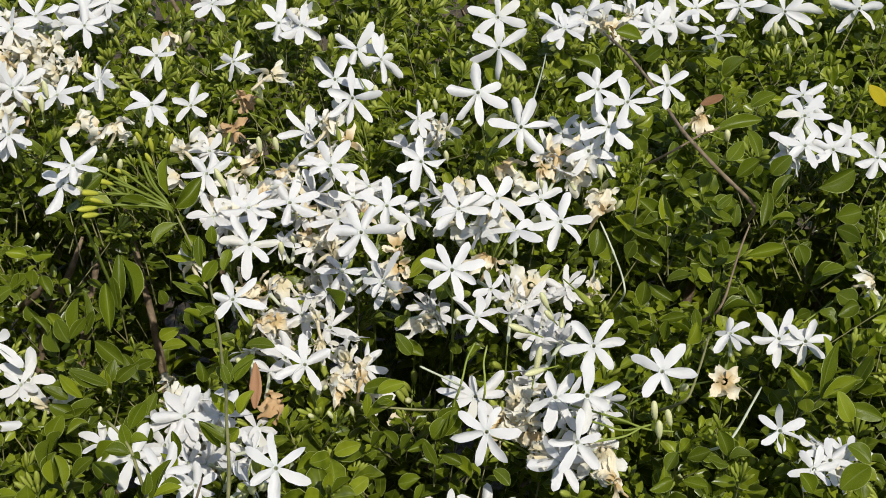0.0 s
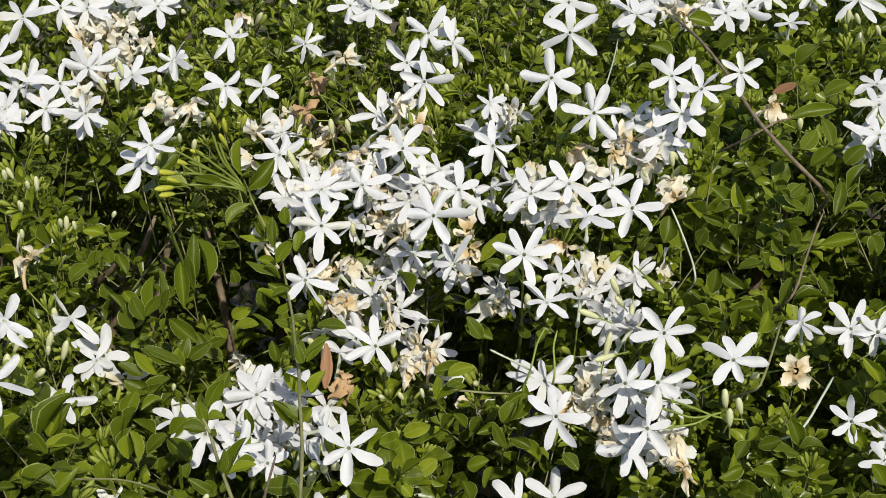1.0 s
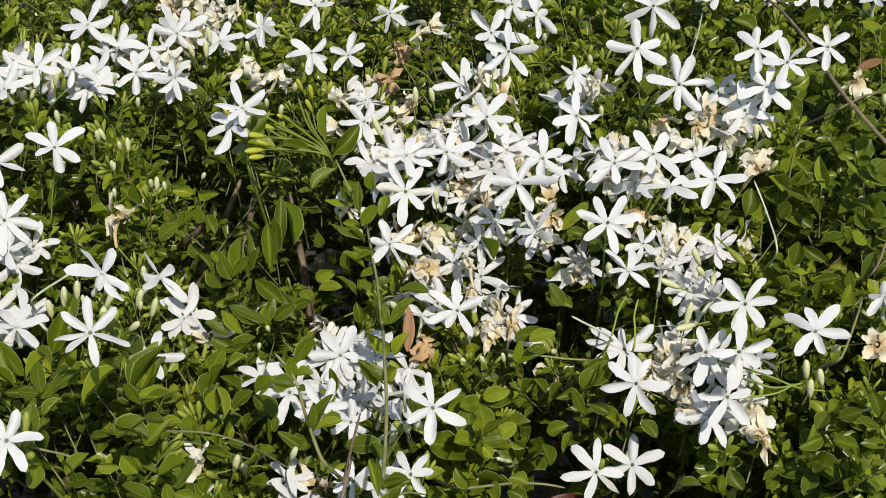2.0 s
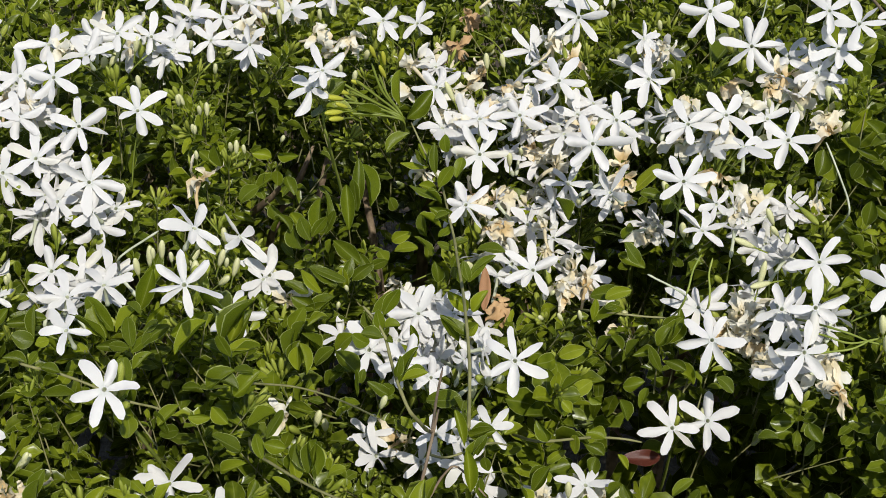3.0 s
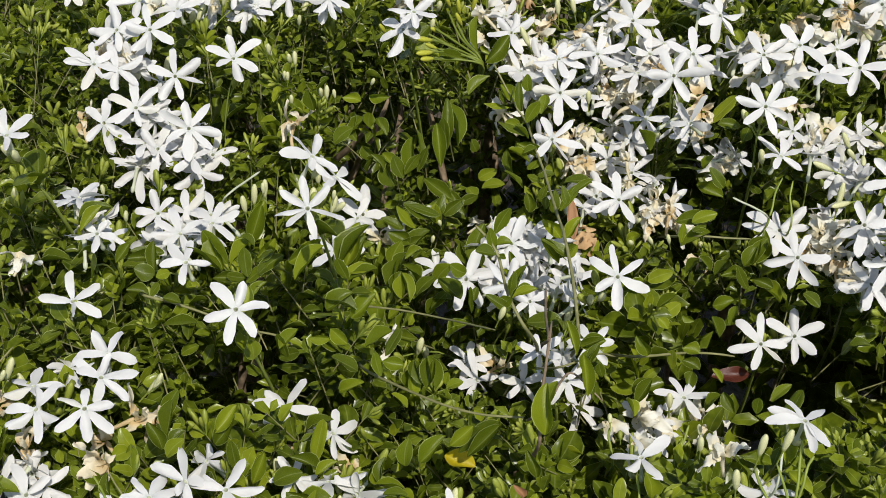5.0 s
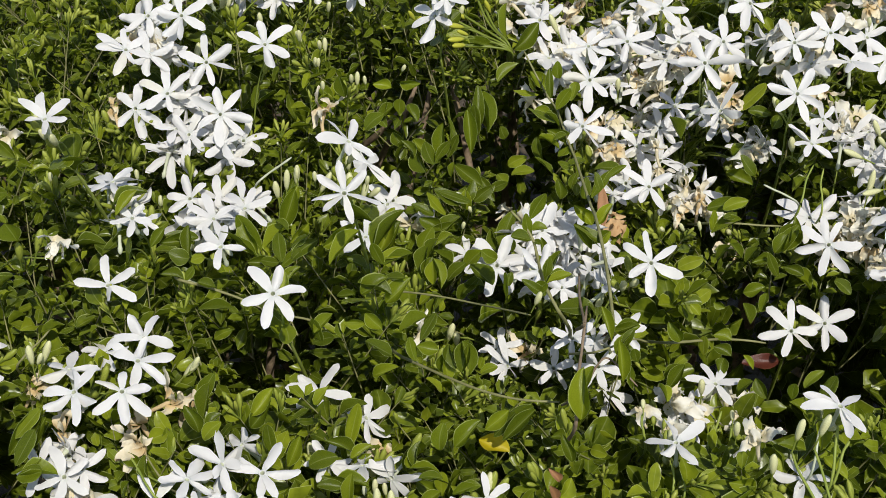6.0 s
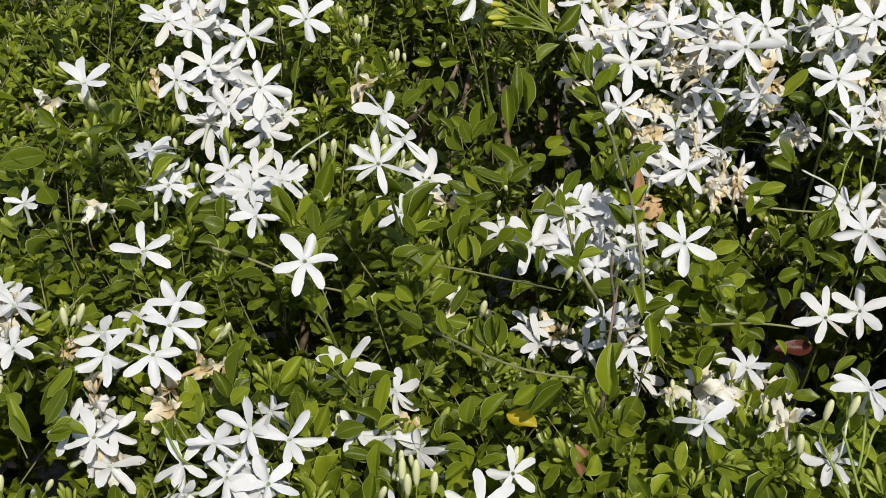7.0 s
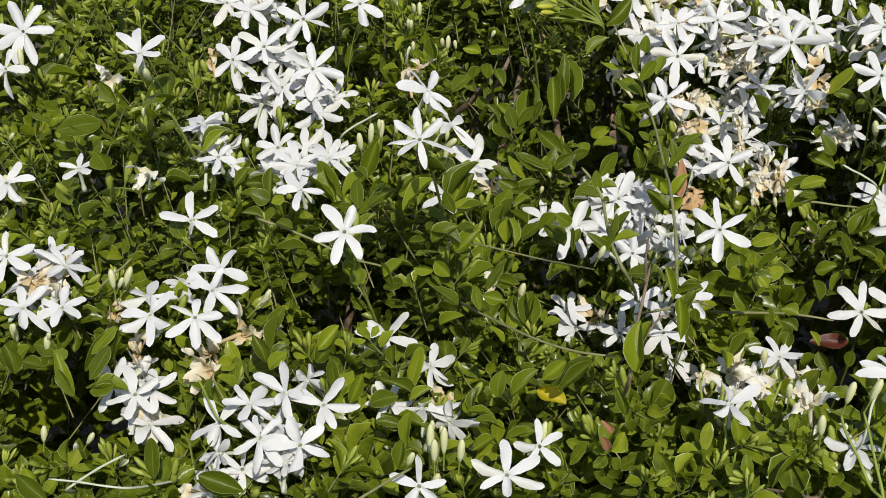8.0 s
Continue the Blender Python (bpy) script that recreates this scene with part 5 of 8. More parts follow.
bloom(sp, -0.319, -0.241, 0.912, 56, -6, 97, 6, 15.8)
bloom(sp, -0.320, -0.220, 0.920, 49, 9, 12, 5, 16.6)
bloom(sp, -0.330, -0.222, 0.922, 26, -32, 317, 5, 13.5)
bloom(sp, -0.318, -0.223, 0.930, 69, 8, 134, 7, 16.5)
bloom(sp, -0.264, -0.306, 0.923, 66, 11, 236, 7, 13.9)
wilted(sp, -0.325, -0.207, 0.932, tan)
wilted(sp, -0.312, -0.241, 0.916, cream)
wilted(sp, -0.263, -0.316, 0.929, tan)
sp = spray("white jasmine spray with two open star-shaped flowers", -0.113, -0.262, 0.867)
bloom(sp, -0.137, -0.305, 0.929, 7, -28, 97, 5, 18.3)
bloom(sp, -0.088, -0.288, 0.924, -2, -25, 100, 6, 20.1, ((61, 0, 1.12), (112, 0, 0.87), (177, 11, 0.72), (247, 0, 1.13), (295, 0, 1.13), (0, 0, 1.09)))
sp = spray("white jasmine spray with five open star-shaped flowers and dried tan ones", 0.199, 0.035, 0.874)
bloom(sp, 0.171, -0.007, 0.928, -29, -10, 145, 8, 23.0, ((19, 0, 1.17), (54, 0, 0.92), (108, 0, 0.90), (163, 0, 0.90), (217, 0, 0.92), (254, 0, 1.15), (310, -9, 0.72), (0, 0, 1.16)))
bloom(sp, 0.199, 0.039, 0.961, 16, 22, 115, 6, 17.2)
bloom(sp, 0.203, -0.029, 0.924, 44, -6, 209, 6, 15.7)
bloom(sp, 0.209, 0.012, 0.933, 35, -28, 233, 5, 15.6)
bloom(sp, 0.211, 0.004, 0.928, 27, 16, 359, 6, 17.7)
wilted(sp, 0.200, -0.018, 0.934, cream)
wilted(sp, 0.203, 0.000, 0.926, tan)
wilted(sp, 0.200, -0.043, 0.942, cream)
wilted(sp, 0.203, -0.047, 0.935, tan)
wilted(sp, 0.189, -0.022, 0.932, cream)
wilted(sp, 0.193, -0.035, 0.930, cream)
wilted(sp, 0.197, -0.020, 0.939, cream)
wilted(sp, 0.199, -0.040, 0.927, cream)
wilted(sp, 0.185, -0.029, 0.925, tan)
sp = spray("white jasmine spray with single open star-shaped flower and dried tan ones", -0.313, -0.097, 0.867)
bloom(sp, -0.313, -0.130, 0.922, -4, 15, 156, 7, 18.7, ((0, 0, 1.07), (30, 0, 0.80), (117, 0, 0.88), (138, -6, 1.18), (203, 0, 0.90), (268, 0, 0.90), (333, 0, 0.89)))
wilted(sp, -0.351, -0.166, 0.930, tan)
sp = spray("white jasmine spray with single open star-shaped flower", -0.070, -0.225, 0.860)
bloom(sp, -0.070, -0.260, 0.920, 32, -20, 27, 5, 16.3)
sp = spray("white jasmine spray with two open star-shaped flowers and dried tan ones", -0.193, -0.168, 0.844)
bloom(sp, -0.219, -0.202, 0.909, -30, 19, 123, 7, 17.7, ((22, 0, 0.86), (77, 0, 0.90), (132, 0, 0.90), (188, -8, 1.18), (225, 0, 0.86), (325, 0, 0.84), (0, 0, 1.02)))
bloom(sp, -0.166, -0.205, 0.896, 3, -7, 71, 6, 16.8)
wilted(sp, -0.256, -0.167, 0.908, tan)
sp = spray("white jasmine spray with many open star-shaped flowers and dried tan ones", -0.031, 0.046, 0.833)
wilted(sp, -0.030, 0.021, 0.910, cream)
bloom(sp, -0.074, -0.017, 0.907, -20, -8, 159, 6, 17.5)
bloom(sp, -0.054, -0.036, 0.912, -26, -31, 134, 6, 24.1)
bloom(sp, -0.034, -0.027, 0.913, 1, 38, -116, 6, 19.2)
bloom(sp, -0.018, -0.008, 0.915, 3, -28, 80, 6, 20.6)
bloom(sp, -0.017, 0.002, 0.926, 6, 6, 46, 7, 15.2)
bloom(sp, -0.007, -0.002, 0.925, 1, 9, 236, 7, 17.5)
bloom(sp, -0.046, -0.029, 0.907, 52, -3, 102, 7, 14.8)
bloom(sp, -0.041, -0.006, 0.918, 40, 24, 168, 6, 15.7)
bloom(sp, -0.010, -0.005, 0.920, 62, 18, 308, 5, 16.3)
bloom(sp, -0.037, -0.035, 0.907, 23, 25, 82, 5, 18.2)
wilted(sp, -0.034, 0.020, 0.895, tan)
sp = spray("white jasmine spray with six open star-shaped flowers", 0.021, -0.074, 0.835)
bloom(sp, 0.010, -0.123, 0.895, -17, -27, 118, 6, 18.6)
bloom(sp, 0.065, -0.155, 0.886, 16, -36, 62, 5, 13.2)
bloom(sp, -0.018, -0.107, 0.879, -28, -8, 163, 5, 17.4)
bloom(sp, 0.022, -0.100, 0.848, 35, -5, 50, 6, 19.7, ((74, 0, 0.90), (148, 0, 1.00), (206, 0, 1.17), (265, 0, 1.05), (305, 0, 1.03), (0, 0, 0.74)))
bloom(sp, 0.021, -0.073, 0.922, 52, -23, 126, 7, 17.7)
bloom(sp, 0.009, -0.104, 0.901, 37, 35, 251, 7, 18.2)
sp = spray("white jasmine spray with five open star-shaped flowers and dried tan ones", 0.040, 0.129, 0.866)
wilted(sp, 0.044, 0.103, 0.898, cream)
bloom(sp, 0.061, 0.105, 0.928, 25, 16, 130, 5, 19.2)
bloom(sp, 0.038, 0.082, 0.928, 7, -29, 261, 6, 16.3)
bloom(sp, 0.035, 0.099, 0.937, 45, -1, 246, 6, 18.0)
bloom(sp, 0.007, 0.095, 0.936, 60, -29, 305, 7, 19.5)
bloom(sp, 0.058, 0.099, 0.929, 27, 3, 180, 5, 18.3)
wilted(sp, 0.039, 0.075, 0.927, cream)
wilted(sp, 0.030, 0.106, 0.939, tan)
wilted(sp, -0.037, 0.098, 0.866, cream)
wilted(sp, 0.047, 0.098, 0.916, cream)
wilted(sp, 0.060, 0.118, 0.925, cream)
wilted(sp, 0.020, 0.099, 0.944, tan)
wilted(sp, 0.044, 0.112, 0.943, cream)
wilted(sp, 0.021, 0.096, 0.942, tan)
sp = spray("white jasmine spray with single open star-shaped flower and dried tan ones", 0.154, 0.166, 0.834)
bloom(sp, 0.154, 0.131, 0.894, 14, -24, 66, 6, 19.7)
wilted(sp, 0.136, 0.053, 0.863, tan)
sp = spray("white jasmine spray with two open star-shaped flowers", 0.159, -0.045, 0.830)
bloom(sp, 0.172, -0.078, 0.890, 0, -35, 84, 6, 20.9, ((0, 0, 0.97), (60, 0, 1.07), (106, 0, 0.96), (178, 0, 0.98), (231, 0, 0.92), (295, 0, 1.11)))
bloom(sp, 0.148, -0.083, 0.888, 4, -35, 84, 6, 21.3, ((0, 0, 1.07), (47, 0, 1.10), (104, 0, 1.12), (163, 0, 0.92), (232, 0, 0.95), (270, 0, 0.86)))
sp = spray("white jasmine spray with two open star-shaped flowers and dried tan ones", -0.159, -0.116, 0.831)
bloom(sp, -0.175, -0.142, 0.894, 16, -20, 56, 6, 20.4, ((82, 0, 0.92), (113, 0, 1.12), (158, 0, 0.89), (227, 0, 0.85), (294, 0, 1.05), (0, 0, 1.16)))
bloom(sp, -0.144, -0.160, 0.888, 33, -13, 85, 6, 18.4, ((0, 0, 1.00), (98, 0, 0.79), (137, 0, 0.89), (191, 0, 1.04), (250, 0, 1.10), (312, 0, 1.17)))
wilted(sp, -0.189, -0.143, 0.869, tan)
sp = spray("white jasmine spray with two open star-shaped flowers and dried tan ones", -0.130, -0.172, 0.829)
bloom(sp, -0.145, -0.210, 0.897, -20, -0, 8, 7, 19.0, ((88, 0, 0.87), (108, -17, 0.72), (162, 0, 0.90), (217, 0, 0.90), (271, 0, 1.15), (338, -7, 1.18), (0, 6, 1.32)))
bloom(sp, -0.127, -0.216, 0.892, 84, -27, -27, 6, 19.9, ((64, 0, 0.90), (127, 0, 0.90), (191, -3, 0.72), (256, 0, 0.89), (299, 0, 1.17), (0, -4, 1.18)))
wilted(sp, -0.182, -0.215, 0.871, tan)
wilted(sp, -0.133, -0.174, 0.875, tan)
sp = spray("white jasmine spray with five open star-shaped flowers and dried tan ones", 0.003, 0.030, 0.832)
bloom(sp, 0.021, -0.033, 0.905, 9, -27, 75, 6, 21.1)
wilted(sp, -0.001, -0.013, 0.880, tan)
bloom(sp, 0.007, -0.007, 0.896, 59, -12, 263, 6, 17.0)
bloom(sp, 0.023, -0.039, 0.917, 63, -15, 86, 7, 14.7)
bloom(sp, -0.002, -0.030, 0.906, 66, -20, 94, 7, 19.8)
wilted(sp, -0.008, -0.005, 0.888, cream)
bloom(sp, -0.002, -0.016, 0.913, 46, -12, 121, 6, 16.4)
sp = spray("white jasmine spray with two open star-shaped flowers and dried tan ones", 0.085, -0.116, 0.811)
bloom(sp, 0.086, -0.138, 0.892, -11, -10, 173, 6, 19.4, ((42, 0, 0.94), (127, 0, 0.96), (199, 0, 1.02), (253, 0, 0.90), (306, 0, 0.90), (0, 0, 1.08)))
bloom(sp, 0.064, -0.160, 0.880, 16, -24, 59, 6, 17.3)
wilted(sp, 0.098, -0.122, 0.867, cream)
wilted(sp, 0.112, -0.128, 0.864, cream)
wilted(sp, 0.100, -0.151, 0.869, cream)
wilted(sp, 0.103, -0.144, 0.872, cream)
wilted(sp, 0.058, -0.141, 0.886, cream)
wilted(sp, 0.032, -0.166, 0.904, cream)
wilted(sp, 0.056, -0.157, 0.900, cream)
wilted(sp, 0.047, -0.188, 0.902, cream)
wilted(sp, 0.072, -0.155, 0.886, cream)
wilted(sp, 0.101, -0.143, 0.870, cream)
sp = spray("white jasmine spray with three open star-shaped flowers and dried tan ones", -0.043, -0.030, 0.815)
bloom(sp, -0.053, -0.072, 0.868, -23, -17, 142, 6, 18.0)
bloom(sp, -0.048, -0.089, 0.865, 25, -39, 105, 6, 19.4, ((42, 0, 1.16), (102, 0, 0.93), (146, 0, 1.17), (226, -18, 0.72), (273, 0, 0.98), (0, 0, 1.17)))
bloom(sp, -0.029, -0.044, 0.903, 59, -3, 236, 7, 18.6)
wilted(sp, -0.034, -0.072, 0.866, tan)
wilted(sp, -0.108, -0.092, 0.906, cream)


# ---- the canopy: foliage stands just below the flowers ----
TOPS = np.array(BLOOMS)
HOLLOWS = (
    (0.135, 0.066, 0.042), (0.150, 0.018, 0.030), (0.116, 0.050, 0.030), (0.128, 0.018, 0.028), (0.170, 0.005, 0.020),
    (0.165, -0.085, 0.030), (0.126, -0.055, 0.016), (0.086, -0.110, 0.018), (0.118, -0.116, 0.026), (0.140, -0.136, 0.034), (0.166, -0.146, 0.034), (0.192, -0.130, 0.032), (0.216, -0.128, 0.026), (0.205, -0.152, 0.034), (0.236, -0.148, 0.028), (0.178, -0.172, 0.028),
    (0.424, 0.067, 0.040), (0.069, 0.315, 0.035), (0.037, 0.300, 0.024), (0.150, 0.347, 0.028), (-0.013, 0.175, 0.030),
    (-0.022, 0.124, 0.034), (-0.045, 0.100, 0.026), (-0.024, 0.084, 0.026), (-0.026, 0.052, 0.024), (-0.388, -0.248, 0.040), (0.303, 0.077, 0.025), (0.341, 0.063, 0.018), (-0.418, -0.060, 0.034), (0.369, 0.263, 0.028), (0.337, 0.173, 0.024))
THIN = ((-0.09, 0.07, 0.05), (-0.128, 0.17, 0.045), (-0.065, 0.15, 0.05), (-0.107, 0.06, 0.045), (0.40, 0.12, 0.04), (0.47, 0.165, 0.05), (-0.225, -0.145, 0.035), (-0.177, -0.109, 0.035), (-0.332, -0.116, 0.03), (-0.225, 0.105, 0.035), (-0.22, 0.023, 0.03))


def canopy(x, y):
    """Height of the leafy surface; it rounds off towards the hedge's front, back and ends."""
    d = (TOPS[:, 0, None] - x[None]) ** 2 + (TOPS[:, 1, None] - y[None]) ** 2 + 0.035 ** 2
    w = d ** -2.0
    z = (w * TOPS[:, 2, None]).sum(0) / w.sum(0) - 0.012
    far = np.clip((np.sqrt(d.min(0)) - 0.06) / 0.25, 0, 1)
    z = z * (1 - far) + 0.97 * far
    z = z - 2.6 * np.clip(-0.36 - y, 0, 1) ** 2 - 2.6 * np.clip(y - 0.72, 0, 1) ** 2
    return z - 0.9 * np.clip(np.abs(x - 0.05) - 0.95, 0, 1) ** 2


def placed(pos, way, up, size, width):
    """3 x 4 matrices that lay templates along way, facing up."""
    x = way / np.linalg.norm(way, axis=1, keepdims=True)
    y = np.cross(up, x)
    y /= np.linalg.norm(y, axis=1, keepdims=True) + 1e-9
    z = np.cross(x, y)
    return np.concatenate([(x * size[:, None])[:, :, None], (y * width[:, None])[:, :, None], (z * size[:, None])[:, :, None], pos[:, :, None]], axis=2)


def unit(v):
    return v / (np.linalg.norm(v, axis=1, keepdims=True) + 1e-9)


def twigs(n, x0, x1, y0, y1, depth, scale, below=0.0):
    """Leafy shoots: tips near the canopy, stalks leading down and inwards, opposite leaves, some with a head of buds."""
    x, y = rng.uniform(x0, x1, n), rng.uniform(y0, y1, n)
    sink = rng.random(n) ** 1.15 * depth
    hole, back = np.zeros(n), y - 1.05 * (sink + below)
    for hx, hy, hr in HOLLOWS:
        hole = np.maximum(hole, np.exp(-((x - hx) ** 2 + (back - hy) ** 2) / hr ** 2))
    for hx, hy, hr in THIN:
        hole = np.maximum(hole, 0.42 * np.exp(-((x - hx) ** 2 + (back - hy) ** 2) / hr ** 2))
    keep = hole < rng.uniform(0.12, 0.36, n)
    x, y, hole, sink = x[keep], y[keep], hole[keep], sink[keep]
    n = len(x)
    sink = sink + hole * 0.06
    patch = np.array([noise.noise((a * 7.0, b * 7.0, 3.0)) for a, b in zip(x, y)])
    lump = np.array([noise.noise((a * 17.0, b * 17.0, 8.0)) for a, b in zip(x, y)])
    sink = sink + 0.085 * np.clip(-lump - 0.05, 0, 1)
    tip = np.stack([x, y, canopy(x, y) + 0.006 - sink + patch * 0.012], 1)
    lean = unit(np.stack([rng.normal(0, 0.42, n), rng.normal(-0.12, 0.42, n), np.ones(n)], 1))
    length = rng.uniform(0.05, 0.085, n) * scale
    return tip, lean, length, patch, sink


def clear(p):
    """True for the points that don't stand right in front of an open flower's face."""
    free = np.ones(len(p), dtype=bool)
    for face in np.array(FACES):
        v = p - face[:3]
        h = v @ face[3:]
        free &= (h < -0.001) | (h > 0.06) | ((v * v).sum(1) - h * h > 0.0155 ** 2)
    return free


def dress(tip, lean, length, patch, sink, scale, budded, full=0.9):
    n = len(tip)
    leaf_sets, tones, nodes = [[] for _ in range(8)], [[] for _ in range(8)], 6
    turn = rng.uniform(0, 2 * math.pi, n)
    ref = unit(np.cross(lean, np.tile((0.3, 1.0, 0.1), (n, 1))))
    other = np.cross(lean, ref)
    fine = np.clip((tip[:, 1] + 0.06) / 0.12, 0, 1) * np.clip((0.26 - tip[:, 0]) / 0.1, 0, 1)
    big = np.clip(0.98 + 0.45 * patch + rng.normal(0, 0.13, n), 0.6, 1.4) * (1 - 0.12 * fine)
    for k in range(nodes):
        at = tip - lean * (length * (k + 0.4 * (k == 0)) / (nodes - 0.5))[:, None]
        for half in (0, 1):
            a = turn + k * math.pi / 2 + half * math.pi + rng.normal(0, 0.25, n)
            out = ref * np.cos(a)[:, None] + other * np.sin(a)[:, None]
            rise = rng.uniform(0.4, 1.3, n) if k < 2 else rng.uniform(0.0, 0.8, n)
            way = unit(out + lean * rise[:, None])
            face = unit(lean * 1.0 - out * rise[:, None] * 0.7 + rng.normal(0, 0.5, (n, 3)) + np.array((0.08, -0.20, 0.25)))
            size = (0.0095 + 0.0105 * min(1.0, 0.45 + 0.25 * k)) * big * rng.uniform(0.75, 1.2, n) * scale
            f = placed(at + way * 0.0025, way, face, size, size * rng.uniform(0.75, 1.2, n) * (1 - 0.22 * fine))
            keep = (rng.random(n) < full) & clear(at + way * (0.6 * size)[:, None])
            pick = rng.integers(0, 4, n)
            top = (sink < 0.026) & (full > 0.8) & (scale > 0.6)
            age = (0.90, 0.72, 0.48, 0.36, 0.28, 0.22)[k] + 0.35 * patch + rng.normal(0, 0.2, n)
            for j in range(4):
                for q, rank in ((j, top), (j + 4, ~top)):
                    leaf_sets[q].append(f[keep & (pick == j) & rank])
                    tones[q].append(age[keep & (pick == j) & rank])
    stalks = placed(tip - lean * (length * 1.35)[:, None], ref, lean, np.full(n, 0.00072 if scale < 1 else 0.0004), np.full(n, 0.00072 if scale < 1 else 0.0004))
    stalks[:, :, 2] = lean * (length * 1.35)[:, None]
    heads = []
    chosen = np.where((rng.random(n) < budded * (0.8 + 0.4 * fine)) & (sink < 0.05))[0]
    for i in chosen:
        for q in range(int(rng.integers(4, 9))):
            w = lean[i] + rng.normal(0, 0.33, 3)
            w /= np.linalg.norm(w)
            heads.append((tip[i] - lean[i] * 0.004 * rng.random(), w))
    pos = np.array([h[0] for h in heads]).reshape(-1, 3)
    way = np.array([h[1] for h in heads]).reshape(-1, 3)
    free = clear(pos + way * 0.008)
    pos, way = pos[free], way[free]
    size = rng.uniform(0.0090, 0.0185, len(pos)) * max(0.8, min(scale * 1.15, 1.2))
    side = unit(np.cross(way, rng.normal(0, 1, (len(pos), 3))))
    slim = size * rng.uniform(0.55, 0.88, len(pos))
    f = np.concatenate([(side * slim[:, None])[:, :, None], (np.cross(way, side) * slim[:, None])[:, :, None], (way * size[:, None])[:, :, None], pos[:, :, None]], axis=2)
    return [np.concatenate(s) for s in leaf_sets], [np.concatenate(s) for s in tones], stalks, f


hedge = tagged(new("jasmine_hedge"), "dense glossy green jasmine hedge with small buds and twigs", "hedge")
hedge.location = (0.05, 0.15, 0.0)
BACK = Matrix.Translation(-hedge.location)

near = twigs(4300, -0.66, 0.74, -0.42, 0.62, 0.13, 0.85)
small = twigs(1900, -0.5, 0.62, -0.30, 0.5, 0.06, 0.5)
deep = twigs(1200, -0.66, 0.74, -0.42, 0.62, 0.16, 1.5, 0.13)
deep[0][:, 2] -= 0.13
floor = twigs(1500, -0.66, 0.74, -0.42, 0.75, 0.12, 1.6, 9.0)
floor[0][:, 2] -= 0.26
rim = [twigs(420, -1.0, -0.66, -0.62, 0.95, 0.10, 1.7), twigs(420, 0.74, 1.1, -0.62, 0.95, 0.10, 1.7), twigs(420, -0.66, 0.74, 0.62, 0.98, 0.10, 1.6), twigs(330, -0.66, 0.74, -0.64, -0.42, 0.10, 1.5)]


def flank(n, x0, x1, y0, y1, out):
    """Leafy shoots on an upright side of the hedge, from near the ground to the top."""
    x, y = rng.uniform(x0, x1, n), rng.uniform(y0, y1, n)
    z = rng.uniform(0.05, 0.80, n)
    lean = unit(np.array(out)[None] + rng.normal(0, 0.35, (n, 3)) + np.array((0, 0, 0.35)))
    tip = np.stack([x, y, z], 1) + lean * rng.uniform(-0.04, 0.02, n)[:, None]
    return tip, lean, rng.uniform(0.08, 0.14, n), np.zeros(n), np.zeros(n)


rim += [flank(560, -1.0, 1.1, -0.64, -0.60, (0, -1, 0)), flank(430, -1.0, 1.1, 0.95, 0.99, (0, 1, 0)), flank(330, -1.02, -0.97, -0.62, 0.97, (-1, 0, 0)), flank(330, 1.07, 1.12, -0.62, 0.97, (1, 0, 0))]
sets, ages, stalks, heads = dress(*near, 0.97, 0.66)
rim_sets = [dress(*small, 0.60, 0.34)] + [dress(*r_, 1.7, 0.1, 0.52) for r_ in rim + [deep, floor]]
for s2, a2, st2, h2 in rim_sets:
    sets = [np.concatenate([a, b]) for a, b in zip(sets, s2)]
    ages = [np.concatenate([a, b]) for a, b in zip(ages, a2)]
    stalks, heads = np.concatenate([stalks, st2]), np.concatenate([heads, h2])


def nearest(places):
    """Order that puts the highest pieces of the hedge's front middle first."""
    inside = (np.abs(places[:, 0, 3] - 0.02) < 0.22) & (np.abs(places[:, 1, 3] + 0.10) < 0.14)
    return np.argsort(-(places[:, 2, 3] + 10.0 * inside))


for j_ in range(4):
    order_ = nearest(sets[j_])
    sets[j_], ages[j_] = sets[j_][order_], ages[j_][order_]
    for m_ in sets[j_][:20]:
        ob = part("leaf", LEAVES[j_], hedge)
        ob.matrix_local = BACK @ Matrix([list(map(float, row)) for row in m_] + [[0, 0, 0, 1]])
    sets[j_], ages[j_] = sets[j_][20:], ages[j_][20:]
heads = heads[nearest(heads)]
for m_ in heads[:200]:
    ob = part("bud", BUDS["green"], hedge)
    ob.matrix_local = BACK @ Matrix([list(map(float, row)) for row in m_] + [[0, 0, 0, 1]])
heads = heads[200:]
for j_ in range(8):
    v_, f_, b_ = leaf_template(j_ % 4, j_ < 4)
    ob = part("foliage", many("foliage", v_, f_, b_, sets[j_], LEAF, ages[j_]), hedge, "small glossy green leaves", "stuff")
    ob.matrix_local = BACK
v_, f_, b_ = bud_template(True)
ob = part("bud_mass", many("bud_mass", v_, f_, b_, heads, BUD), hedge, "small pointed yellow-green buds", "stuff")
ob.matrix_local = BACK
v_ = [(math.cos(a) * r, math.sin(a) * r, z) for z, r in ((0, 1.0), (1, 0.5)) for a in [k * math.pi / 2 for k in range(4)]]
f_ = [(k, (k + 1) % 4, 4 + (k + 1) % 4, 4 + k) for k in range(4)]
ob = part("twig_mass", many("twig_mass", v_, f_, [(0.5, 0.5)] * 8, stalks, OLIVE), hedge, "thin green-brown twigs", "stuff")
ob.matrix_local = BACK

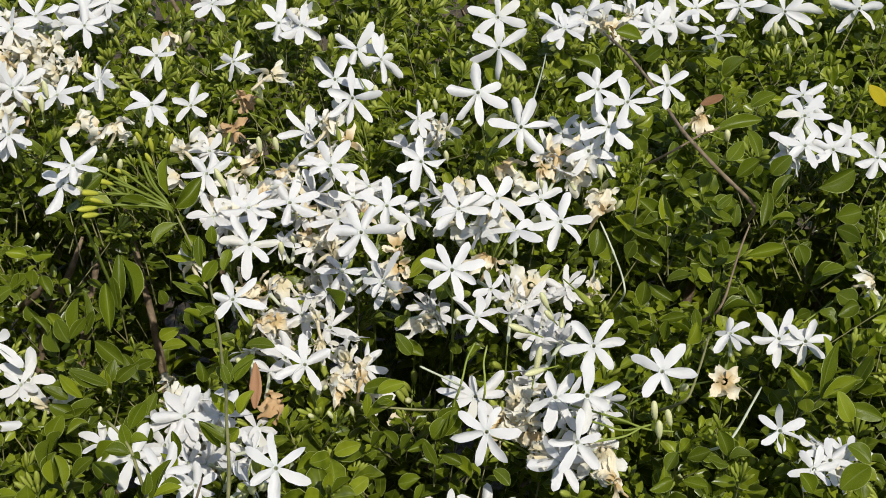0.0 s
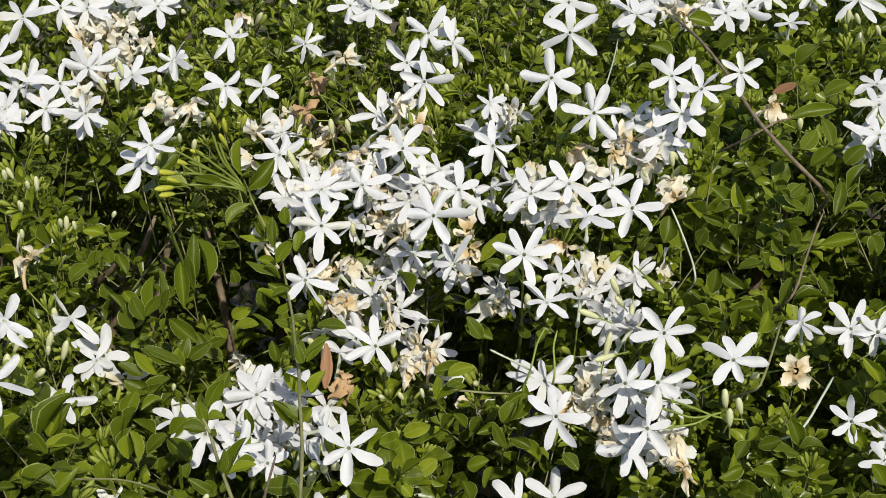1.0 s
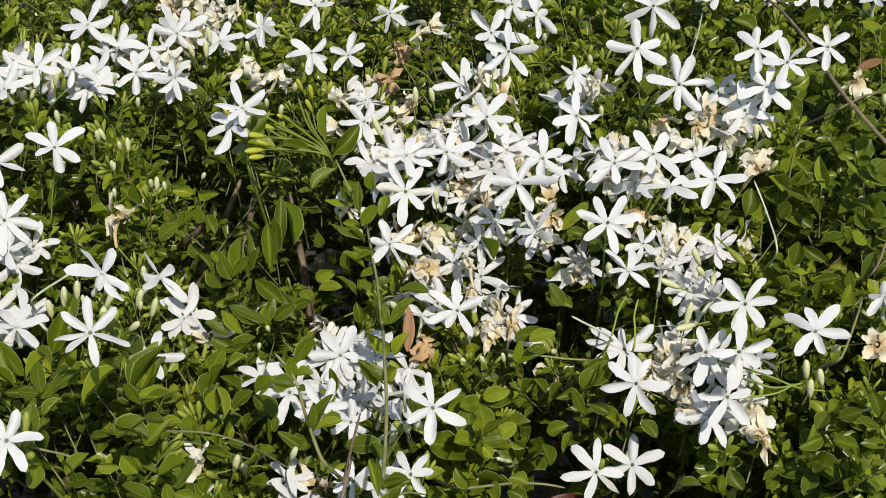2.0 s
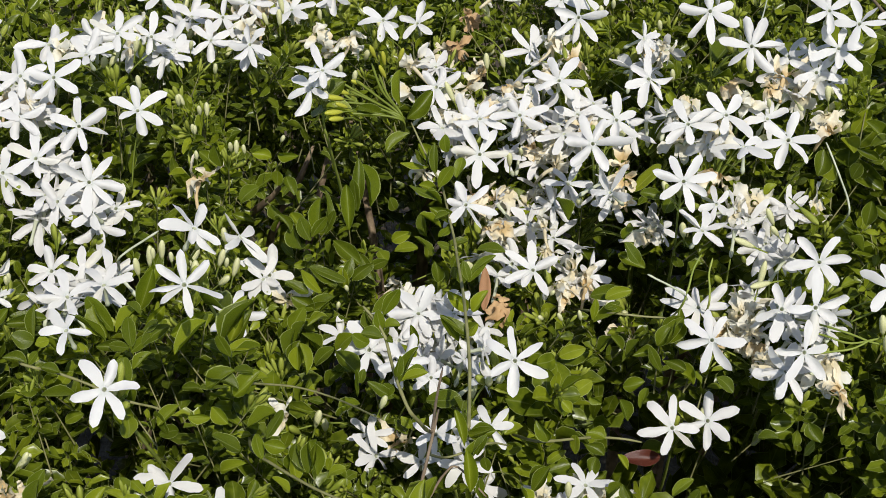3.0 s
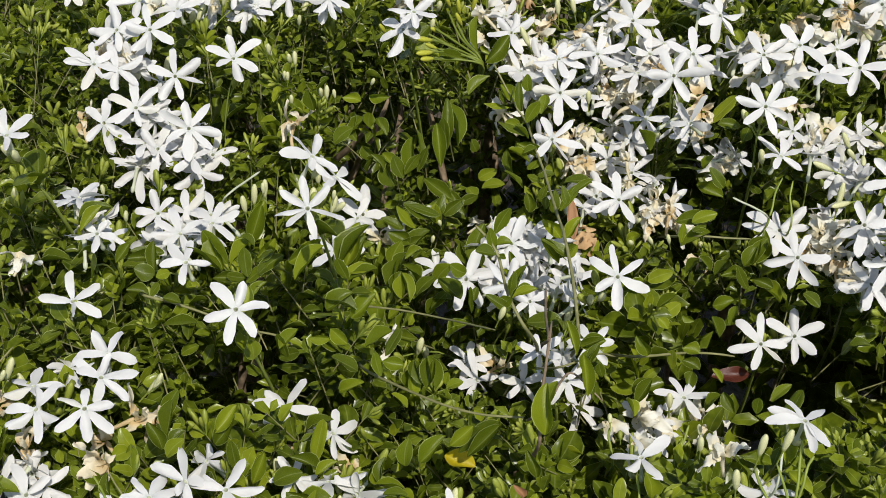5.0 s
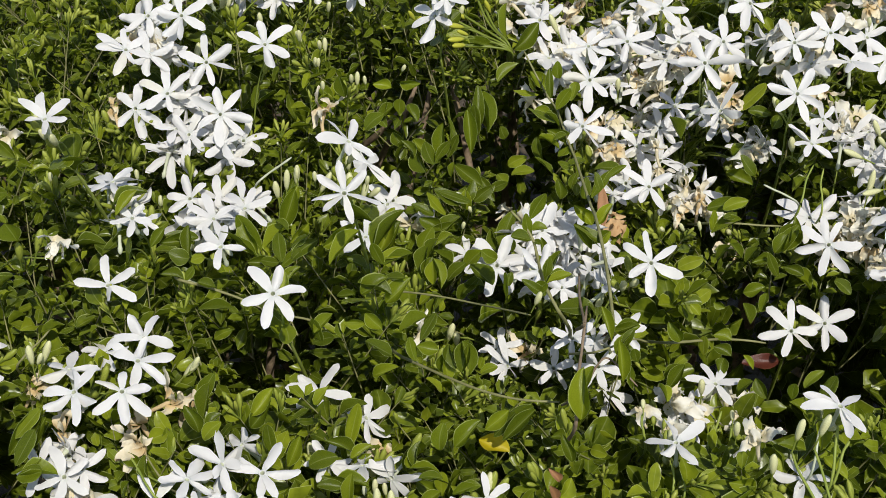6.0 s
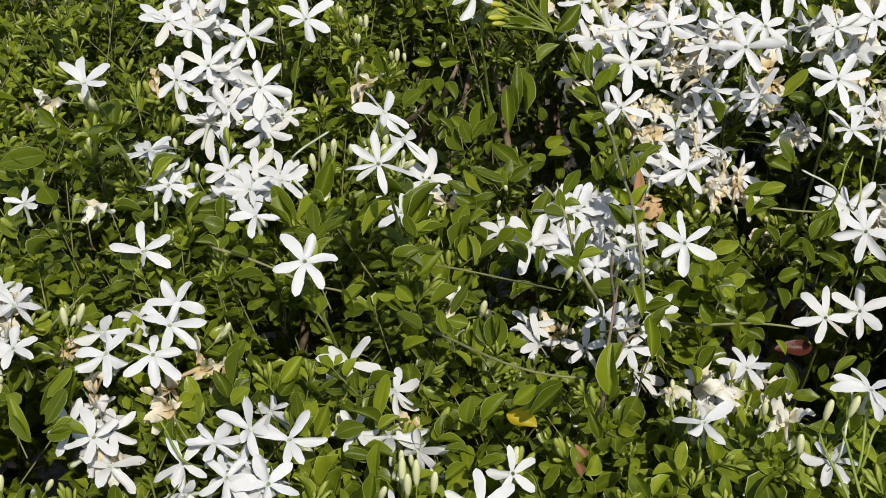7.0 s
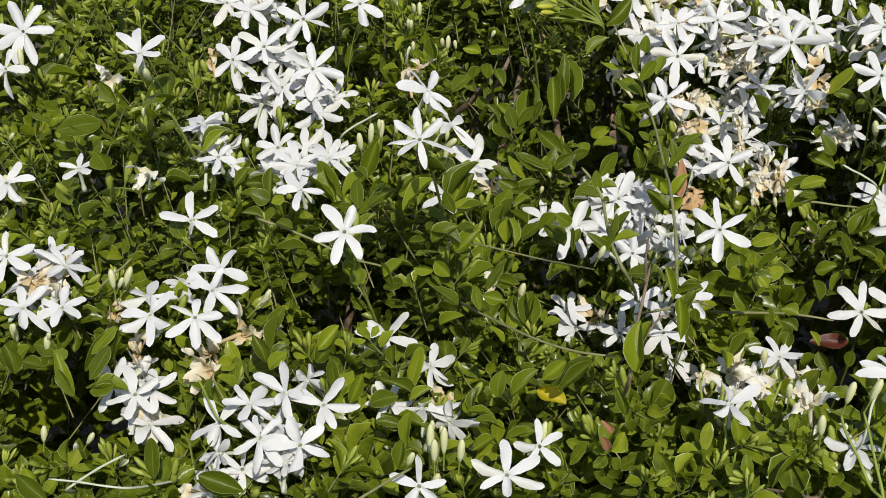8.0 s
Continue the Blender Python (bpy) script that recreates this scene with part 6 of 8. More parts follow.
# woody limbs from the ground up into the canopy
verts_, faces_ = [], []
for i_ in range(90):
    x_, y_ = rng.uniform(-0.9, 1.0), rng.uniform(-0.5, 0.85)
    if any((x_ - h[0]) ** 2 + (y_ - h[1]) ** 2 < (1.3 * h[2]) ** 2 for h in HOLLOWS):
        continue
    top_ = float(canopy(np.array([x_]), np.array([y_]))[0]) - 0.06
    bx, by = 0.05 + (x_ - 0.05) * 0.75, 0.15 + (y_ - 0.15) * 0.35
    line_ = smooth_line([(bx, by, -0.02), (bx + (x_ - bx) * 0.3 + rng.normal(0, 0.02), by + (y_ - by) * 0.3 + rng.normal(0, 0.02), top_ * 0.4), (x_ + rng.normal(0, 0.02), y_ + rng.normal(0, 0.02), top_ * 0.8), (x_ + rng.normal(0, 0.03), y_ + rng.normal(0, 0.03), top_)], 5)
    add_tube(verts_, faces_, line_, rng.uniform(0.007, 0.012), 0.0022, 6, 0.12)
ob = part("branch_mass", mesh_of("branch_mass", verts_, faces_, WOOD), hedge, "woody grey-brown branches", "stuff")
ob.matrix_local = BACK

# stalks of the sprays, down to the branches
for sp, ends in SPRAYS:
    verts_, faces_ = [], []
    o = sp.location
    add_tube(verts_, faces_, smooth_line([(0.012, 0.075, -0.15), (0.006, 0.034, -0.07), (0, 0, 0)], 5), 0.0014, 0.0010, 6, 0.1)
    part("stem", mesh_of("stem", verts_, faces_, GREEN_STEM), sp)
    for e in ends:
        q = e - o
        verts_, faces_ = [], []
        add_tube(verts_, faces_, smooth_line([(0, 0, -0.004), (q.x * 0.45, q.y * 0.3, q.z * 0.55), tuple(q)], 4), 0.0007, 0.0006, 5)
        part("stalk", mesh_of("stalk", verts_, faces_, GREEN_STEM), sp)
    g = np.random.default_rng(int((o.x + 3) * 5557) + int((o.y + 3) * 3331))
    for k in range(4):
        a, h = g.uniform(0, 2 * math.pi), g.uniform(-0.012, 0.02)
        shape, m = LEAVES[int(g.integers(4))], pose(0, 0, h, 0, 0, math.degrees(a)) @ pose(0.001, 0, 0, g.uniform(-25, 25), g.uniform(-55, 5), 0) @ Matrix.Scale(g.uniform(0.016, 0.026), 4)
        if clear(np.array([o + m @ Vector((0.6, 0, 0)), o + m @ Vector((1, 0, 0))])).all():
            part("leaf", shape, sp).matrix_local = m
    for k in range(7):
        e = (ends[int(g.integers(len(ends)))] - o) * g.uniform(0.55, 0.8)
        m = Matrix.Translation(e) @ pose(0, 0, 0, g.uniform(-35, 45), g.uniform(-35, 35), 0) @ Matrix.Diagonal((0.018, 0.018, g.uniform(0.018, 0.028), 1))
        if clear(np.array([o + m @ Vector((0, 0, 0.9))])).all():
            part("bud", BUDS["pale" if k < 2 else "green"], sp).matrix_local = m


def leaf_at(a, b, width, material):
    """A single leaf from its stalk's end to its tip, turned to the light; width in millimetres."""
    a, b = Vector(a), Vector(b)
    x = (b - a).normalized()
    g = np.random.default_rng(int(abs(a.x) * 91000) + int(abs(b.y) * 57000) + int(b.z * 13000))
    up = Vector((-0.12, -0.38, 0.90)) + Vector(g.normal(0, 0.36 if material is LEAF else 0.12, 3))
    y = up.cross(x).normalized()
    z = x.cross(y)
    j = int(g.integers(4))
    half = LEAF_HALF[j]
    v, f, bl = leaf_template(j, True, 1.3)
    me = LEAVES[j] if material is LEAF else mesh_of("leaf", v, f, material, [(*q, 0.0) for q in bl])
    ob = part("leaf", me, hedge, "" if material is LEAF else {"yellow_leaf": "yellowed leaf", "red_brown_leaf": "glossy red-brown leaf"}.get(material.name, "dry brown leaf"))
    n = (b - a).length
    m = Matrix((x * n, y * (width / 1000 / 2 / half), z * n)).transposed().to_4x4()
    ob.matrix_local = BACK @ Matrix.Translation(a) @ m


def bud_at(a, b, kind):
    """A single bud on its stalk."""
    a, b = Vector(a), Vector(b)
    n = (b - a).length
    a = a - (b - a) * (0.05 if kind == "pale" else 0.30)
    ob = part("bud", BUDS[kind], hedge, {"pale": "pale cream-green bud", "yellow": "yellow-green bud"}.get(kind, ""))
    turn = (b - a).to_track_quat("Z", "Y").to_matrix().to_4x4()
    wide = min(0.0165, max(0.011, n * 0.80))
    ob.matrix_local = BACK @ Matrix.Translation(a) @ turn @ Matrix.Diagonal((wide, wide, (b - a).length, 1))


def stem(label, material, r0, r1, *points):
    """A twig or stalk through given points; radii in millimetres. Its foot is led down into the hedge."""
    points = [Vector(p) for p in points]
    back = (points[0] - points[1]).normalized()
    foot = [points[0] + Vector((0, 0.014, -0.022))] if "bud stalk" in label else [points[0] + back * 0.026 + Vector((0, 0.045, -0.038)), points[0] + back * 0.013 + Vector((0, 0.008, -0.007))]
    verts, faces = [], []
    add_tube(verts, faces, smooth_line(foot + points, 5), 0.78 * r0 / 1000, 0.7 * r1 / 1000, 7, 0.14)
    ob = part("twig", mesh_of("twig", verts, faces, material), hedge, label)
    ob.matrix_local = BACK


# leaves, buds and twigs that stand out
leaf_at((-0.346, -0.246, 0.935), (-0.324, -0.251, 0.946), 12.7, LEAF)
leaf_at((-0.401, -0.234, 0.937), (-0.392, -0.234, 0.956), 11.4, LEAF)
leaf_at((-0.369, -0.229, 0.948), (-0.355, -0.241, 0.951), 8.3, LEAF)
leaf_at((-0.371, -0.132, 0.974), (-0.364, -0.133, 0.994), 8.9, LEAF)
leaf_at((-0.395, -0.103, 0.973), (-0.383, -0.107, 0.986), 8.3, LEAF)
leaf_at((-0.332, -0.080, 0.971), (-0.315, -0.086, 0.982), 9.3, LEAF)
leaf_at((-0.327, -0.219, 0.959), (-0.332, -0.239, 0.951), 7.5, LEAF)
bud_at((-0.362, -0.287, 0.921), (-0.360, -0.283, 0.938), "pale")
bud_at((-0.342, -0.277, 0.913), (-0.334, -0.276, 0.927), "pale")
bud_at((-0.395, -0.223, 0.950), (-0.393, -0.223, 0.963), "pale")
bud_at((-0.374, -0.223, 0.948), (-0.371, -0.225, 0.959), "pale")
bud_at((-0.296, -0.036, 0.987), (-0.296, -0.036, 1.000), "pale")
bud_at((-0.279, -0.060, 0.983), (-0.277, -0.060, 0.996), "pale")
bud_at((-0.342, -0.076, 1.016), (-0.340, -0.077, 1.028), "pale")
bud_at((-0.437, 0.033, 0.993), (-0.431, 0.031, 1.002), "pale")
bud_at((-0.450, -0.053, 0.978), (-0.443, -0.054, 0.988), "pale")
bud_at((-0.318, -0.294, 0.916), (-0.308, -0.295, 0.926), "pale")
bud_at((-0.249, -0.192, 0.958), (-0.240, -0.192, 0.970), "pale")
bud_at((-0.342, -0.180, 0.954), (-0.336, -0.179, 0.967), "pale")
leaf_at((0.389, 0.163, 1.028), (0.394, 0.142, 1.022), 10.2, LEAF)
leaf_at((0.380, 0.145, 1.030), (0.364, 0.126, 1.023), 11.9, LEAF)
leaf_at((0.368, 0.112, 1.021), (0.380, 0.109, 1.037), 11.6, LEAF)
leaf_at((0.350, 0.140, 1.025), (0.355, 0.120, 1.022), 11.8, LEAF)
leaf_at((0.410, 0.220, 1.014), (0.424, 0.216, 1.029), 11.7, LEAF)
leaf_at((0.404, 0.277, 1.009), (0.414, 0.273, 1.027), 15.2, LEAF)
leaf_at((0.333, 0.265, 1.031), (0.345, 0.257, 1.046), 12.9, LEAF)
leaf_at((0.400, 0.128, 1.012), (0.410, 0.126, 1.028), 12.8, LEAF)
leaf_at((0.330, 0.148, 1.029), (0.323, 0.130, 1.024), 7.3, LEAF)
leaf_at((0.388, 0.100, 1.016), (0.381, 0.077, 1.006), 8.9, LEAF)
leaf_at((0.354, 0.086, 1.001), (0.358, 0.083, 1.015), 10.6, LEAF)
leaf_at((0.371, 0.193, 1.011), (0.371, 0.192, 1.030), 9.5, LEAF)
leaf_at((-0.309, -0.075, 0.969), (-0.292, -0.077, 0.987), 12.0, LEAF)
leaf_at((-0.298, -0.095, 0.968), (-0.289, -0.094, 0.989), 12.6, LEAF)
leaf_at((-0.255, -0.083, 0.973), (-0.271, -0.092, 0.984), 8.7, LEAF)
leaf_at((-0.201, -0.051, 0.958), (-0.191, -0.044, 0.986), 12.4, LEAF)
leaf_at((-0.176, -0.145, 0.941), (-0.160, -0.151, 0.951), 9.2, LEAF)
leaf_at((-0.239, -0.200, 0.945), (-0.233, -0.198, 0.964), 10.2, LEAF)
leaf_at((-0.170, -0.148, 0.943), (-0.173, -0.146, 0.965), 8.4, LEAF)
leaf_at((-0.159, -0.172, 0.904), (-0.147, -0.176, 0.919), 9.3, LEAF)
leaf_at((0.096, -0.008, 0.938), (0.119, -0.017, 0.950), 11.3, LEAF)
leaf_at((0.097, -0.027, 0.931), (0.114, -0.032, 0.948), 10.3, LEAF)
leaf_at((0.100, -0.041, 0.918), (0.106, -0.044, 0.933), 8.5, LEAF)
leaf_at((0.072, -0.089, 0.928), (0.082, -0.093, 0.943), 7.3, LEAF)
leaf_at((0.099, -0.147, 0.888), (0.106, -0.148, 0.904), 9.6, LEAF)
leaf_at((0.043, -0.162, 0.915), (0.049, -0.174, 0.917), 8.5, LEAF)
leaf_at((0.191, -0.119, 0.910), (0.198, -0.123, 0.925), 8.9, LEAF)
leaf_at((-0.121, -0.150, 0.953), (-0.105, -0.153, 0.970), 11.8, LEAF)
leaf_at((-0.138, -0.160, 0.926), (-0.126, -0.165, 0.938), 8.0, LEAF)
leaf_at((-0.163, -0.137, 0.958), (-0.174, -0.152, 0.957), 8.7, LEAF)
leaf_at((-0.097, -0.242, 0.908), (-0.109, -0.255, 0.910), 8.2, LEAF)
leaf_at((-0.074, -0.065, 0.937), (-0.059, -0.081, 0.934), 13.7, LEAF)
leaf_at((-0.082, -0.059, 0.901), (-0.074, -0.061, 0.916), 9.7, LEAF)
leaf_at((-0.068, -0.122, 0.935), (-0.061, -0.125, 0.952), 11.4, LEAF)
leaf_at((-0.161, -0.226, 0.900), (-0.143, -0.232, 0.909), 10.0, LEAF)
leaf_at((-0.124, 0.055, 0.942), (-0.120, 0.052, 0.957), 9.3, LEAF)
leaf_at((-0.111, 0.055, 0.950), (-0.105, 0.033, 0.945), 13.9, LEAF)
leaf_at((-0.082, 0.048, 0.940), (-0.063, 0.031, 0.934), 12.1, LEAF)
leaf_at((-0.057, 0.073, 0.951), (-0.060, 0.081, 0.983), 12.2, LEAF)
leaf_at((-0.102, -0.000, 0.913), (-0.086, -0.006, 0.925), 9.1, LEAF)
leaf_at((-0.147, 0.057, 0.966), (-0.136, 0.056, 0.981), 12.0, LEAF)
leaf_at((-0.088, -0.042, 0.913), (-0.092, -0.041, 0.932), 8.8, LEAF)
leaf_at((-0.076, -0.033, 0.906), (-0.068, -0.035, 0.925), 13.4, LEAF)
leaf_at((-0.041, 0.067, 0.925), (-0.029, 0.063, 0.935), 9.5, LEAF)
leaf_at((-0.162, 0.082, 0.979), (-0.166, 0.080, 0.997), 10.3, LEAF)
bud_at((-0.196, 0.154, 0.978), (-0.202, 0.155, 0.993), "pale")
bud_at((-0.179, 0.137, 0.978), (-0.179, 0.141, 0.995), "pale")
bud_at((-0.182, 0.098, 0.991), (-0.181, 0.098, 1.003), "pale")
bud_at((-0.177, 0.071, 0.988), (-0.177, 0.071, 1.000), "pale")
bud_at((-0.154, 0.098, 0.972), (-0.153, 0.101, 0.989), "pale")
bud_at((-0.147, 0.098, 0.975), (-0.148, 0.098, 0.987), "pale")
bud_at((-0.121, 0.090, 0.992), (-0.117, 0.088, 1.002), "pale")
bud_at((-0.176, -0.051, 0.994), (-0.176, -0.051, 1.007), "pale")
bud_at((-0.188, -0.048, 0.994), (-0.188, -0.047, 1.007), "pale")
bud_at((-0.143, -0.050, 0.990), (-0.141, -0.050, 1.002), "pale")
bud_at((-0.070, 0.016, 0.917), (-0.072, 0.014, 0.927), "pale")
bud_at((-0.078, 0.002, 0.912), (-0.076, 0.001, 0.923), "pale")
bud_at((-0.137, -0.237, 0.895), (-0.136, -0.234, 0.911), "pale")
bud_at((-0.130, -0.231, 0.887), (-0.131, -0.229, 0.902), "pale")
bud_at((-0.133, -0.247, 0.893), (-0.134, -0.247, 0.906), "pale")
bud_at((-0.118, -0.243, 0.890), (-0.118, -0.242, 0.904), "pale")
bud_at((-0.275, -0.073, 0.993), (-0.274, -0.074, 1.005), "pale")
bud_at((0.069, 0.004, 0.926), (0.072, 0.001, 0.935), "pale")
bud_at((0.076, -0.040, 0.940), (0.071, -0.041, 0.951), "pale")
bud_at((0.089, -0.031, 0.932), (0.086, -0.031, 0.945), "pale")
bud_at((0.106, -0.026, 0.935), (0.105, -0.026, 0.948), "pale")
bud_at((0.064, -0.031, 0.935), (0.059, -0.035, 0.943), "pale")
bud_at((-0.246, -0.193, 0.961), (-0.239, -0.192, 0.974), "pale")
leaf_at((-0.084, 0.041, 0.957), (-0.083, 0.050, 0.981), 8.6, LEAF)
leaf_at((-0.017, -0.248, 0.973), (-0.018, -0.238, 0.999), 12.9, LEAF)
leaf_at((-0.349, -0.235, 0.938), (-0.328, -0.224, 0.964), 11.7, LEAF)
leaf_at((-0.231, -0.332, 0.946), (-0.254, -0.334, 0.959), 11.8, LEAF)
leaf_at((-0.153, -0.206, 0.908), (-0.144, -0.194, 0.937), 9.9, LEAF)
leaf_at((-0.119, -0.214, 0.896), (-0.114, -0.210, 0.912), 9.2, LEAF)
leaf_at((-0.212, -0.079, 0.965), (-0.227, -0.072, 0.989), 12.2, LEAF)
leaf_at((-0.252, -0.080, 0.976), (-0.271, -0.085, 0.984), 8.4, LEAF)
leaf_at((-0.210, -0.080, 0.965), (-0.197, -0.075, 0.982), 11.4, LEAF)
leaf_at((-0.190, -0.098, 0.971), (-0.175, -0.095, 0.985), 9.7, LEAF)
leaf_at((-0.202, -0.007, 0.944), (-0.194, -0.000, 0.965), 10.6, LEAF)
leaf_at((-0.132, -0.118, 0.993), (-0.124, -0.108, 1.017), 11.6, LEAF)
leaf_at((-0.133, -0.127, 0.993), (-0.115, -0.128, 1.002), 7.9, LEAF)
leaf_at((-0.163, -0.132, 0.994), (-0.146, -0.124, 1.015), 11.4, LEAF)
leaf_at((-0.146, -0.139, 0.985), (-0.126, -0.146, 0.987), 11.4, LEAF)
leaf_at((-0.091, -0.176, 0.935), (-0.091, -0.169, 0.957), 10.0, LEAF)
leaf_at((-0.078, -0.183, 0.947), (-0.081, -0.177, 0.969), 9.8, LEAF)
leaf_at((-0.065, -0.223, 0.934), (-0.050, -0.220, 0.950), 10.2, LEAF)
leaf_at((0.009, -0.175, 0.972), (0.023, -0.176, 0.981), 9.0, LEAF)
leaf_at((0.010, -0.217, 0.972), (0.008, -0.209, 0.996), 8.0, LEAF)
leaf_at((0.017, -0.213, 0.962), (0.013, -0.211, 0.979), 6.7, LEAF)
leaf_at((-0.023, -0.060, 0.934), (-0.025, -0.056, 0.952), 6.2, LEAF)
leaf_at((-0.063, 0.059, 0.967), (-0.064, 0.070, 0.994), 9.2, LEAF)
leaf_at((0.011, -0.037, 0.948), (0.001, -0.037, 0.963), 9.4, LEAF)
leaf_at((0.015, -0.038, 0.949), (0.022, -0.036, 0.964), 8.6, LEAF)
leaf_at((-0.040, -0.176, 1.006), (-0.032, -0.178, 1.016), 8.1, LEAF)
leaf_at((-0.395, -0.238, 0.936), (-0.386, -0.233, 0.955), 13.8, LEAF)
leaf_at((-0.385, -0.220, 0.944), (-0.366, -0.227, 0.945), 11.9, LEAF)
leaf_at((-0.392, -0.102, 1.024), (-0.358, -0.103, 1.033), 14.6, LEAF)
leaf_at((-0.390, -0.093, 1.026), (-0.362, -0.103, 1.023), 12.5, LEAF)
leaf_at((-0.355, -0.122, 1.009), (-0.360, -0.123, 1.022), 15.2, LEAF)
leaf_at((-0.338, -0.253, 0.940), (-0.319, -0.255, 0.950), 12.2, LEAF)
leaf_at((-0.360, -0.249, 0.951), (-0.349, -0.264, 0.945), 9.4, LEAF)
leaf_at((-0.239, -0.207, 0.937), (-0.235, -0.200, 0.959), 10.5, LEAF)
leaf_at((-0.236, -0.228, 0.941), (-0.227, -0.227, 0.954), 9.6, LEAF)
leaf_at((-0.177, -0.217, 0.905), (-0.161, -0.218, 0.915), 12.0, LEAF)
leaf_at((-0.153, -0.237, 0.905), (-0.165, -0.238, 0.917), 10.4, LEAF)
leaf_at((-0.150, -0.250, 0.904), (-0.152, -0.245, 0.925), 9.6, LEAF)
leaf_at((-0.152, -0.281, 0.917), (-0.150, -0.276, 0.935), 8.6, LEAF)
leaf_at((0.358, 0.143, 1.041), (0.387, 0.139, 1.055), 10.5, LEAF)
leaf_at((0.349, 0.335, 1.012), (0.327, 0.335, 1.020), 14.2, LEAF)
leaf_at((0.394, -0.047, 0.971), (0.393, -0.038, 0.996), 13.1, LEAF)
leaf_at((0.406, -0.060, 0.970), (0.419, -0.055, 0.993), 12.3, LEAF)
leaf_at((0.385, -0.064, 0.975), (0.405, -0.067, 0.988), 8.6, LEAF)
leaf_at((0.370, -0.144, 0.969), (0.385, -0.143, 0.987), 15.3, LEAF)
leaf_at((0.310, -0.113, 0.969), (0.303, -0.109, 0.986), 10.2, LEAF)
leaf_at((0.308, -0.120, 0.969), (0.292, -0.123, 0.976), 8.8, LEAF)
leaf_at((0.309, -0.117, 0.971), (0.318, -0.121, 0.980), 8.8, LEAF)
leaf_at((0.366, 0.060, 0.990), (0.389, 0.054, 1.001), 10.2, LEAF)
leaf_at((0.340, 0.019, 0.974), (0.357, 0.016, 0.987), 9.2, LEAF)
leaf_at((0.334, 0.017, 0.969), (0.334, 0.023, 0.990), 7.6, LEAF)
leaf_at((0.437, 0.126, 1.001), (0.461, 0.124, 1.016), 17.4, LEAF)
leaf_at((0.337, 0.090, 1.011), (0.356, 0.074, 1.007), 10.3, LEAF)
leaf_at((0.408, 0.062, 0.979), (0.410, 0.064, 0.996), 12.7, LEAF)
leaf_at((0.314, 0.088, 0.996), (0.295, 0.096, 1.015), 11.1, LEAF)
leaf_at((-0.093, 0.040, 0.948), (-0.091, 0.050, 0.975), 10.5, LEAF)
leaf_at((0.145, -0.040, 0.925), (0.156, -0.035, 0.946), 8.8, LEAF)
leaf_at((0.392, 0.298, 1.015), (0.408, 0.281, 1.009), 11.1, LEAF)
leaf_at((0.398, -0.074, 0.969), (0.416, -0.086, 0.970), 11.4, LEAF)
leaf_at((0.373, -0.073, 0.965), (0.369, -0.073, 0.979), 10.7, LEAF)
leaf_at((0.308, 0.048, 0.978), (0.321, 0.045, 0.989), 10.1, LEAF)
leaf_at((0.349, 0.067, 0.992), (0.344, 0.066, 1.004), 11.8, LEAF)
leaf_at((0.295, 0.015, 0.972), (0.317, 0.003, 0.974), 9.8, LEAF)
leaf_at((0.420, 0.023, 0.984), (0.430, 0.012, 0.984), 15.4, LEAF)
leaf_at((0.404, 0.009, 0.980), (0.412, -0.001, 0.981), 11.4, LEAF)
leaf_at((0.434, 0.051, 0.982), (0.411, 0.044, 0.982), 11.8, LEAF)
leaf_at((0.441, 0.094, 0.997), (0.456, 0.089, 1.005), 16.2, LEAF)
leaf_at((-0.107, -0.016, 0.911), (-0.100, -0.014, 0.928), 12.4, LEAF)
leaf_at((-0.099, -0.045, 0.928), (-0.103, -0.061, 0.919), 12.0, LEAF)
leaf_at((0.303, 0.284, 1.009), (0.288, 0.287, 1.023), 13.6, LEAF)
leaf_at((-0.131, -0.116, 0.992), (-0.122, -0.113, 1.010), 12.6, LEAF)
leaf_at((-0.107, -0.049, 0.915), (-0.104, -0.043, 0.936), 13.2, LEAF)
leaf_at((-0.126, -0.156, 0.939), (-0.139, -0.155, 0.953), 12.6, LEAF)
leaf_at((-0.094, -0.170, 0.937), (-0.093, -0.167, 0.953), 11.1, LEAF)
leaf_at((-0.083, -0.181, 0.947), (-0.079, -0.175, 0.968), 11.6, LEAF)
leaf_at((-0.214, -0.088, 0.968), (-0.224, -0.082, 0.987), 13.1, LEAF)
leaf_at((-0.191, -0.090, 0.976), (-0.178, -0.094, 0.984), 9.4, LEAF)
leaf_at((-0.060, -0.220, 0.940), (-0.040, -0.219, 0.955), 9.9, LEAF)
leaf_at((-0.065, 0.053, 0.962), (-0.065, 0.061, 0.985), 10.6, LEAF)
leaf_at((-0.250, -0.123, 0.951), (-0.228, -0.128, 0.958), 8.6, LEAF)
leaf_at((0.132, 0.082, 0.961), (0.153, 0.086, 0.980), 12.1, LEAF)
leaf_at((0.144, -0.037, 0.931), (0.152, -0.037, 0.945), 11.2, LEAF)
leaf_at((0.266, 0.086, 0.975), (0.274, 0.083, 0.984), 16.0, LEAF)
leaf_at((0.269, 0.073, 0.965), (0.273, 0.071, 0.976), 11.2, LEAF)
leaf_at((0.083, 0.047, 0.961), (0.077, 0.052, 0.980), 11.7, LEAF)
leaf_at((0.123, 0.059, 0.922), (0.140, 0.047, 0.921), 11.3, LEAF)
leaf_at((-0.073, -0.211, 0.919), (-0.056, -0.219, 0.920), 12.5, YELLOW_LEAF)
leaf_at((0.143, -0.083, 0.860), (0.118, -0.089, 0.866), 12.0, RED_LEAF)
leaf_at((0.025, 0.027, 0.935), (0.025, 0.001, 0.915), 8.6, DRY_LEAF)
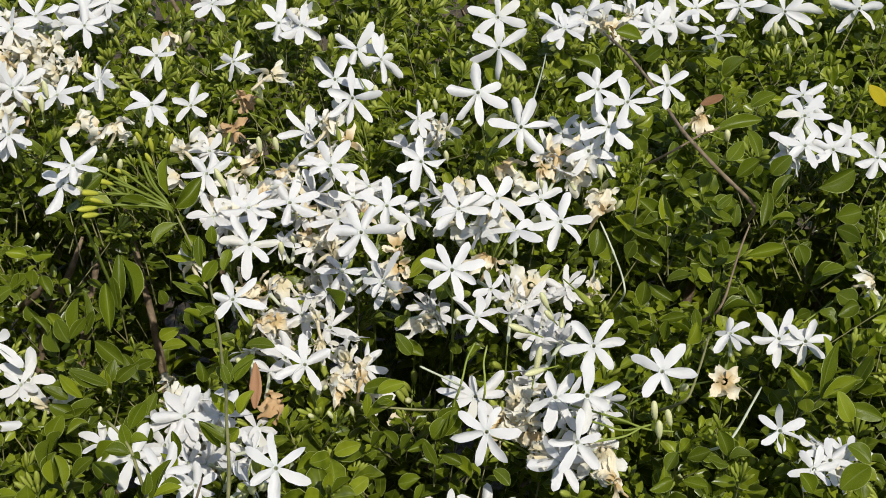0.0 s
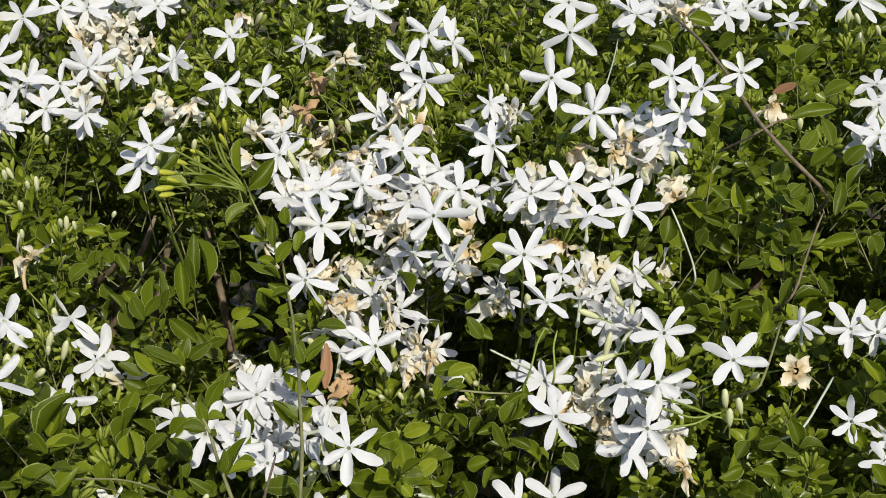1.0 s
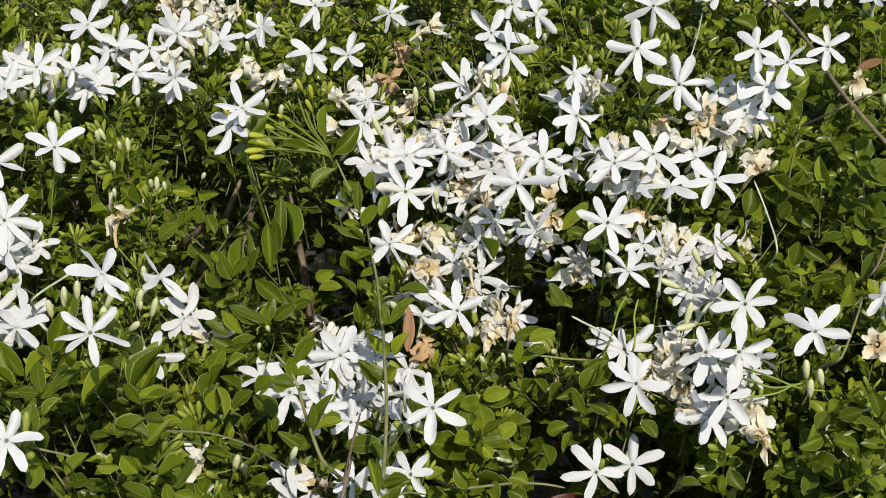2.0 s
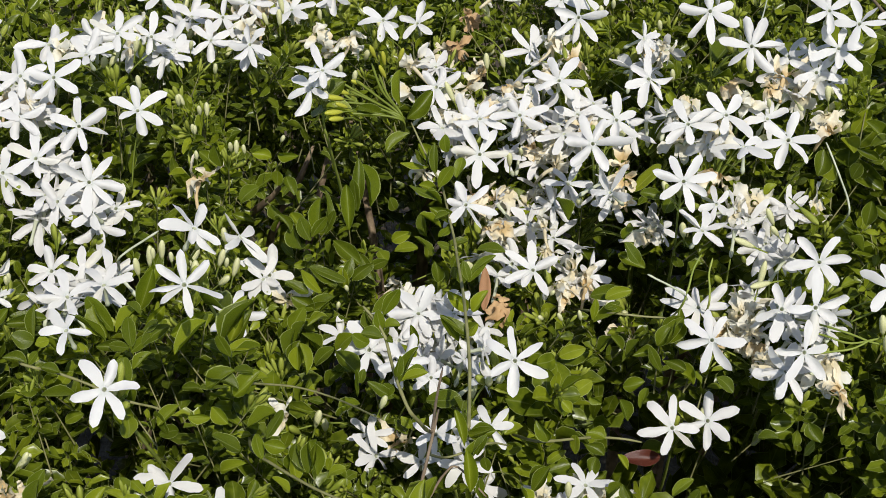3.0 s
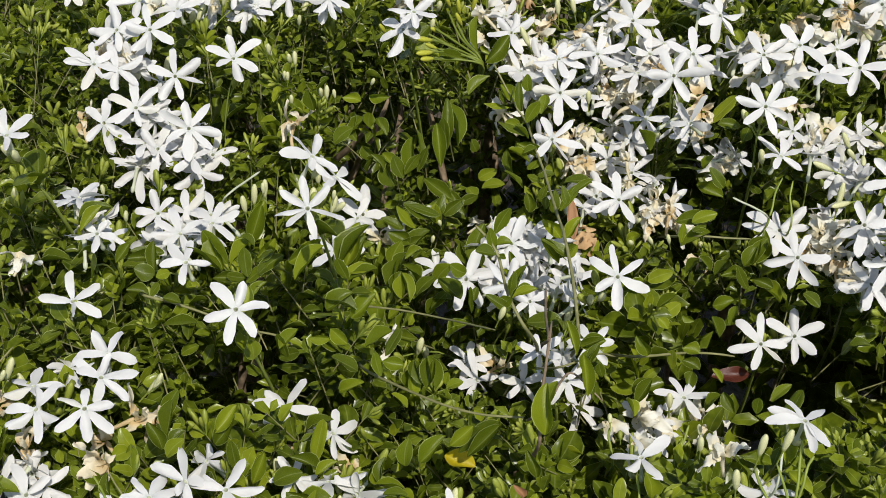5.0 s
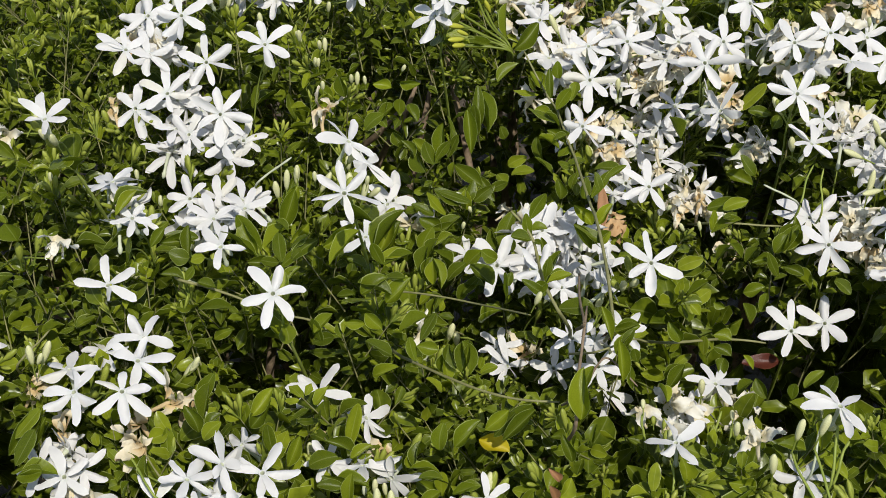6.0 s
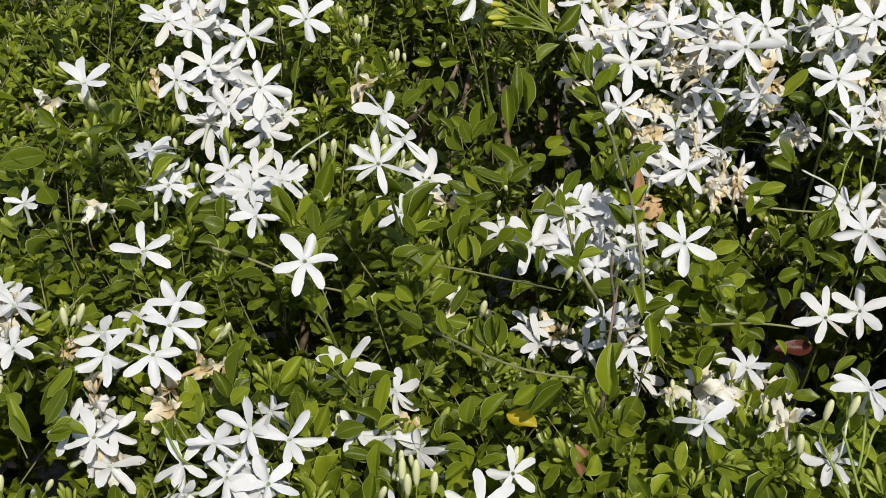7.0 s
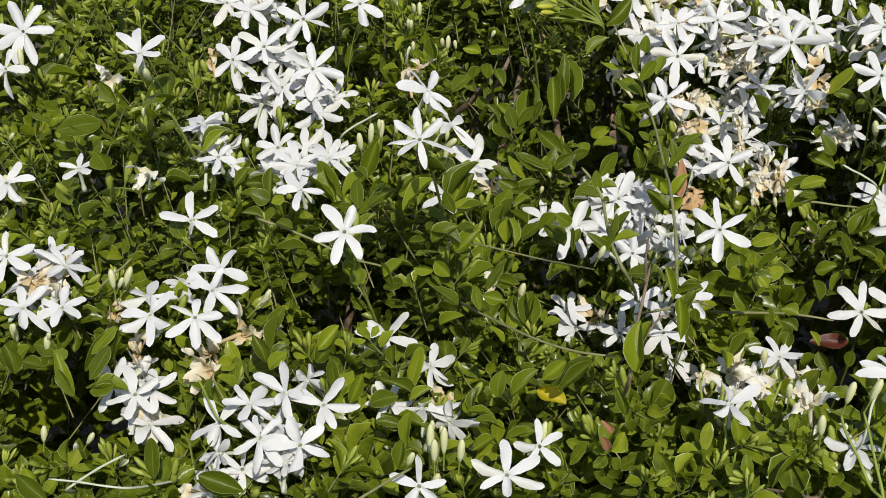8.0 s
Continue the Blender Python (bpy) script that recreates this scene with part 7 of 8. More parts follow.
leaf_at((0.528, 0.273, 1.002), (0.537, 0.254, 0.991), 13.0, YELLOW_LEAF)
leaf_at((0.378, 0.246, 1.001), (0.396, 0.244, 1.008), 8.5, DRY_LEAF)
bud_at((0.031, -0.184, 0.911), (0.031, -0.177, 0.918), "pale")
bud_at((0.086, -0.193, 0.908), (0.086, -0.185, 0.915), "pale")
bud_at((0.037, -0.190, 0.906), (0.037, -0.185, 0.911), "green")
bud_at((0.043, -0.191, 0.903), (0.045, -0.185, 0.909), "green")
bud_at((-0.204, -0.026, 0.959), (-0.206, -0.024, 0.980), "pale")
bud_at((-0.201, -0.012, 0.954), (-0.199, -0.008, 0.978), "pale")
bud_at((-0.195, 0.000, 0.951), (-0.193, 0.003, 0.974), "pale")
bud_at((-0.162, 0.017, 0.932), (-0.155, 0.019, 0.954), "pale")
bud_at((-0.152, 0.012, 0.926), (-0.145, 0.015, 0.950), "pale")
bud_at((-0.183, 0.005, 0.939), (-0.170, 0.009, 0.963), "pale")
bud_at((-0.142, -0.101, 1.019), (-0.131, -0.106, 1.033), "pale")
bud_at((-0.133, -0.283, 0.920), (-0.133, -0.275, 0.949), "pale")
bud_at((-0.125, -0.282, 0.920), (-0.125, -0.276, 0.948), "pale")
bud_at((-0.129, -0.297, 0.931), (-0.129, -0.294, 0.956), "pale")
bud_at((-0.116, -0.288, 0.923), (-0.114, -0.284, 0.947), "pale")
bud_at((-0.148, -0.285, 0.918), (-0.142, -0.286, 0.936), "pale")
bud_at((-0.042, -0.186, 1.000), (-0.037, -0.187, 1.016), "pale")
bud_at((-0.344, -0.177, 0.947), (-0.345, -0.174, 0.969), "pale")
bud_at((-0.343, -0.174, 0.944), (-0.333, -0.169, 0.968), "pale")
bud_at((-0.258, -0.181, 0.941), (-0.242, -0.180, 0.960), "pale")
bud_at((-0.395, -0.219, 0.937), (-0.397, -0.218, 0.958), "pale")
bud_at((-0.376, -0.224, 0.934), (-0.374, -0.223, 0.954), "pale")
bud_at((0.074, -0.153, 0.890), (0.073, -0.152, 0.910), "pale")
bud_at((0.069, -0.260, 0.964), (0.068, -0.261, 0.982), "pale")
bud_at((0.082, -0.295, 0.968), (0.081, -0.293, 0.990), "pale")
bud_at((0.092, -0.288, 0.986), (0.096, -0.285, 1.008), "pale")
bud_at((0.104, -0.287, 0.988), (0.110, -0.284, 1.010), "pale")
bud_at((0.226, 0.029, 0.965), (0.216, 0.030, 0.986), "pale")
bud_at((0.228, 0.022, 0.964), (0.218, 0.019, 0.979), "pale")
bud_at((0.232, 0.027, 0.972), (0.228, 0.010, 0.971), "pale")
bud_at((0.217, 0.017, 0.958), (0.193, 0.014, 0.972), "pale")
bud_at((0.223, -0.012, 0.957), (0.199, -0.024, 0.961), "pale")
bud_at((0.240, 0.047, 0.978), (0.253, 0.028, 0.974), "green")
bud_at((0.209, -0.006, 0.932), (0.214, 0.003, 0.962), "pale")
bud_at((0.273, -0.080, 0.965), (0.269, -0.079, 0.985), "pale")
bud_at((0.274, -0.091, 0.956), (0.271, -0.089, 0.978), "pale")
bud_at((-0.041, 0.238, 0.970), (-0.036, 0.236, 0.987), "yellow")
bud_at((-0.084, 0.206, 0.976), (-0.084, 0.203, 0.991), "pale")
bud_at((-0.075, 0.199, 0.971), (-0.072, 0.198, 0.989), "pale")
bud_at((-0.137, 0.307, 0.969), (-0.140, 0.310, 0.992), "pale")
bud_at((-0.137, 0.271, 0.977), (-0.137, 0.273, 1.000), "pale")
bud_at((-0.145, 0.272, 0.979), (-0.150, 0.272, 0.997), "pale")
bud_at((-0.104, 0.279, 0.981), (-0.105, 0.277, 0.998), "pale")
bud_at((-0.236, 0.174, 1.009), (-0.231, 0.175, 1.030), "pale")
bud_at((-0.226, 0.141, 1.000), (-0.227, 0.140, 1.018), "pale")
bud_at((-0.197, 0.130, 0.993), (-0.197, 0.127, 1.010), "pale")
bud_at((-0.182, 0.129, 0.987), (-0.182, 0.125, 1.002), "pale")
bud_at((-0.184, 0.107, 0.985), (-0.184, 0.104, 1.000), "pale")
bud_at((-0.158, 0.106, 0.971), (-0.158, 0.102, 0.986), "pale")
bud_at((-0.179, 0.187, 0.986), (-0.177, 0.184, 1.002), "pale")
bud_at((-0.204, 0.230, 0.982), (-0.201, 0.226, 0.997), "pale")
bud_at((0.045, 0.113, 0.954), (0.044, 0.112, 0.973), "pale")
bud_at((0.054, 0.122, 0.961), (0.052, 0.117, 0.974), "pale")
bud_at((0.008, 0.183, 0.961), (-0.003, 0.188, 0.986), "pale")
bud_at((0.040, 0.155, 0.963), (0.037, 0.154, 0.981), "pale")
bud_at((0.031, 0.223, 0.968), (0.029, 0.225, 0.990), "pale")
bud_at((0.045, 0.224, 0.970), (0.041, 0.224, 0.990), "pale")
bud_at((0.121, 0.250, 1.001), (0.119, 0.249, 1.020), "pale")
bud_at((0.132, 0.270, 1.001), (0.131, 0.266, 1.016), "pale")
bud_at((0.110, 0.262, 1.015), (0.120, 0.239, 1.006), "green")
bud_at((0.089, 0.224, 0.999), (0.090, 0.207, 0.996), "green")
bud_at((0.167, 0.161, 1.001), (0.164, 0.159, 1.017), "pale")
bud_at((0.228, 0.111, 1.011), (0.225, 0.107, 1.025), "pale")
bud_at((0.248, 0.122, 1.014), (0.251, 0.108, 1.015), "pale")
bud_at((0.278, 0.103, 0.997), (0.283, 0.099, 1.012), "pale")
bud_at((0.277, 0.123, 1.016), (0.269, 0.118, 1.029), "pale")
bud_at((0.199, 0.063, 1.000), (0.200, 0.061, 1.016), "pale")
bud_at((0.154, 0.065, 0.938), (0.151, 0.061, 0.952), "green")
bud_at((0.154, 0.059, 0.933), (0.152, 0.053, 0.945), "pale")
bud_at((0.205, 0.017, 0.947), (0.200, 0.011, 0.959), "green")
bud_at((0.167, 0.235, 1.001), (0.163, 0.232, 1.017), "pale")
bud_at((0.272, 0.117, 1.010), (0.268, 0.118, 1.030), "pale")
bud_at((0.494, 0.378, 0.985), (0.485, 0.377, 1.002), "pale")
bud_at((0.505, 0.355, 0.986), (0.496, 0.354, 1.003), "pale")
bud_at((0.482, 0.381, 0.983), (0.480, 0.381, 1.004), "pale")
bud_at((0.527, 0.397, 0.983), (0.526, 0.392, 0.997), "pale")
bud_at((0.498, 0.262, 0.993), (0.498, 0.259, 1.009), "pale")
bud_at((0.080, 0.424, 0.977), (0.085, 0.420, 0.993), "pale")
bud_at((0.340, -0.118, 0.979), (0.335, -0.121, 0.994), "green")
bud_at((0.273, -0.081, 0.963), (0.269, -0.080, 0.984), "pale")
bud_at((0.282, -0.087, 0.963), (0.276, -0.086, 0.984), "pale")
bud_at((0.272, 0.414, 0.984), (0.274, 0.412, 1.002), "pale")
stem("bare grey-brown twig lying over the leaves", WOOD, 2.0, 1.6, (0.374, 0.096, 1.012), (0.350, 0.093, 1.036), (0.336, 0.098, 1.049), (0.326, 0.117, 1.055), (0.324, 0.146, 1.052), (0.322, 0.194, 1.048), (0.316, 0.258, 1.041), (0.314, 0.331, 1.021))
stem("thin brown twig among green leaves", WOOD, 1.3, .9, (0.341, 0.021, 0.985), (0.347, 0.033, 0.989), (0.358, 0.054, 1.001), (0.369, 0.073, 1.008))
stem("short forked grey twig", WOOD, 1.2, .7, (0.333, 0.122, 1.046), (0.342, 0.126, 1.049), (0.350, 0.128, 1.050), (0.356, 0.132, 1.051))
stem("pale dried flower stalk", TUBE, .9, 1.0, (0.279, 0.055, 0.975), (0.278, 0.070, 0.978), (0.274, 0.084, 0.986), (0.268, 0.095, 0.997))
stem("upright leafy olive stem rising past white flowers", OLIVE, 1.55, 1.0, (0.010, -0.161, 0.974), (0.011, -0.115, 0.975), (0.009, -0.072, 0.978), (0.008, -0.042, 0.970), (0.005, -0.010, 0.969), (0.003, 0.016, 0.967), (0.000, 0.039, 0.966), (-0.003, 0.060, 0.968), (-0.006, 0.076, 0.970), (-0.012, 0.090, 0.973), (-0.018, 0.102, 0.980), (-0.028, 0.117, 0.995))
stem("olive stem lying through the leaves", OLIVE, 1.3, 1.0, (-0.254, -0.113, 0.965), (-0.245, -0.108, 0.957), (-0.225, -0.109, 0.948), (-0.202, -0.115, 0.940), (-0.180, -0.122, 0.940), (-0.168, -0.134, 0.942))
stem("long olive stem crossing the foliage", OLIVE, 1.3, 1.0, (-0.114, -0.155, 0.933), (-0.091, -0.180, 0.942), (-0.071, -0.198, 0.948), (-0.050, -0.210, 0.952), (-0.026, -0.214, 0.953))
stem("thin green stem crossing the foliage", OLIVE, 1.0, .8, (-0.119, -0.127, 0.967), (-0.096, -0.110, 0.948), (-0.070, -0.128, 0.956), (-0.042, -0.181, 0.993))
stem("green twig under a pair of flowers", OLIVE, 1.3, 1.0, (0.064, -0.124, 0.917), (0.091, -0.110, 0.906), (0.111, -0.105, 0.900), (0.124, -0.108, 0.900))
stem("woody brown twig low in the hedge", WOOD, 1.5, 1.1, (0.079, -0.294, 0.927), (0.063, -0.280, 0.916), (0.045, -0.270, 0.906), (0.030, -0.261, 0.900), (0.011, -0.257, 0.896))
stem("pale straight flower stalk", TUBE, 1.0, 1.1, (-0.214, -0.006, 0.972), (-0.206, 0.006, 0.971), (-0.198, 0.018, 0.970))
stem("slender olive twig", OLIVE, 1.0, .8, (-0.348, -0.170, 0.959), (-0.342, -0.162, 0.961), (-0.337, -0.154, 0.963))
stem("pale withered flower stalk", TUBE, .9, .7, (0.232, 0.191, 1.042), (0.246, 0.239, 1.035), (0.258, 0.286, 1.026))
stem("pale flower stalk leaning from the hedge", TUBE, 1.1, 1.0, (0.315, -0.104, 0.980), (0.327, -0.088, 0.983), (0.339, -0.072, 0.987))
stem("short olive twig", OLIVE, 1.2, 1.0, (0.296, -0.068, 0.983), (0.312, -0.035, 0.982), (0.325, -0.005, 0.975))
stem("broken pale stub of a twig", TUBE, 1.0, 1.0, (0.145, -0.023, 0.961), (0.138, -0.020, 0.963), (0.131, -0.018, 0.966))
stem("thin straight olive twig", OLIVE, 1.1, .9, (0.115, -0.032, 0.943), (0.129, -0.033, 0.942), (0.144, -0.033, 0.941))
stem("leaning olive stem in front of flowers", OLIVE, 1.6, 1.1, (-0.019, -0.162, 0.971), (-0.025, -0.166, 0.985), (-0.032, -0.150, 0.992), (-0.036, -0.147, 1.008), (-0.039, -0.142, 1.019), (-0.045, -0.135, 1.026), (-0.052, -0.130, 1.032))
stem("thin brown twig standing among flowers", WOOD, 1.4, 1.0, (-0.011, -0.187, 0.994), (-0.009, -0.148, 0.976), (-0.005, -0.106, 0.962))
stem("brown twig rising behind a large leaf", WOOD, 1.5, 1.2, (-0.019, -0.241, 0.975), (-0.018, -0.229, 0.985), (-0.014, -0.208, 0.989), (-0.008, -0.174, 0.993))
stem("dark thin twig bent among flowers", WOOD, 1.1, .8, (-0.012, -0.226, 0.979), (-0.005, -0.211, 0.979), (0.003, -0.205, 0.979), (0.019, -0.217, 0.968))
stem("thin green twig", OLIVE, 1.0, .8, (0.005, -0.185, 0.969), (0.022, -0.171, 0.963), (0.034, -0.162, 0.952))
stem("curved green flower stalk", GREEN_STEM, 1.2, 1.0, (0.106, -0.341, 0.980), (0.102, -0.333, 0.979), (0.097, -0.319, 0.985), (0.091, -0.306, 0.991), (0.090, -0.294, 0.992))
stem("curved green flower stalk", GREEN_STEM, 1.2, 1.0, (0.107, -0.338, 0.981), (0.105, -0.323, 0.986), (0.103, -0.308, 0.992), (0.101, -0.295, 0.996))
stem("yellow-green flower stalk", GREEN_STEM, 1.0, .9, (0.242, -0.067, 0.964), (0.254, -0.076, 0.966), (0.266, -0.085, 0.967), (0.281, -0.091, 0.970))
stem("yellow-green flower stalk", GREEN_STEM, 1.0, .9, (0.239, -0.072, 0.961), (0.253, -0.081, 0.963), (0.272, -0.084, 0.971))
stem("yellow-green flower stalk", GREEN_STEM, 1.0, .9, (0.239, -0.085, 0.959), (0.253, -0.085, 0.962), (0.263, -0.083, 0.967))
stem("green stalk hanging over a dark hollow", GREEN_STEM, 1.0, .9, (0.159, -0.020, 0.955), (0.163, -0.009, 0.963), (0.169, -0.000, 0.969))
stem("green stalk hanging over a dark hollow", GREEN_STEM, 1.0, .9, (0.175, -0.014, 0.950), (0.175, -0.005, 0.956), (0.178, 0.004, 0.963))
stem("thin stalk of a dried flower", GREEN_STEM, 1.0, .9, (-0.263, -0.267, 0.945), (-0.270, -0.255, 0.947), (-0.280, -0.241, 0.951))
stem("pale stalk of a dried flower", OLIVE, .8, .7, (-0.260, -0.251, 0.937), (-0.269, -0.238, 0.943), (-0.273, -0.225, 0.947))
stem("pale green flower tube", TUBE, 1.0, 1.1, (0.080, -0.185, 0.882), (0.087, -0.186, 0.883), (0.094, -0.188, 0.883))
stem("upright pale green flower stalk", GREEN_STEM, 1.0, 1.2, (0.064, -0.204, 0.881), (0.071, -0.195, 0.892), (0.077, -0.186, 0.902))
stem("upright pale green flower stalk", GREEN_STEM, 1.1, 1.3, (0.084, -0.202, 0.895), (0.085, -0.195, 0.902), (0.086, -0.190, 0.908))
stem("upright pale green flower stalk", GREEN_STEM, 1.0, 1.2, (0.069, -0.197, 0.889), (0.076, -0.189, 0.899), (0.081, -0.180, 0.909))
stem("upright pale green flower stalk", TUBE, 0.9, 1.1, (0.114, -0.266, 0.957), (0.116, -0.258, 0.965), (0.120, -0.251, 0.973))
stem("upright pale green flower stalk", GREEN_STEM, 1.0, 1.2, (0.123, -0.273, 0.954), (0.125, -0.263, 0.963), (0.127, -0.255, 0.972))
stem("upright pale green flower stalk", GREEN_STEM, 1.0, 1.2, (0.127, -0.270, 0.950), (0.130, -0.263, 0.958), (0.134, -0.259, 0.963))
stem("upright green stalk of a bud", GREEN_STEM, 1.0, 1.2, (0.031, -0.190, 0.902), (0.030, -0.186, 0.906), (0.031, -0.182, 0.910))
stem("upright green shoot", GREEN_STEM, 1.2, 1.0, (0.038, -0.258, 0.922), (0.039, -0.252, 0.928), (0.038, -0.246, 0.933))
stem("upright green shoot", GREEN_STEM, 1.1, 0.9, (0.044, -0.262, 0.919), (0.045, -0.256, 0.926), (0.043, -0.251, 0.930))
stem("pale olive stem", OLIVE, 1.2, 1.0, (-0.164, -0.340, 0.956), (-0.151, -0.325, 0.954), (-0.140, -0.312, 0.951))
bud_at((-0.071, 0.075, 1.031), (-0.086, 0.065, 1.036), "yellow")
bud_at((-0.071, 0.090, 1.031), (-0.086, 0.081, 1.039), "yellow")
bud_at((-0.069, 0.083, 1.028), (-0.079, 0.076, 1.037), "yellow")
bud_at((-0.071, 0.073, 1.027), (-0.083, 0.062, 1.033), "yellow")
bud_at((-0.073, 0.176, 0.980), (-0.087, 0.169, 0.990), "yellow")
bud_at((-0.063, 0.192, 0.978), (-0.075, 0.185, 0.988), "yellow")
bud_at((-0.048, 0.203, 0.976), (-0.054, 0.201, 0.992), "yellow")
bud_at((-0.057, 0.227, 0.980), (-0.062, 0.224, 0.996), "yellow")
bud_at((-0.050, 0.220, 0.977), (-0.052, 0.219, 0.994), "yellow")
bud_at((-0.112, 0.187, 0.975), (-0.105, 0.182, 0.989), "yellow")
bud_at((-0.109, 0.194, 0.976), (-0.115, 0.189, 0.990), "yellow")
leaf_at((-0.047, 0.161, 0.973), (-0.072, 0.156, 0.979), 11.0, LEAF)
leaf_at((-0.037, 0.178, 0.969), (-0.040, 0.188, 0.996), 7.7, LEAF)
leaf_at((-0.032, 0.164, 0.968), (-0.013, 0.168, 0.987), 12.7, LEAF)
leaf_at((-0.016, 0.112, 0.959), (-0.037, 0.106, 0.964), 6.6, LEAF)
leaf_at((-0.018, 0.108, 0.964), (-0.027, 0.108, 0.977), 7.3, LEAF)
leaf_at((-0.017, 0.091, 0.974), (-0.013, 0.092, 0.989), 7.2, LEAF)
leaf_at((-0.010, 0.075, 0.980), (-0.012, 0.081, 1.000), 6.7, LEAF)
leaf_at((-0.008, 0.053, 0.984), (0.002, 0.056, 1.001), 9.3, LEAF)
leaf_at((-0.006, 0.054, 0.972), (-0.030, 0.053, 0.982), 7.8, LEAF)
leaf_at((-0.006, 0.051, 0.971), (-0.015, 0.051, 0.984), 6.2, LEAF)
leaf_at((-0.006, 0.039, 0.959), (-0.020, 0.040, 0.972), 7.8, LEAF)
leaf_at((0.000, 0.044, 0.968), (-0.010, 0.036, 0.970), 5.8, LEAF)
leaf_at((0.001, 0.037, 0.963), (-0.007, 0.025, 0.960), 8.5, LEAF)
leaf_at((-0.011, 0.028, 0.944), (-0.021, 0.030, 0.960), 8.5, LEAF)
leaf_at((0.003, 0.024, 0.953), (-0.010, 0.020, 0.960), 6.2, LEAF)
leaf_at((0.008, -0.014, 0.953), (0.009, -0.012, 0.969), 8.6, LEAF)
leaf_at((0.012, -0.015, 0.955), (0.026, -0.010, 0.975), 7.5, LEAF)
leaf_at((-0.008, -0.004, 0.946), (-0.009, -0.003, 0.960), 8.3, LEAF)
leaf_at((0.003, -0.003, 0.948), (0.004, -0.003, 0.960), 6.1, LEAF)
leaf_at((-0.214, -0.093, 0.969), (-0.231, -0.086, 0.990), 11.7, LEAF)
leaf_at((-0.199, -0.095, 0.962), (-0.182, -0.094, 0.976), 8.3, LEAF)
leaf_at((-0.201, -0.095, 0.963), (-0.217, -0.098, 0.971), 7.6, LEAF)
leaf_at((-0.203, -0.100, 0.950), (-0.191, -0.099, 0.965), 6.9, LEAF)
leaf_at((-0.135, -0.127, 1.000), (-0.124, -0.117, 1.026), 10.5, LEAF)
leaf_at((-0.130, -0.135, 0.996), (-0.136, -0.132, 1.012), 8.1, LEAF)
leaf_at((-0.130, -0.129, 0.990), (-0.113, -0.131, 1.002), 7.9, LEAF)
leaf_at((-0.130, -0.134, 0.983), (-0.118, -0.139, 0.991), 6.6, LEAF)
leaf_at((-0.144, -0.143, 0.979), (-0.131, -0.143, 0.993), 11.8, LEAF)
leaf_at((-0.129, -0.141, 0.970), (-0.116, -0.138, 0.986), 11.2, LEAF)
leaf_at((-0.159, -0.142, 0.977), (-0.148, -0.147, 0.983), 5.9, LEAF)
leaf_at((-0.142, -0.151, 0.962), (-0.154, -0.156, 0.967), 7.2, LEAF)
leaf_at((-0.142, -0.145, 0.965), (-0.132, -0.157, 0.963), 9.2, LEAF)
leaf_at((-0.168, -0.113, 0.993), (-0.149, -0.113, 1.007), 10.0, LEAF)
leaf_at((-0.194, -0.068, 0.961), (-0.181, -0.067, 0.975), 8.5, LEAF)
leaf_at((-0.089, 0.014, 0.920), (-0.105, 0.017, 0.936), 10.5, LEAF)
leaf_at((-0.068, 0.029, 0.920), (-0.054, 0.029, 0.933), 9.5, LEAF)
leaf_at((-0.093, -0.003, 0.919), (-0.106, -0.004, 0.930), 10.8, LEAF)
leaf_at((-0.082, 0.006, 0.912), (-0.086, 0.007, 0.925), 9.7, LEAF)
leaf_at((-0.083, -0.008, 0.916), (-0.096, -0.015, 0.920), 6.9, LEAF)
leaf_at((-0.083, -0.004, 0.909), (-0.070, -0.009, 0.915), 5.8, LEAF)
leaf_at((-0.103, -0.043, 0.922), (-0.097, -0.040, 0.940), 11.9, LEAF)
leaf_at((-0.099, -0.066, 0.921), (-0.100, -0.063, 0.938), 9.5, LEAF)
leaf_at((-0.089, -0.053, 0.913), (-0.079, -0.051, 0.928), 10.4, LEAF)
leaf_at((-0.049, -0.010, 0.904), (-0.043, 0.001, 0.932), 12.0, LEAF)
leaf_at((-0.049, -0.016, 0.908), (-0.058, -0.012, 0.925), 9.6, LEAF)
leaf_at((-0.054, -0.035, 0.917), (-0.064, -0.038, 0.926), 10.5, LEAF)
leaf_at((-0.044, -0.023, 0.914), (-0.039, -0.025, 0.925), 8.4, LEAF)
leaf_at((0.005, -0.084, 0.964), (-0.006, -0.080, 0.982), 7.7, LEAF)
leaf_at((0.004, -0.082, 0.967), (0.016, -0.083, 0.978), 7.0, LEAF)
leaf_at((-0.027, -0.081, 0.939), (-0.026, -0.079, 0.955), 7.8, LEAF)
leaf_at((-0.101, 0.033, 0.924), (-0.099, 0.032, 0.936), 7.1, LEAF)
leaf_at((-0.166, 0.124, 0.978), (-0.165, 0.127, 0.996), 7.4, LEAF)
leaf_at((-0.161, 0.111, 0.975), (-0.153, 0.112, 0.989), 11.4, LEAF)
leaf_at((-0.122, 0.072, 0.970), (-0.120, 0.072, 0.984), 10.3, LEAF)
leaf_at((-0.135, 0.077, 0.964), (-0.130, 0.079, 0.979), 8.4, LEAF)
leaf_at((-0.142, 0.082, 0.964), (-0.132, 0.070, 0.962), 8.4, LEAF)
leaf_at((-0.128, 0.095, 0.978), (-0.139, 0.091, 0.985), 8.4, LEAF)
leaf_at((-0.121, 0.078, 0.994), (-0.109, 0.069, 0.996), 7.4, LEAF)
leaf_at((0.127, -0.005, 0.965), (0.118, -0.003, 0.980), 9.4, LEAF)
leaf_at((0.104, -0.022, 0.948), (0.119, -0.024, 0.958), 9.0, LEAF)
leaf_at((0.096, -0.030, 0.936), (0.098, -0.028, 0.951), 7.2, LEAF)
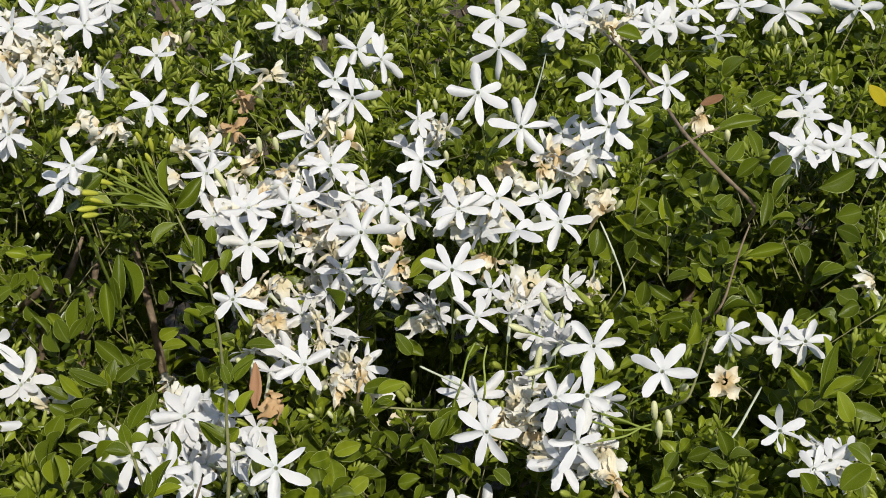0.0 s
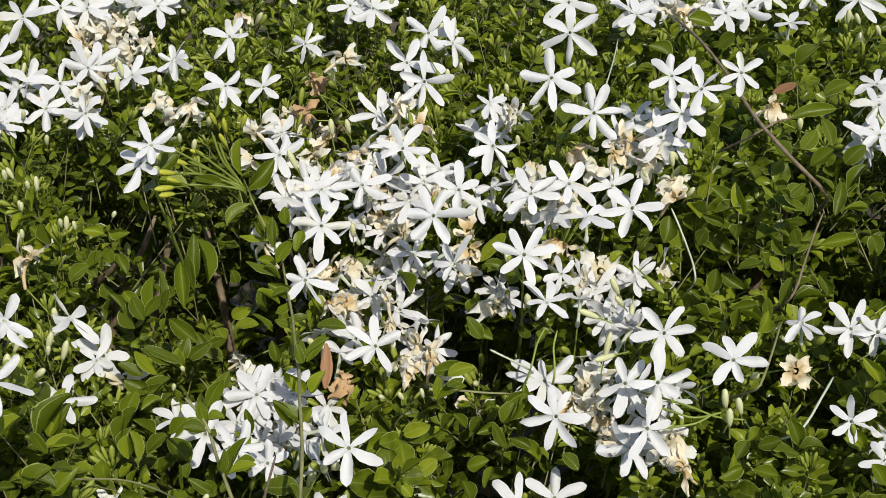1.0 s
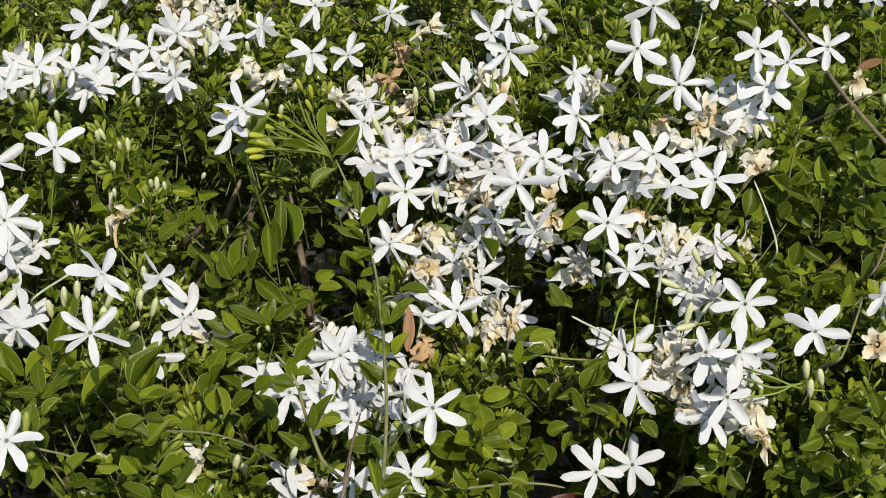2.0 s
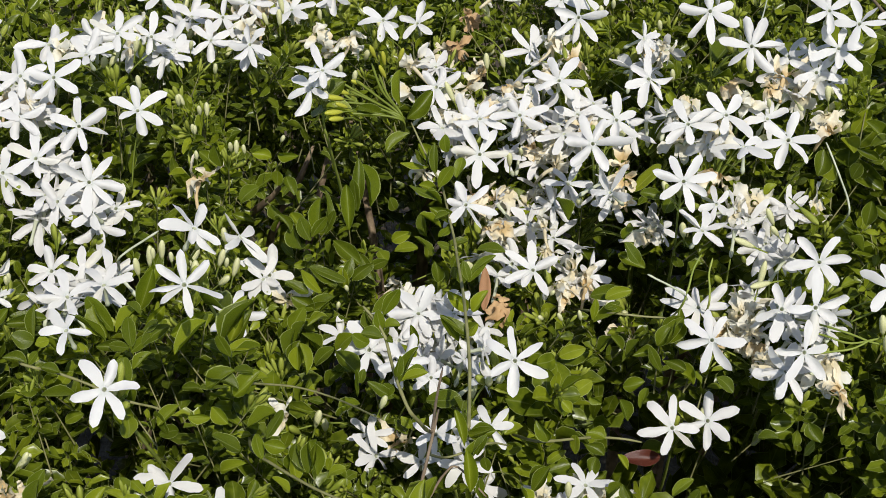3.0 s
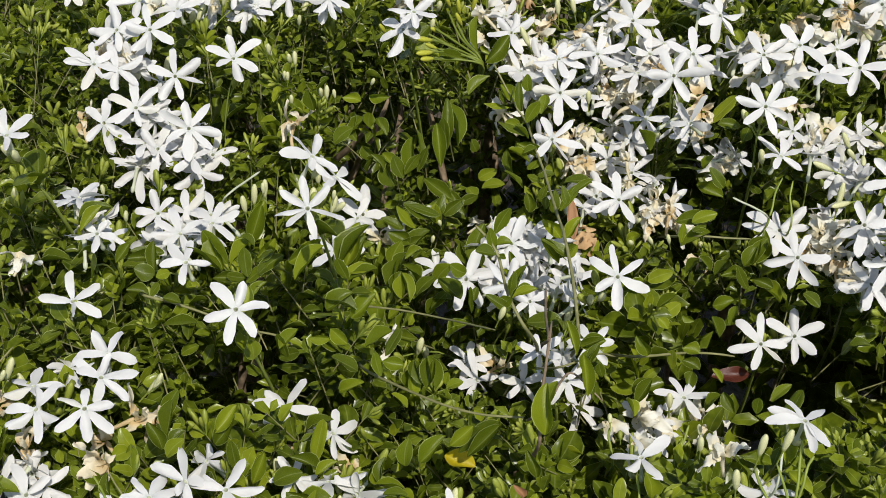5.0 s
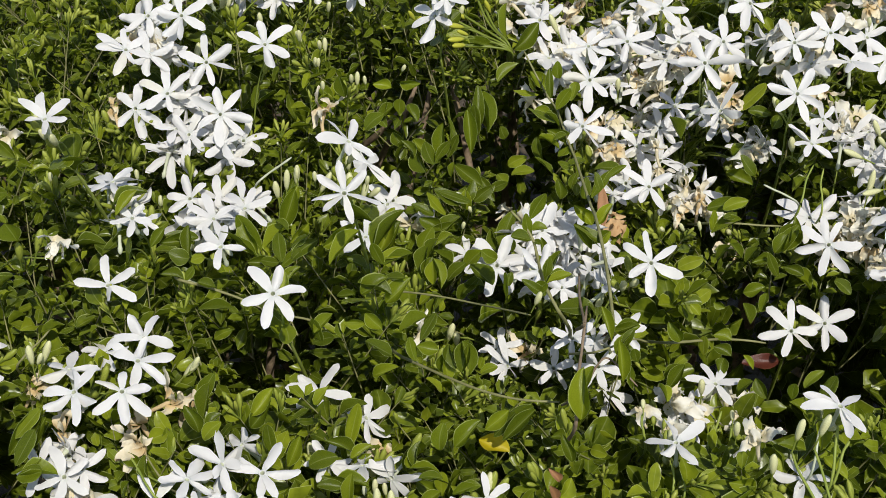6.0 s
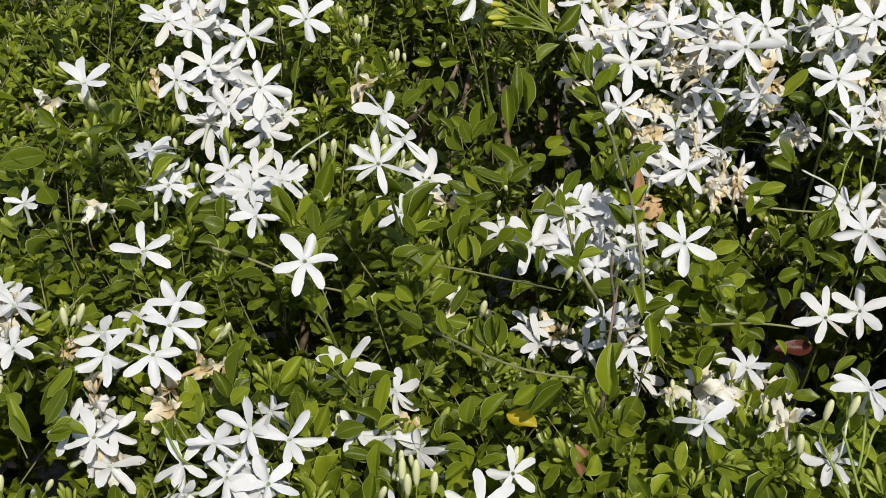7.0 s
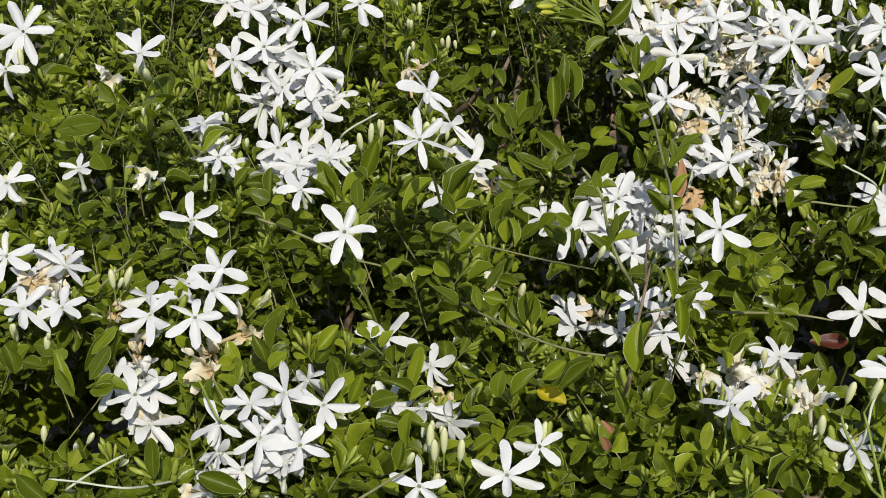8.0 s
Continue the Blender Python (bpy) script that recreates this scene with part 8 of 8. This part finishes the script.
leaf_at((0.114, -0.023, 0.946), (0.102, -0.033, 0.947), 6.4, LEAF)
leaf_at((0.144, -0.044, 0.927), (0.152, -0.039, 0.946), 10.1, LEAF)
leaf_at((0.141, -0.056, 0.914), (0.131, -0.051, 0.933), 7.5, LEAF)
leaf_at((0.118, -0.049, 0.922), (0.124, -0.049, 0.935), 7.9, LEAF)
leaf_at((0.115, -0.049, 0.926), (0.107, -0.049, 0.939), 7.1, LEAF)
leaf_at((0.162, -0.064, 0.909), (0.146, -0.060, 0.928), 8.6, LEAF)
leaf_at((0.175, -0.071, 0.923), (0.184, -0.082, 0.922), 9.2, LEAF)
leaf_at((0.131, -0.068, 0.910), (0.124, -0.081, 0.907), 7.8, LEAF)
leaf_at((0.061, -0.129, 0.922), (0.054, -0.128, 0.935), 8.7, LEAF)
leaf_at((0.080, -0.119, 0.900), (0.081, -0.116, 0.916), 8.2, LEAF)
leaf_at((0.094, -0.120, 0.898), (0.090, -0.131, 0.896), 9.0, LEAF)
leaf_at((0.218, -0.136, 0.947), (0.222, -0.148, 0.944), 9.9, LEAF)
leaf_at((0.190, -0.133, 0.931), (0.199, -0.138, 0.938), 7.3, LEAF)
leaf_at((0.213, -0.154, 0.938), (0.219, -0.155, 0.949), 8.5, LEAF)
leaf_at((0.122, 0.042, 0.949), (0.126, 0.040, 0.960), 7.1, LEAF)
leaf_at((0.009, -0.172, 0.972), (0.003, -0.169, 0.989), 7.1, LEAF)
leaf_at((0.009, -0.173, 0.974), (0.023, -0.178, 0.979), 8.1, LEAF)
leaf_at((0.010, -0.190, 0.968), (0.015, -0.188, 0.983), 6.7, LEAF)
leaf_at((0.051, -0.155, 0.904), (0.060, -0.151, 0.922), 9.4, LEAF)
leaf_at((-0.060, -0.231, 0.939), (-0.042, -0.226, 0.959), 8.9, LEAF)
leaf_at((-0.070, -0.224, 0.941), (-0.057, -0.223, 0.955), 9.6, LEAF)
leaf_at((-0.033, -0.178, 1.006), (-0.046, -0.179, 1.018), 6.6, LEAF)
leaf_at((-0.032, -0.158, 1.003), (-0.029, -0.157, 1.016), 6.4, LEAF)
leaf_at((0.139, -0.044, 0.926), (0.145, -0.042, 0.941), 10.1, LEAF)
leaf_at((0.137, -0.048, 0.923), (0.124, -0.054, 0.929), 7.4, LEAF)
leaf_at((0.115, -0.067, 0.910), (0.126, -0.071, 0.918), 9.7, LEAF)
leaf_at((0.116, -0.092, 0.903), (0.111, -0.089, 0.919), 10.3, LEAF)
leaf_at((-0.020, -0.245, 0.935), (-0.025, -0.242, 0.951), 6.9, LEAF)
leaf_at((0.104, -0.237, 0.975), (0.105, -0.236, 0.988), 6.7, LEAF)
leaf_at((-0.028, -0.253, 0.927), (-0.032, -0.254, 0.937), 4.9, DRY_LEAF)
leaf_at((-0.030, -0.264, 0.924), (-0.034, -0.265, 0.936), 5.8, DRY_LEAF)
stem("yellow-green bud stalk", YELLOW_BUD, 1.1, 1.35, (-0.035, 0.156, 0.971), (-0.055, 0.156, 0.976), (-0.077, 0.154, 0.978))
stem("yellow-green bud stalk", YELLOW_BUD, 1.1, 1.35, (-0.035, 0.156, 0.971), (-0.057, 0.163, 0.979), (-0.079, 0.165, 0.981))
stem("yellow-green bud stalk", YELLOW_BUD, 1.1, 1.35, (-0.036, 0.157, 0.973), (-0.060, 0.171, 0.980), (-0.084, 0.183, 0.988), (-0.097, 0.187, 0.991))
stem("yellow-green bud stalk", YELLOW_BUD, 1.1, 1.35, (-0.036, 0.158, 0.972), (-0.056, 0.168, 0.979), (-0.076, 0.176, 0.984))
stem("yellow-green bud stalk", YELLOW_BUD, 1.1, 1.35, (-0.036, 0.158, 0.975), (-0.047, 0.176, 0.981), (-0.054, 0.194, 0.988))
stem("yellow-green bud stalk", YELLOW_BUD, 1.1, 1.35, (-0.037, 0.160, 0.975), (-0.051, 0.181, 0.981), (-0.060, 0.205, 0.991))
stem("yellow-green bud stalk", YELLOW_BUD, 1.1, 1.35, (-0.036, 0.158, 0.974), (-0.066, 0.166, 0.978), (-0.090, 0.177, 0.988))
stem("yellow-green bud stalk", YELLOW_BUD, 1.1, 1.35, (-0.036, 0.159, 0.973), (-0.056, 0.174, 0.982), (-0.073, 0.188, 0.987))
stem("pale dry stalk low in the foliage", TUBE, .9, .8, (-0.307, -0.335, 0.947), (-0.323, -0.334, 0.948), (-0.340, -0.334, 0.949))
stem("pale green flower tube in the foliage", TUBE, 1.0, 1.0, (-0.324, -0.330, 0.945), (-0.315, -0.318, 0.944), (-0.305, -0.306, 0.942))
leaf_at((-0.055, 0.159, 0.974), (-0.068, 0.155, 0.982), 10.1, LEAF)
leaf_at((-0.390, -0.244, 0.941), (-0.391, -0.241, 0.959), 10.9, LEAF)
leaf_at((-0.372, -0.241, 0.945), (-0.382, -0.245, 0.953), 8.9, LEAF)
leaf_at((-0.352, -0.253, 0.933), (-0.361, -0.244, 0.958), 9.2, LEAF)
leaf_at((-0.358, -0.333, 0.950), (-0.339, -0.346, 0.945), 11.2, LEAF)
leaf_at((-0.289, -0.311, 0.929), (-0.287, -0.301, 0.954), 10.6, LEAF)
leaf_at((-0.270, -0.308, 0.933), (-0.251, -0.303, 0.950), 8.7, LEAF)
leaf_at((-0.259, -0.323, 0.942), (-0.235, -0.330, 0.944), 11.3, LEAF)
leaf_at((-0.279, -0.332, 0.937), (-0.282, -0.332, 0.951), 7.2, LEAF)
leaf_at((-0.423, -0.035, 0.986), (-0.438, -0.039, 0.994), 6.3, LEAF)
leaf_at((-0.458, 0.060, 0.966), (-0.435, 0.057, 0.972), 7.8, LEAF)
leaf_at((-0.304, -0.076, 1.000), (-0.286, -0.074, 1.014), 9.4, LEAF)
leaf_at((-0.149, -0.212, 0.909), (-0.162, -0.212, 0.924), 7.8, LEAF)
leaf_at((-0.189, -0.222, 0.910), (-0.181, -0.216, 0.929), 8.8, LEAF)
leaf_at((-0.197, -0.222, 0.920), (-0.199, -0.215, 0.942), 8.4, LEAF)
leaf_at((-0.090, -0.249, 0.921), (-0.100, -0.251, 0.933), 10.1, LEAF)
leaf_at((-0.090, -0.257, 0.922), (-0.078, -0.259, 0.932), 6.7, LEAF)
leaf_at((-0.110, -0.244, 0.922), (-0.097, -0.248, 0.929), 7.1, LEAF)
leaf_at((-0.088, -0.224, 0.927), (-0.076, -0.220, 0.944), 10.6, LEAF)
leaf_at((-0.097, -0.217, 0.917), (-0.096, -0.213, 0.934), 10.8, LEAF)
leaf_at((-0.102, -0.188, 0.919), (-0.104, -0.188, 0.933), 8.2, LEAF)
leaf_at((-0.095, -0.179, 0.929), (-0.102, -0.179, 0.942), 8.9, LEAF)
leaf_at((-0.113, -0.221, 0.905), (-0.117, -0.220, 0.919), 8.0, LEAF)
leaf_at((-0.240, -0.219, 0.938), (-0.245, -0.216, 0.955), 9.0, LEAF)
leaf_at((-0.210, -0.213, 0.935), (-0.199, -0.209, 0.952), 10.4, LEAF)
leaf_at((0.317, 0.084, 0.999), (0.309, 0.090, 1.019), 9.9, LEAF)
leaf_at((0.297, 0.086, 1.000), (0.311, 0.082, 1.010), 9.5, LEAF)
leaf_at((0.303, 0.081, 0.992), (0.289, 0.080, 1.001), 6.7, LEAF)
leaf_at((0.285, 0.074, 0.980), (0.290, 0.074, 0.994), 10.7, LEAF)
leaf_at((0.356, 0.078, 1.004), (0.333, 0.083, 1.021), 10.6, LEAF)
leaf_at((0.360, 0.093, 1.019), (0.345, 0.083, 1.015), 7.5, LEAF)
leaf_at((0.359, 0.075, 1.004), (0.360, 0.078, 1.020), 7.5, LEAF)
leaf_at((0.346, 0.071, 1.002), (0.356, 0.064, 1.008), 6.7, LEAF)
leaf_at((0.350, 0.057, 0.993), (0.344, 0.058, 1.007), 9.7, LEAF)
leaf_at((0.341, 0.050, 0.989), (0.329, 0.051, 1.002), 8.1, LEAF)
leaf_at((0.337, 0.039, 0.985), (0.322, 0.038, 0.996), 8.9, LEAF)
leaf_at((0.294, 0.040, 0.982), (0.305, 0.027, 0.979), 8.8, LEAF)
leaf_at((0.288, 0.034, 0.969), (0.289, 0.037, 0.987), 11.2, LEAF)
leaf_at((0.320, 0.001, 0.972), (0.314, 0.005, 0.990), 7.9, LEAF)
leaf_at((0.362, 0.016, 0.981), (0.356, 0.017, 0.995), 8.0, LEAF)
leaf_at((0.386, 0.079, 1.006), (0.400, 0.073, 1.013), 8.3, LEAF)
leaf_at((0.394, 0.100, 1.010), (0.402, 0.103, 1.028), 10.0, LEAF)
leaf_at((0.381, 0.093, 1.013), (0.370, 0.094, 1.026), 6.4, LEAF)
leaf_at((0.403, 0.045, 0.991), (0.397, 0.048, 1.007), 10.5, LEAF)
leaf_at((0.413, 0.037, 0.989), (0.424, 0.033, 1.000), 10.4, LEAF)
leaf_at((0.433, 0.073, 1.002), (0.447, 0.061, 1.002), 13.9, LEAF)
leaf_at((0.307, -0.014, 0.975), (0.313, -0.015, 0.989), 10.0, LEAF)
leaf_at((0.295, -0.005, 0.971), (0.295, -0.004, 0.986), 7.5, LEAF)
leaf_at((0.376, -0.060, 0.971), (0.366, -0.057, 0.987), 9.0, LEAF)
leaf_at((0.397, -0.084, 0.966), (0.389, -0.079, 0.985), 12.4, LEAF)
leaf_at((0.385, -0.111, 0.972), (0.396, -0.123, 0.971), 12.0, LEAF)
leaf_at((0.356, -0.139, 0.962), (0.347, -0.137, 0.976), 11.1, LEAF)
leaf_at((0.281, -0.104, 0.965), (0.272, -0.115, 0.962), 9.3, LEAF)
leaf_at((0.286, -0.109, 0.965), (0.297, -0.114, 0.975), 9.2, LEAF)
leaf_at((0.280, -0.124, 0.961), (0.292, -0.133, 0.965), 8.4, LEAF)
leaf_at((0.275, -0.120, 0.958), (0.262, -0.128, 0.959), 8.5, LEAF)
leaf_at((-0.087, 0.040, 0.952), (-0.078, 0.043, 0.971), 7.1, LEAF)
leaf_at((-0.112, 0.057, 0.957), (-0.101, 0.043, 0.954), 8.7, LEAF)
leaf_at((-0.138, 0.076, 0.964), (-0.126, 0.074, 0.977), 9.5, LEAF)
leaf_at((-0.115, 0.069, 0.980), (-0.109, 0.056, 0.977), 8.6, LEAF)
leaf_at((-0.064, 0.042, 0.933), (-0.054, 0.025, 0.925), 8.0, LEAF)
leaf_at((-0.071, 0.020, 0.919), (-0.076, 0.022, 0.934), 10.2, LEAF)
leaf_at((-0.098, 0.012, 0.921), (-0.112, 0.013, 0.932), 9.3, LEAF)
leaf_at((-0.094, 0.000, 0.913), (-0.083, 0.000, 0.929), 11.5, LEAF)
leaf_at((-0.016, 0.064, 0.932), (-0.022, 0.067, 0.949), 8.2, LEAF)
leaf_at((-0.050, 0.049, 0.930), (-0.044, 0.038, 0.930), 9.6, LEAF)
leaf_at((-0.084, 0.033, 0.939), (-0.085, 0.033, 0.952), 7.9, LEAF)
leaf_at((-0.127, 0.067, 0.957), (-0.119, 0.053, 0.953), 8.4, LEAF)
leaf_at((0.429, 0.006, 0.987), (0.415, -0.002, 0.987), 10.6, LEAF)
leaf_at((0.280, 0.007, 0.967), (0.269, 0.008, 0.981), 9.8, LEAF)
leaf_at((-0.029, 0.145, 0.967), (-0.047, 0.131, 0.961), 11.4, LEAF)
leaf_at((-0.009, 0.111, 0.963), (-0.022, 0.113, 0.979), 11.2, LEAF)
leaf_at((-0.002, 0.103, 0.979), (-0.004, 0.104, 0.992), 8.5, LEAF)
leaf_at((0.009, 0.085, 0.987), (0.004, 0.071, 0.982), 9.2, LEAF)
leaf_at((-0.009, 0.076, 0.964), (-0.021, 0.073, 0.972), 7.5, LEAF)
leaf_at((0.004, 0.045, 0.956), (-0.011, 0.047, 0.971), 9.0, LEAF)
leaf_at((0.013, 0.034, 0.952), (-0.003, 0.027, 0.955), 8.2, LEAF)
leaf_at((-0.039, 0.059, 0.922), (-0.024, 0.055, 0.931), 9.3, LEAF)
leaf_at((-0.040, 0.121, 0.913), (-0.043, 0.120, 0.924), 8.9, LEAF)
leaf_at((0.019, 0.027, 0.949), (0.037, 0.022, 0.956), 9.8, LEAF)
leaf_at((0.003, 0.027, 0.932), (0.005, 0.027, 0.945), 6.6, LEAF)
leaf_at((-0.339, -0.234, 0.940), (-0.326, -0.228, 0.961), 11.2, LEAF)
leaf_at((-0.340, -0.255, 0.941), (-0.321, -0.260, 0.948), 12.9, LEAF)
leaf_at((-0.271, -0.249, 0.942), (-0.279, -0.249, 0.954), 7.8, LEAF)
leaf_at((-0.265, -0.255, 0.939), (-0.267, -0.255, 0.953), 7.1, LEAF)
leaf_at((-0.276, -0.270, 0.939), (-0.273, -0.270, 0.952), 7.0, LEAF)
leaf_at((-0.079, -0.064, 0.911), (-0.067, -0.061, 0.920), 11.7, LEAF)
leaf_at((-0.028, -0.127, 0.976), (-0.016, -0.128, 0.981), 7.1, LEAF)
leaf_at((-0.053, -0.147, 0.987), (-0.052, -0.144, 0.995), 5.8, LEAF)
leaf_at((-0.095, 0.023, 0.935), (-0.072, 0.014, 0.928), 8.2, LEAF)
leaf_at((-0.057, 0.035, 0.925), (-0.043, 0.036, 0.933), 8.3, LEAF)
leaf_at((-0.072, 0.022, 0.925), (-0.068, 0.028, 0.939), 8.3, LEAF)
leaf_at((-0.301, -0.088, 1.001), (-0.288, -0.078, 1.014), 8.7, LEAF)
leaf_at((-0.280, -0.097, 0.982), (-0.271, -0.091, 0.993), 7.5, LEAF)
leaf_at((-0.256, -0.099, 0.974), (-0.267, -0.102, 0.981), 11.8, LEAF)
leaf_at((-0.257, -0.096, 0.971), (-0.257, -0.085, 0.990), 8.1, LEAF)
leaf_at((-0.255, -0.101, 0.973), (-0.245, -0.101, 0.977), 7.5, LEAF)
leaf_at((-0.200, -0.041, 0.966), (-0.190, -0.032, 0.981), 9.7, LEAF)
leaf_at((-0.193, -0.080, 0.979), (-0.200, -0.079, 0.989), 7.4, LEAF)
leaf_at((-0.197, -0.098, 0.969), (-0.198, -0.088, 0.986), 9.9, LEAF)
leaf_at((-0.199, -0.095, 0.966), (-0.211, -0.099, 0.972), 7.4, LEAF)
leaf_at((-0.196, -0.106, 0.958), (-0.187, -0.101, 0.968), 7.4, LEAF)
leaf_at((-0.239, -0.113, 0.961), (-0.249, -0.115, 0.968), 7.4, LEAF)
leaf_at((-0.259, -0.111, 0.966), (-0.270, -0.112, 0.975), 7.4, LEAF)
leaf_at((-0.258, -0.111, 0.966), (-0.251, -0.108, 0.973), 7.4, LEAF)
leaf_at((-0.097, 0.036, 0.949), (-0.105, 0.042, 0.965), 11.0, LEAF)
leaf_at((-0.096, 0.035, 0.953), (-0.086, 0.042, 0.967), 8.9, LEAF)
leaf_at((-0.112, 0.044, 0.950), (-0.117, 0.048, 0.963), 6.9, LEAF)
leaf_at((-0.070, 0.039, 0.956), (-0.072, 0.054, 0.984), 10.3, LEAF)
leaf_at((-0.078, 0.018, 0.926), (-0.096, 0.022, 0.938), 11.0, LEAF)
leaf_at((-0.086, -0.179, 0.948), (-0.091, -0.172, 0.961), 8.1, LEAF)
leaf_at((-0.071, -0.183, 0.948), (-0.062, -0.182, 0.954), 7.5, LEAF)
leaf_at((-0.072, -0.181, 0.950), (-0.069, -0.179, 0.958), 5.8, LEAF)
leaf_at((-0.016, -0.236, 0.973), (-0.013, -0.223, 0.991), 13.5, LEAF)
leaf_at((0.007, -0.183, 0.973), (0.002, -0.171, 0.990), 6.2, LEAF)
leaf_at((0.014, -0.191, 0.974), (0.018, -0.186, 0.985), 6.7, LEAF)
leaf_at((0.020, -0.204, 0.975), (0.018, -0.201, 0.984), 6.7, LEAF)
leaf_at((-0.108, -0.168, 0.962), (-0.096, -0.159, 0.975), 9.3, LEAF)
leaf_at((-0.111, -0.169, 0.946), (-0.116, -0.161, 0.959), 8.2, LEAF)
leaf_at((-0.110, -0.167, 0.957), (-0.097, -0.171, 0.957), 9.3, LEAF)
leaf_at((-0.092, -0.176, 0.951), (-0.090, -0.171, 0.961), 9.3, LEAF)
leaf_at((-0.079, -0.179, 0.954), (-0.079, -0.173, 0.966), 10.9, LEAF)
leaf_at((-0.094, -0.066, 0.917), (-0.097, -0.055, 0.935), 8.4, LEAF)
leaf_at((-0.078, -0.060, 0.915), (-0.065, -0.063, 0.918), 10.4, LEAF)
leaf_at((-0.055, -0.155, 0.984), (-0.053, -0.147, 0.998), 6.9, LEAF)
leaf_at((0.077, -0.107, 0.925), (0.071, -0.104, 0.932), 7.5, LEAF)
leaf_at((0.099, -0.086, 0.913), (0.091, -0.085, 0.917), 6.5, LEAF)
leaf_at((0.100, -0.109, 0.904), (0.090, -0.108, 0.910), 10.2, LEAF)
leaf_at((0.099, -0.118, 0.898), (0.089, -0.115, 0.905), 8.9, LEAF)
leaf_at((0.115, -0.119, 0.886), (0.109, -0.114, 0.895), 5.2, LEAF)
leaf_at((0.050, -0.148, 0.907), (0.059, -0.144, 0.917), 9.8, LEAF)
leaf_at((0.111, -0.171, 0.910), (0.104, -0.164, 0.921), 8.5, LEAF)
leaf_at((0.134, -0.170, 0.918), (0.144, -0.166, 0.930), 7.3, LEAF)
leaf_at((0.156, -0.063, 0.921), (0.144, -0.060, 0.927), 7.9, LEAF)
leaf_at((0.150, 0.049, 0.967), (0.154, 0.051, 0.977), 9.8, LEAF)
leaf_at((0.134, 0.064, 0.973), (0.149, 0.058, 0.975), 8.4, LEAF)
leaf_at((0.262, 0.080, 0.978), (0.266, 0.086, 0.995), 13.1, LEAF)
leaf_at((0.225, 0.075, 0.965), (0.231, 0.075, 0.974), 7.2, LEAF)
leaf_at((0.293, 0.005, 0.979), (0.308, 0.000, 0.987), 7.8, LEAF)
leaf_at((0.384, -0.065, 0.968), (0.390, -0.044, 1.001), 14.1, LEAF)
leaf_at((0.383, -0.068, 0.972), (0.401, -0.069, 0.988), 11.5, LEAF)
leaf_at((0.392, 0.015, 0.970), (0.400, 0.012, 0.978), 8.2, LEAF)
leaf_at((-0.341, -0.250, 0.945), (-0.328, -0.236, 0.959), 11.9, LEAF)
leaf_at((-0.342, -0.237, 0.954), (-0.326, -0.226, 0.965), 10.7, LEAF)
leaf_at((-0.235, -0.222, 0.946), (-0.227, -0.218, 0.953), 7.1, LEAF)
leaf_at((-0.209, -0.213, 0.945), (-0.197, -0.205, 0.958), 9.5, LEAF)
leaf_at((-0.151, -0.219, 0.913), (-0.140, -0.216, 0.922), 7.2, LEAF)
leaf_at((-0.170, -0.243, 0.916), (-0.154, -0.245, 0.918), 7.1, LEAF)
leaf_at((-0.086, -0.255, 0.923), (-0.075, -0.255, 0.929), 8.1, LEAF)
leaf_at((-0.115, -0.234, 0.920), (-0.098, -0.236, 0.922), 5.3, LEAF)
leaf_at((-0.113, -0.225, 0.912), (-0.111, -0.218, 0.925), 7.1, LEAF)
leaf_at((0.012, -0.087, 0.971), (-0.004, -0.082, 0.984), 8.6, LEAF)
leaf_at((0.011, -0.089, 0.969), (0.002, -0.089, 0.976), 5.5, LEAF)
leaf_at((0.012, -0.087, 0.971), (0.016, -0.087, 0.980), 4.3, LEAF)
leaf_at((0.011, -0.065, 0.998), (0.008, -0.062, 1.010), 6.1, LEAF)
leaf_at((0.013, -0.065, 1.004), (0.025, -0.062, 1.017), 5.1, LEAF)
leaf_at((-0.040, -0.139, 1.019), (-0.045, -0.134, 1.033), 7.9, LEAF)
leaf_at((-0.040, -0.136, 1.022), (-0.032, -0.139, 1.027), 7.0, LEAF)
leaf_at((-0.040, -0.143, 1.019), (-0.052, -0.145, 1.025), 9.2, LEAF)
leaf_at((-0.039, -0.141, 1.017), (-0.035, -0.146, 1.020), 4.5, LEAF)
leaf_at((-0.040, -0.132, 1.027), (-0.032, -0.125, 1.042), 9.6, LEAF)
leaf_at((-0.031, -0.144, 0.984), (-0.023, -0.133, 1.003), 6.9, LEAF)
leaf_at((-0.030, -0.143, 0.985), (-0.016, -0.142, 0.994), 6.9, LEAF)


# ground
gv, gf = [], []
G = [-300, -60, -12, -4, -2, -1, -0.5, 0, 0.5, 1, 2, 4, 12, 60, 300]
for y_ in G:
    for x_ in G:
        gv.append((x_, y_, 0.03 * noise.noise((x_ * 0.9, y_ * 0.9, 0.0)) if max(abs(x_), abs(y_)) < 50 else 0.0))
for r in range(len(G) - 1):
    for c in range(len(G) - 1):
        a = r * len(G) + c
        gf.append((a, a + 1, a + len(G) + 1, a + len(G)))
tagged(new("ground", mesh_of("ground", gv, gf, SOIL)), "bare dark brown soil below the hedge", "ground", kind="structure")
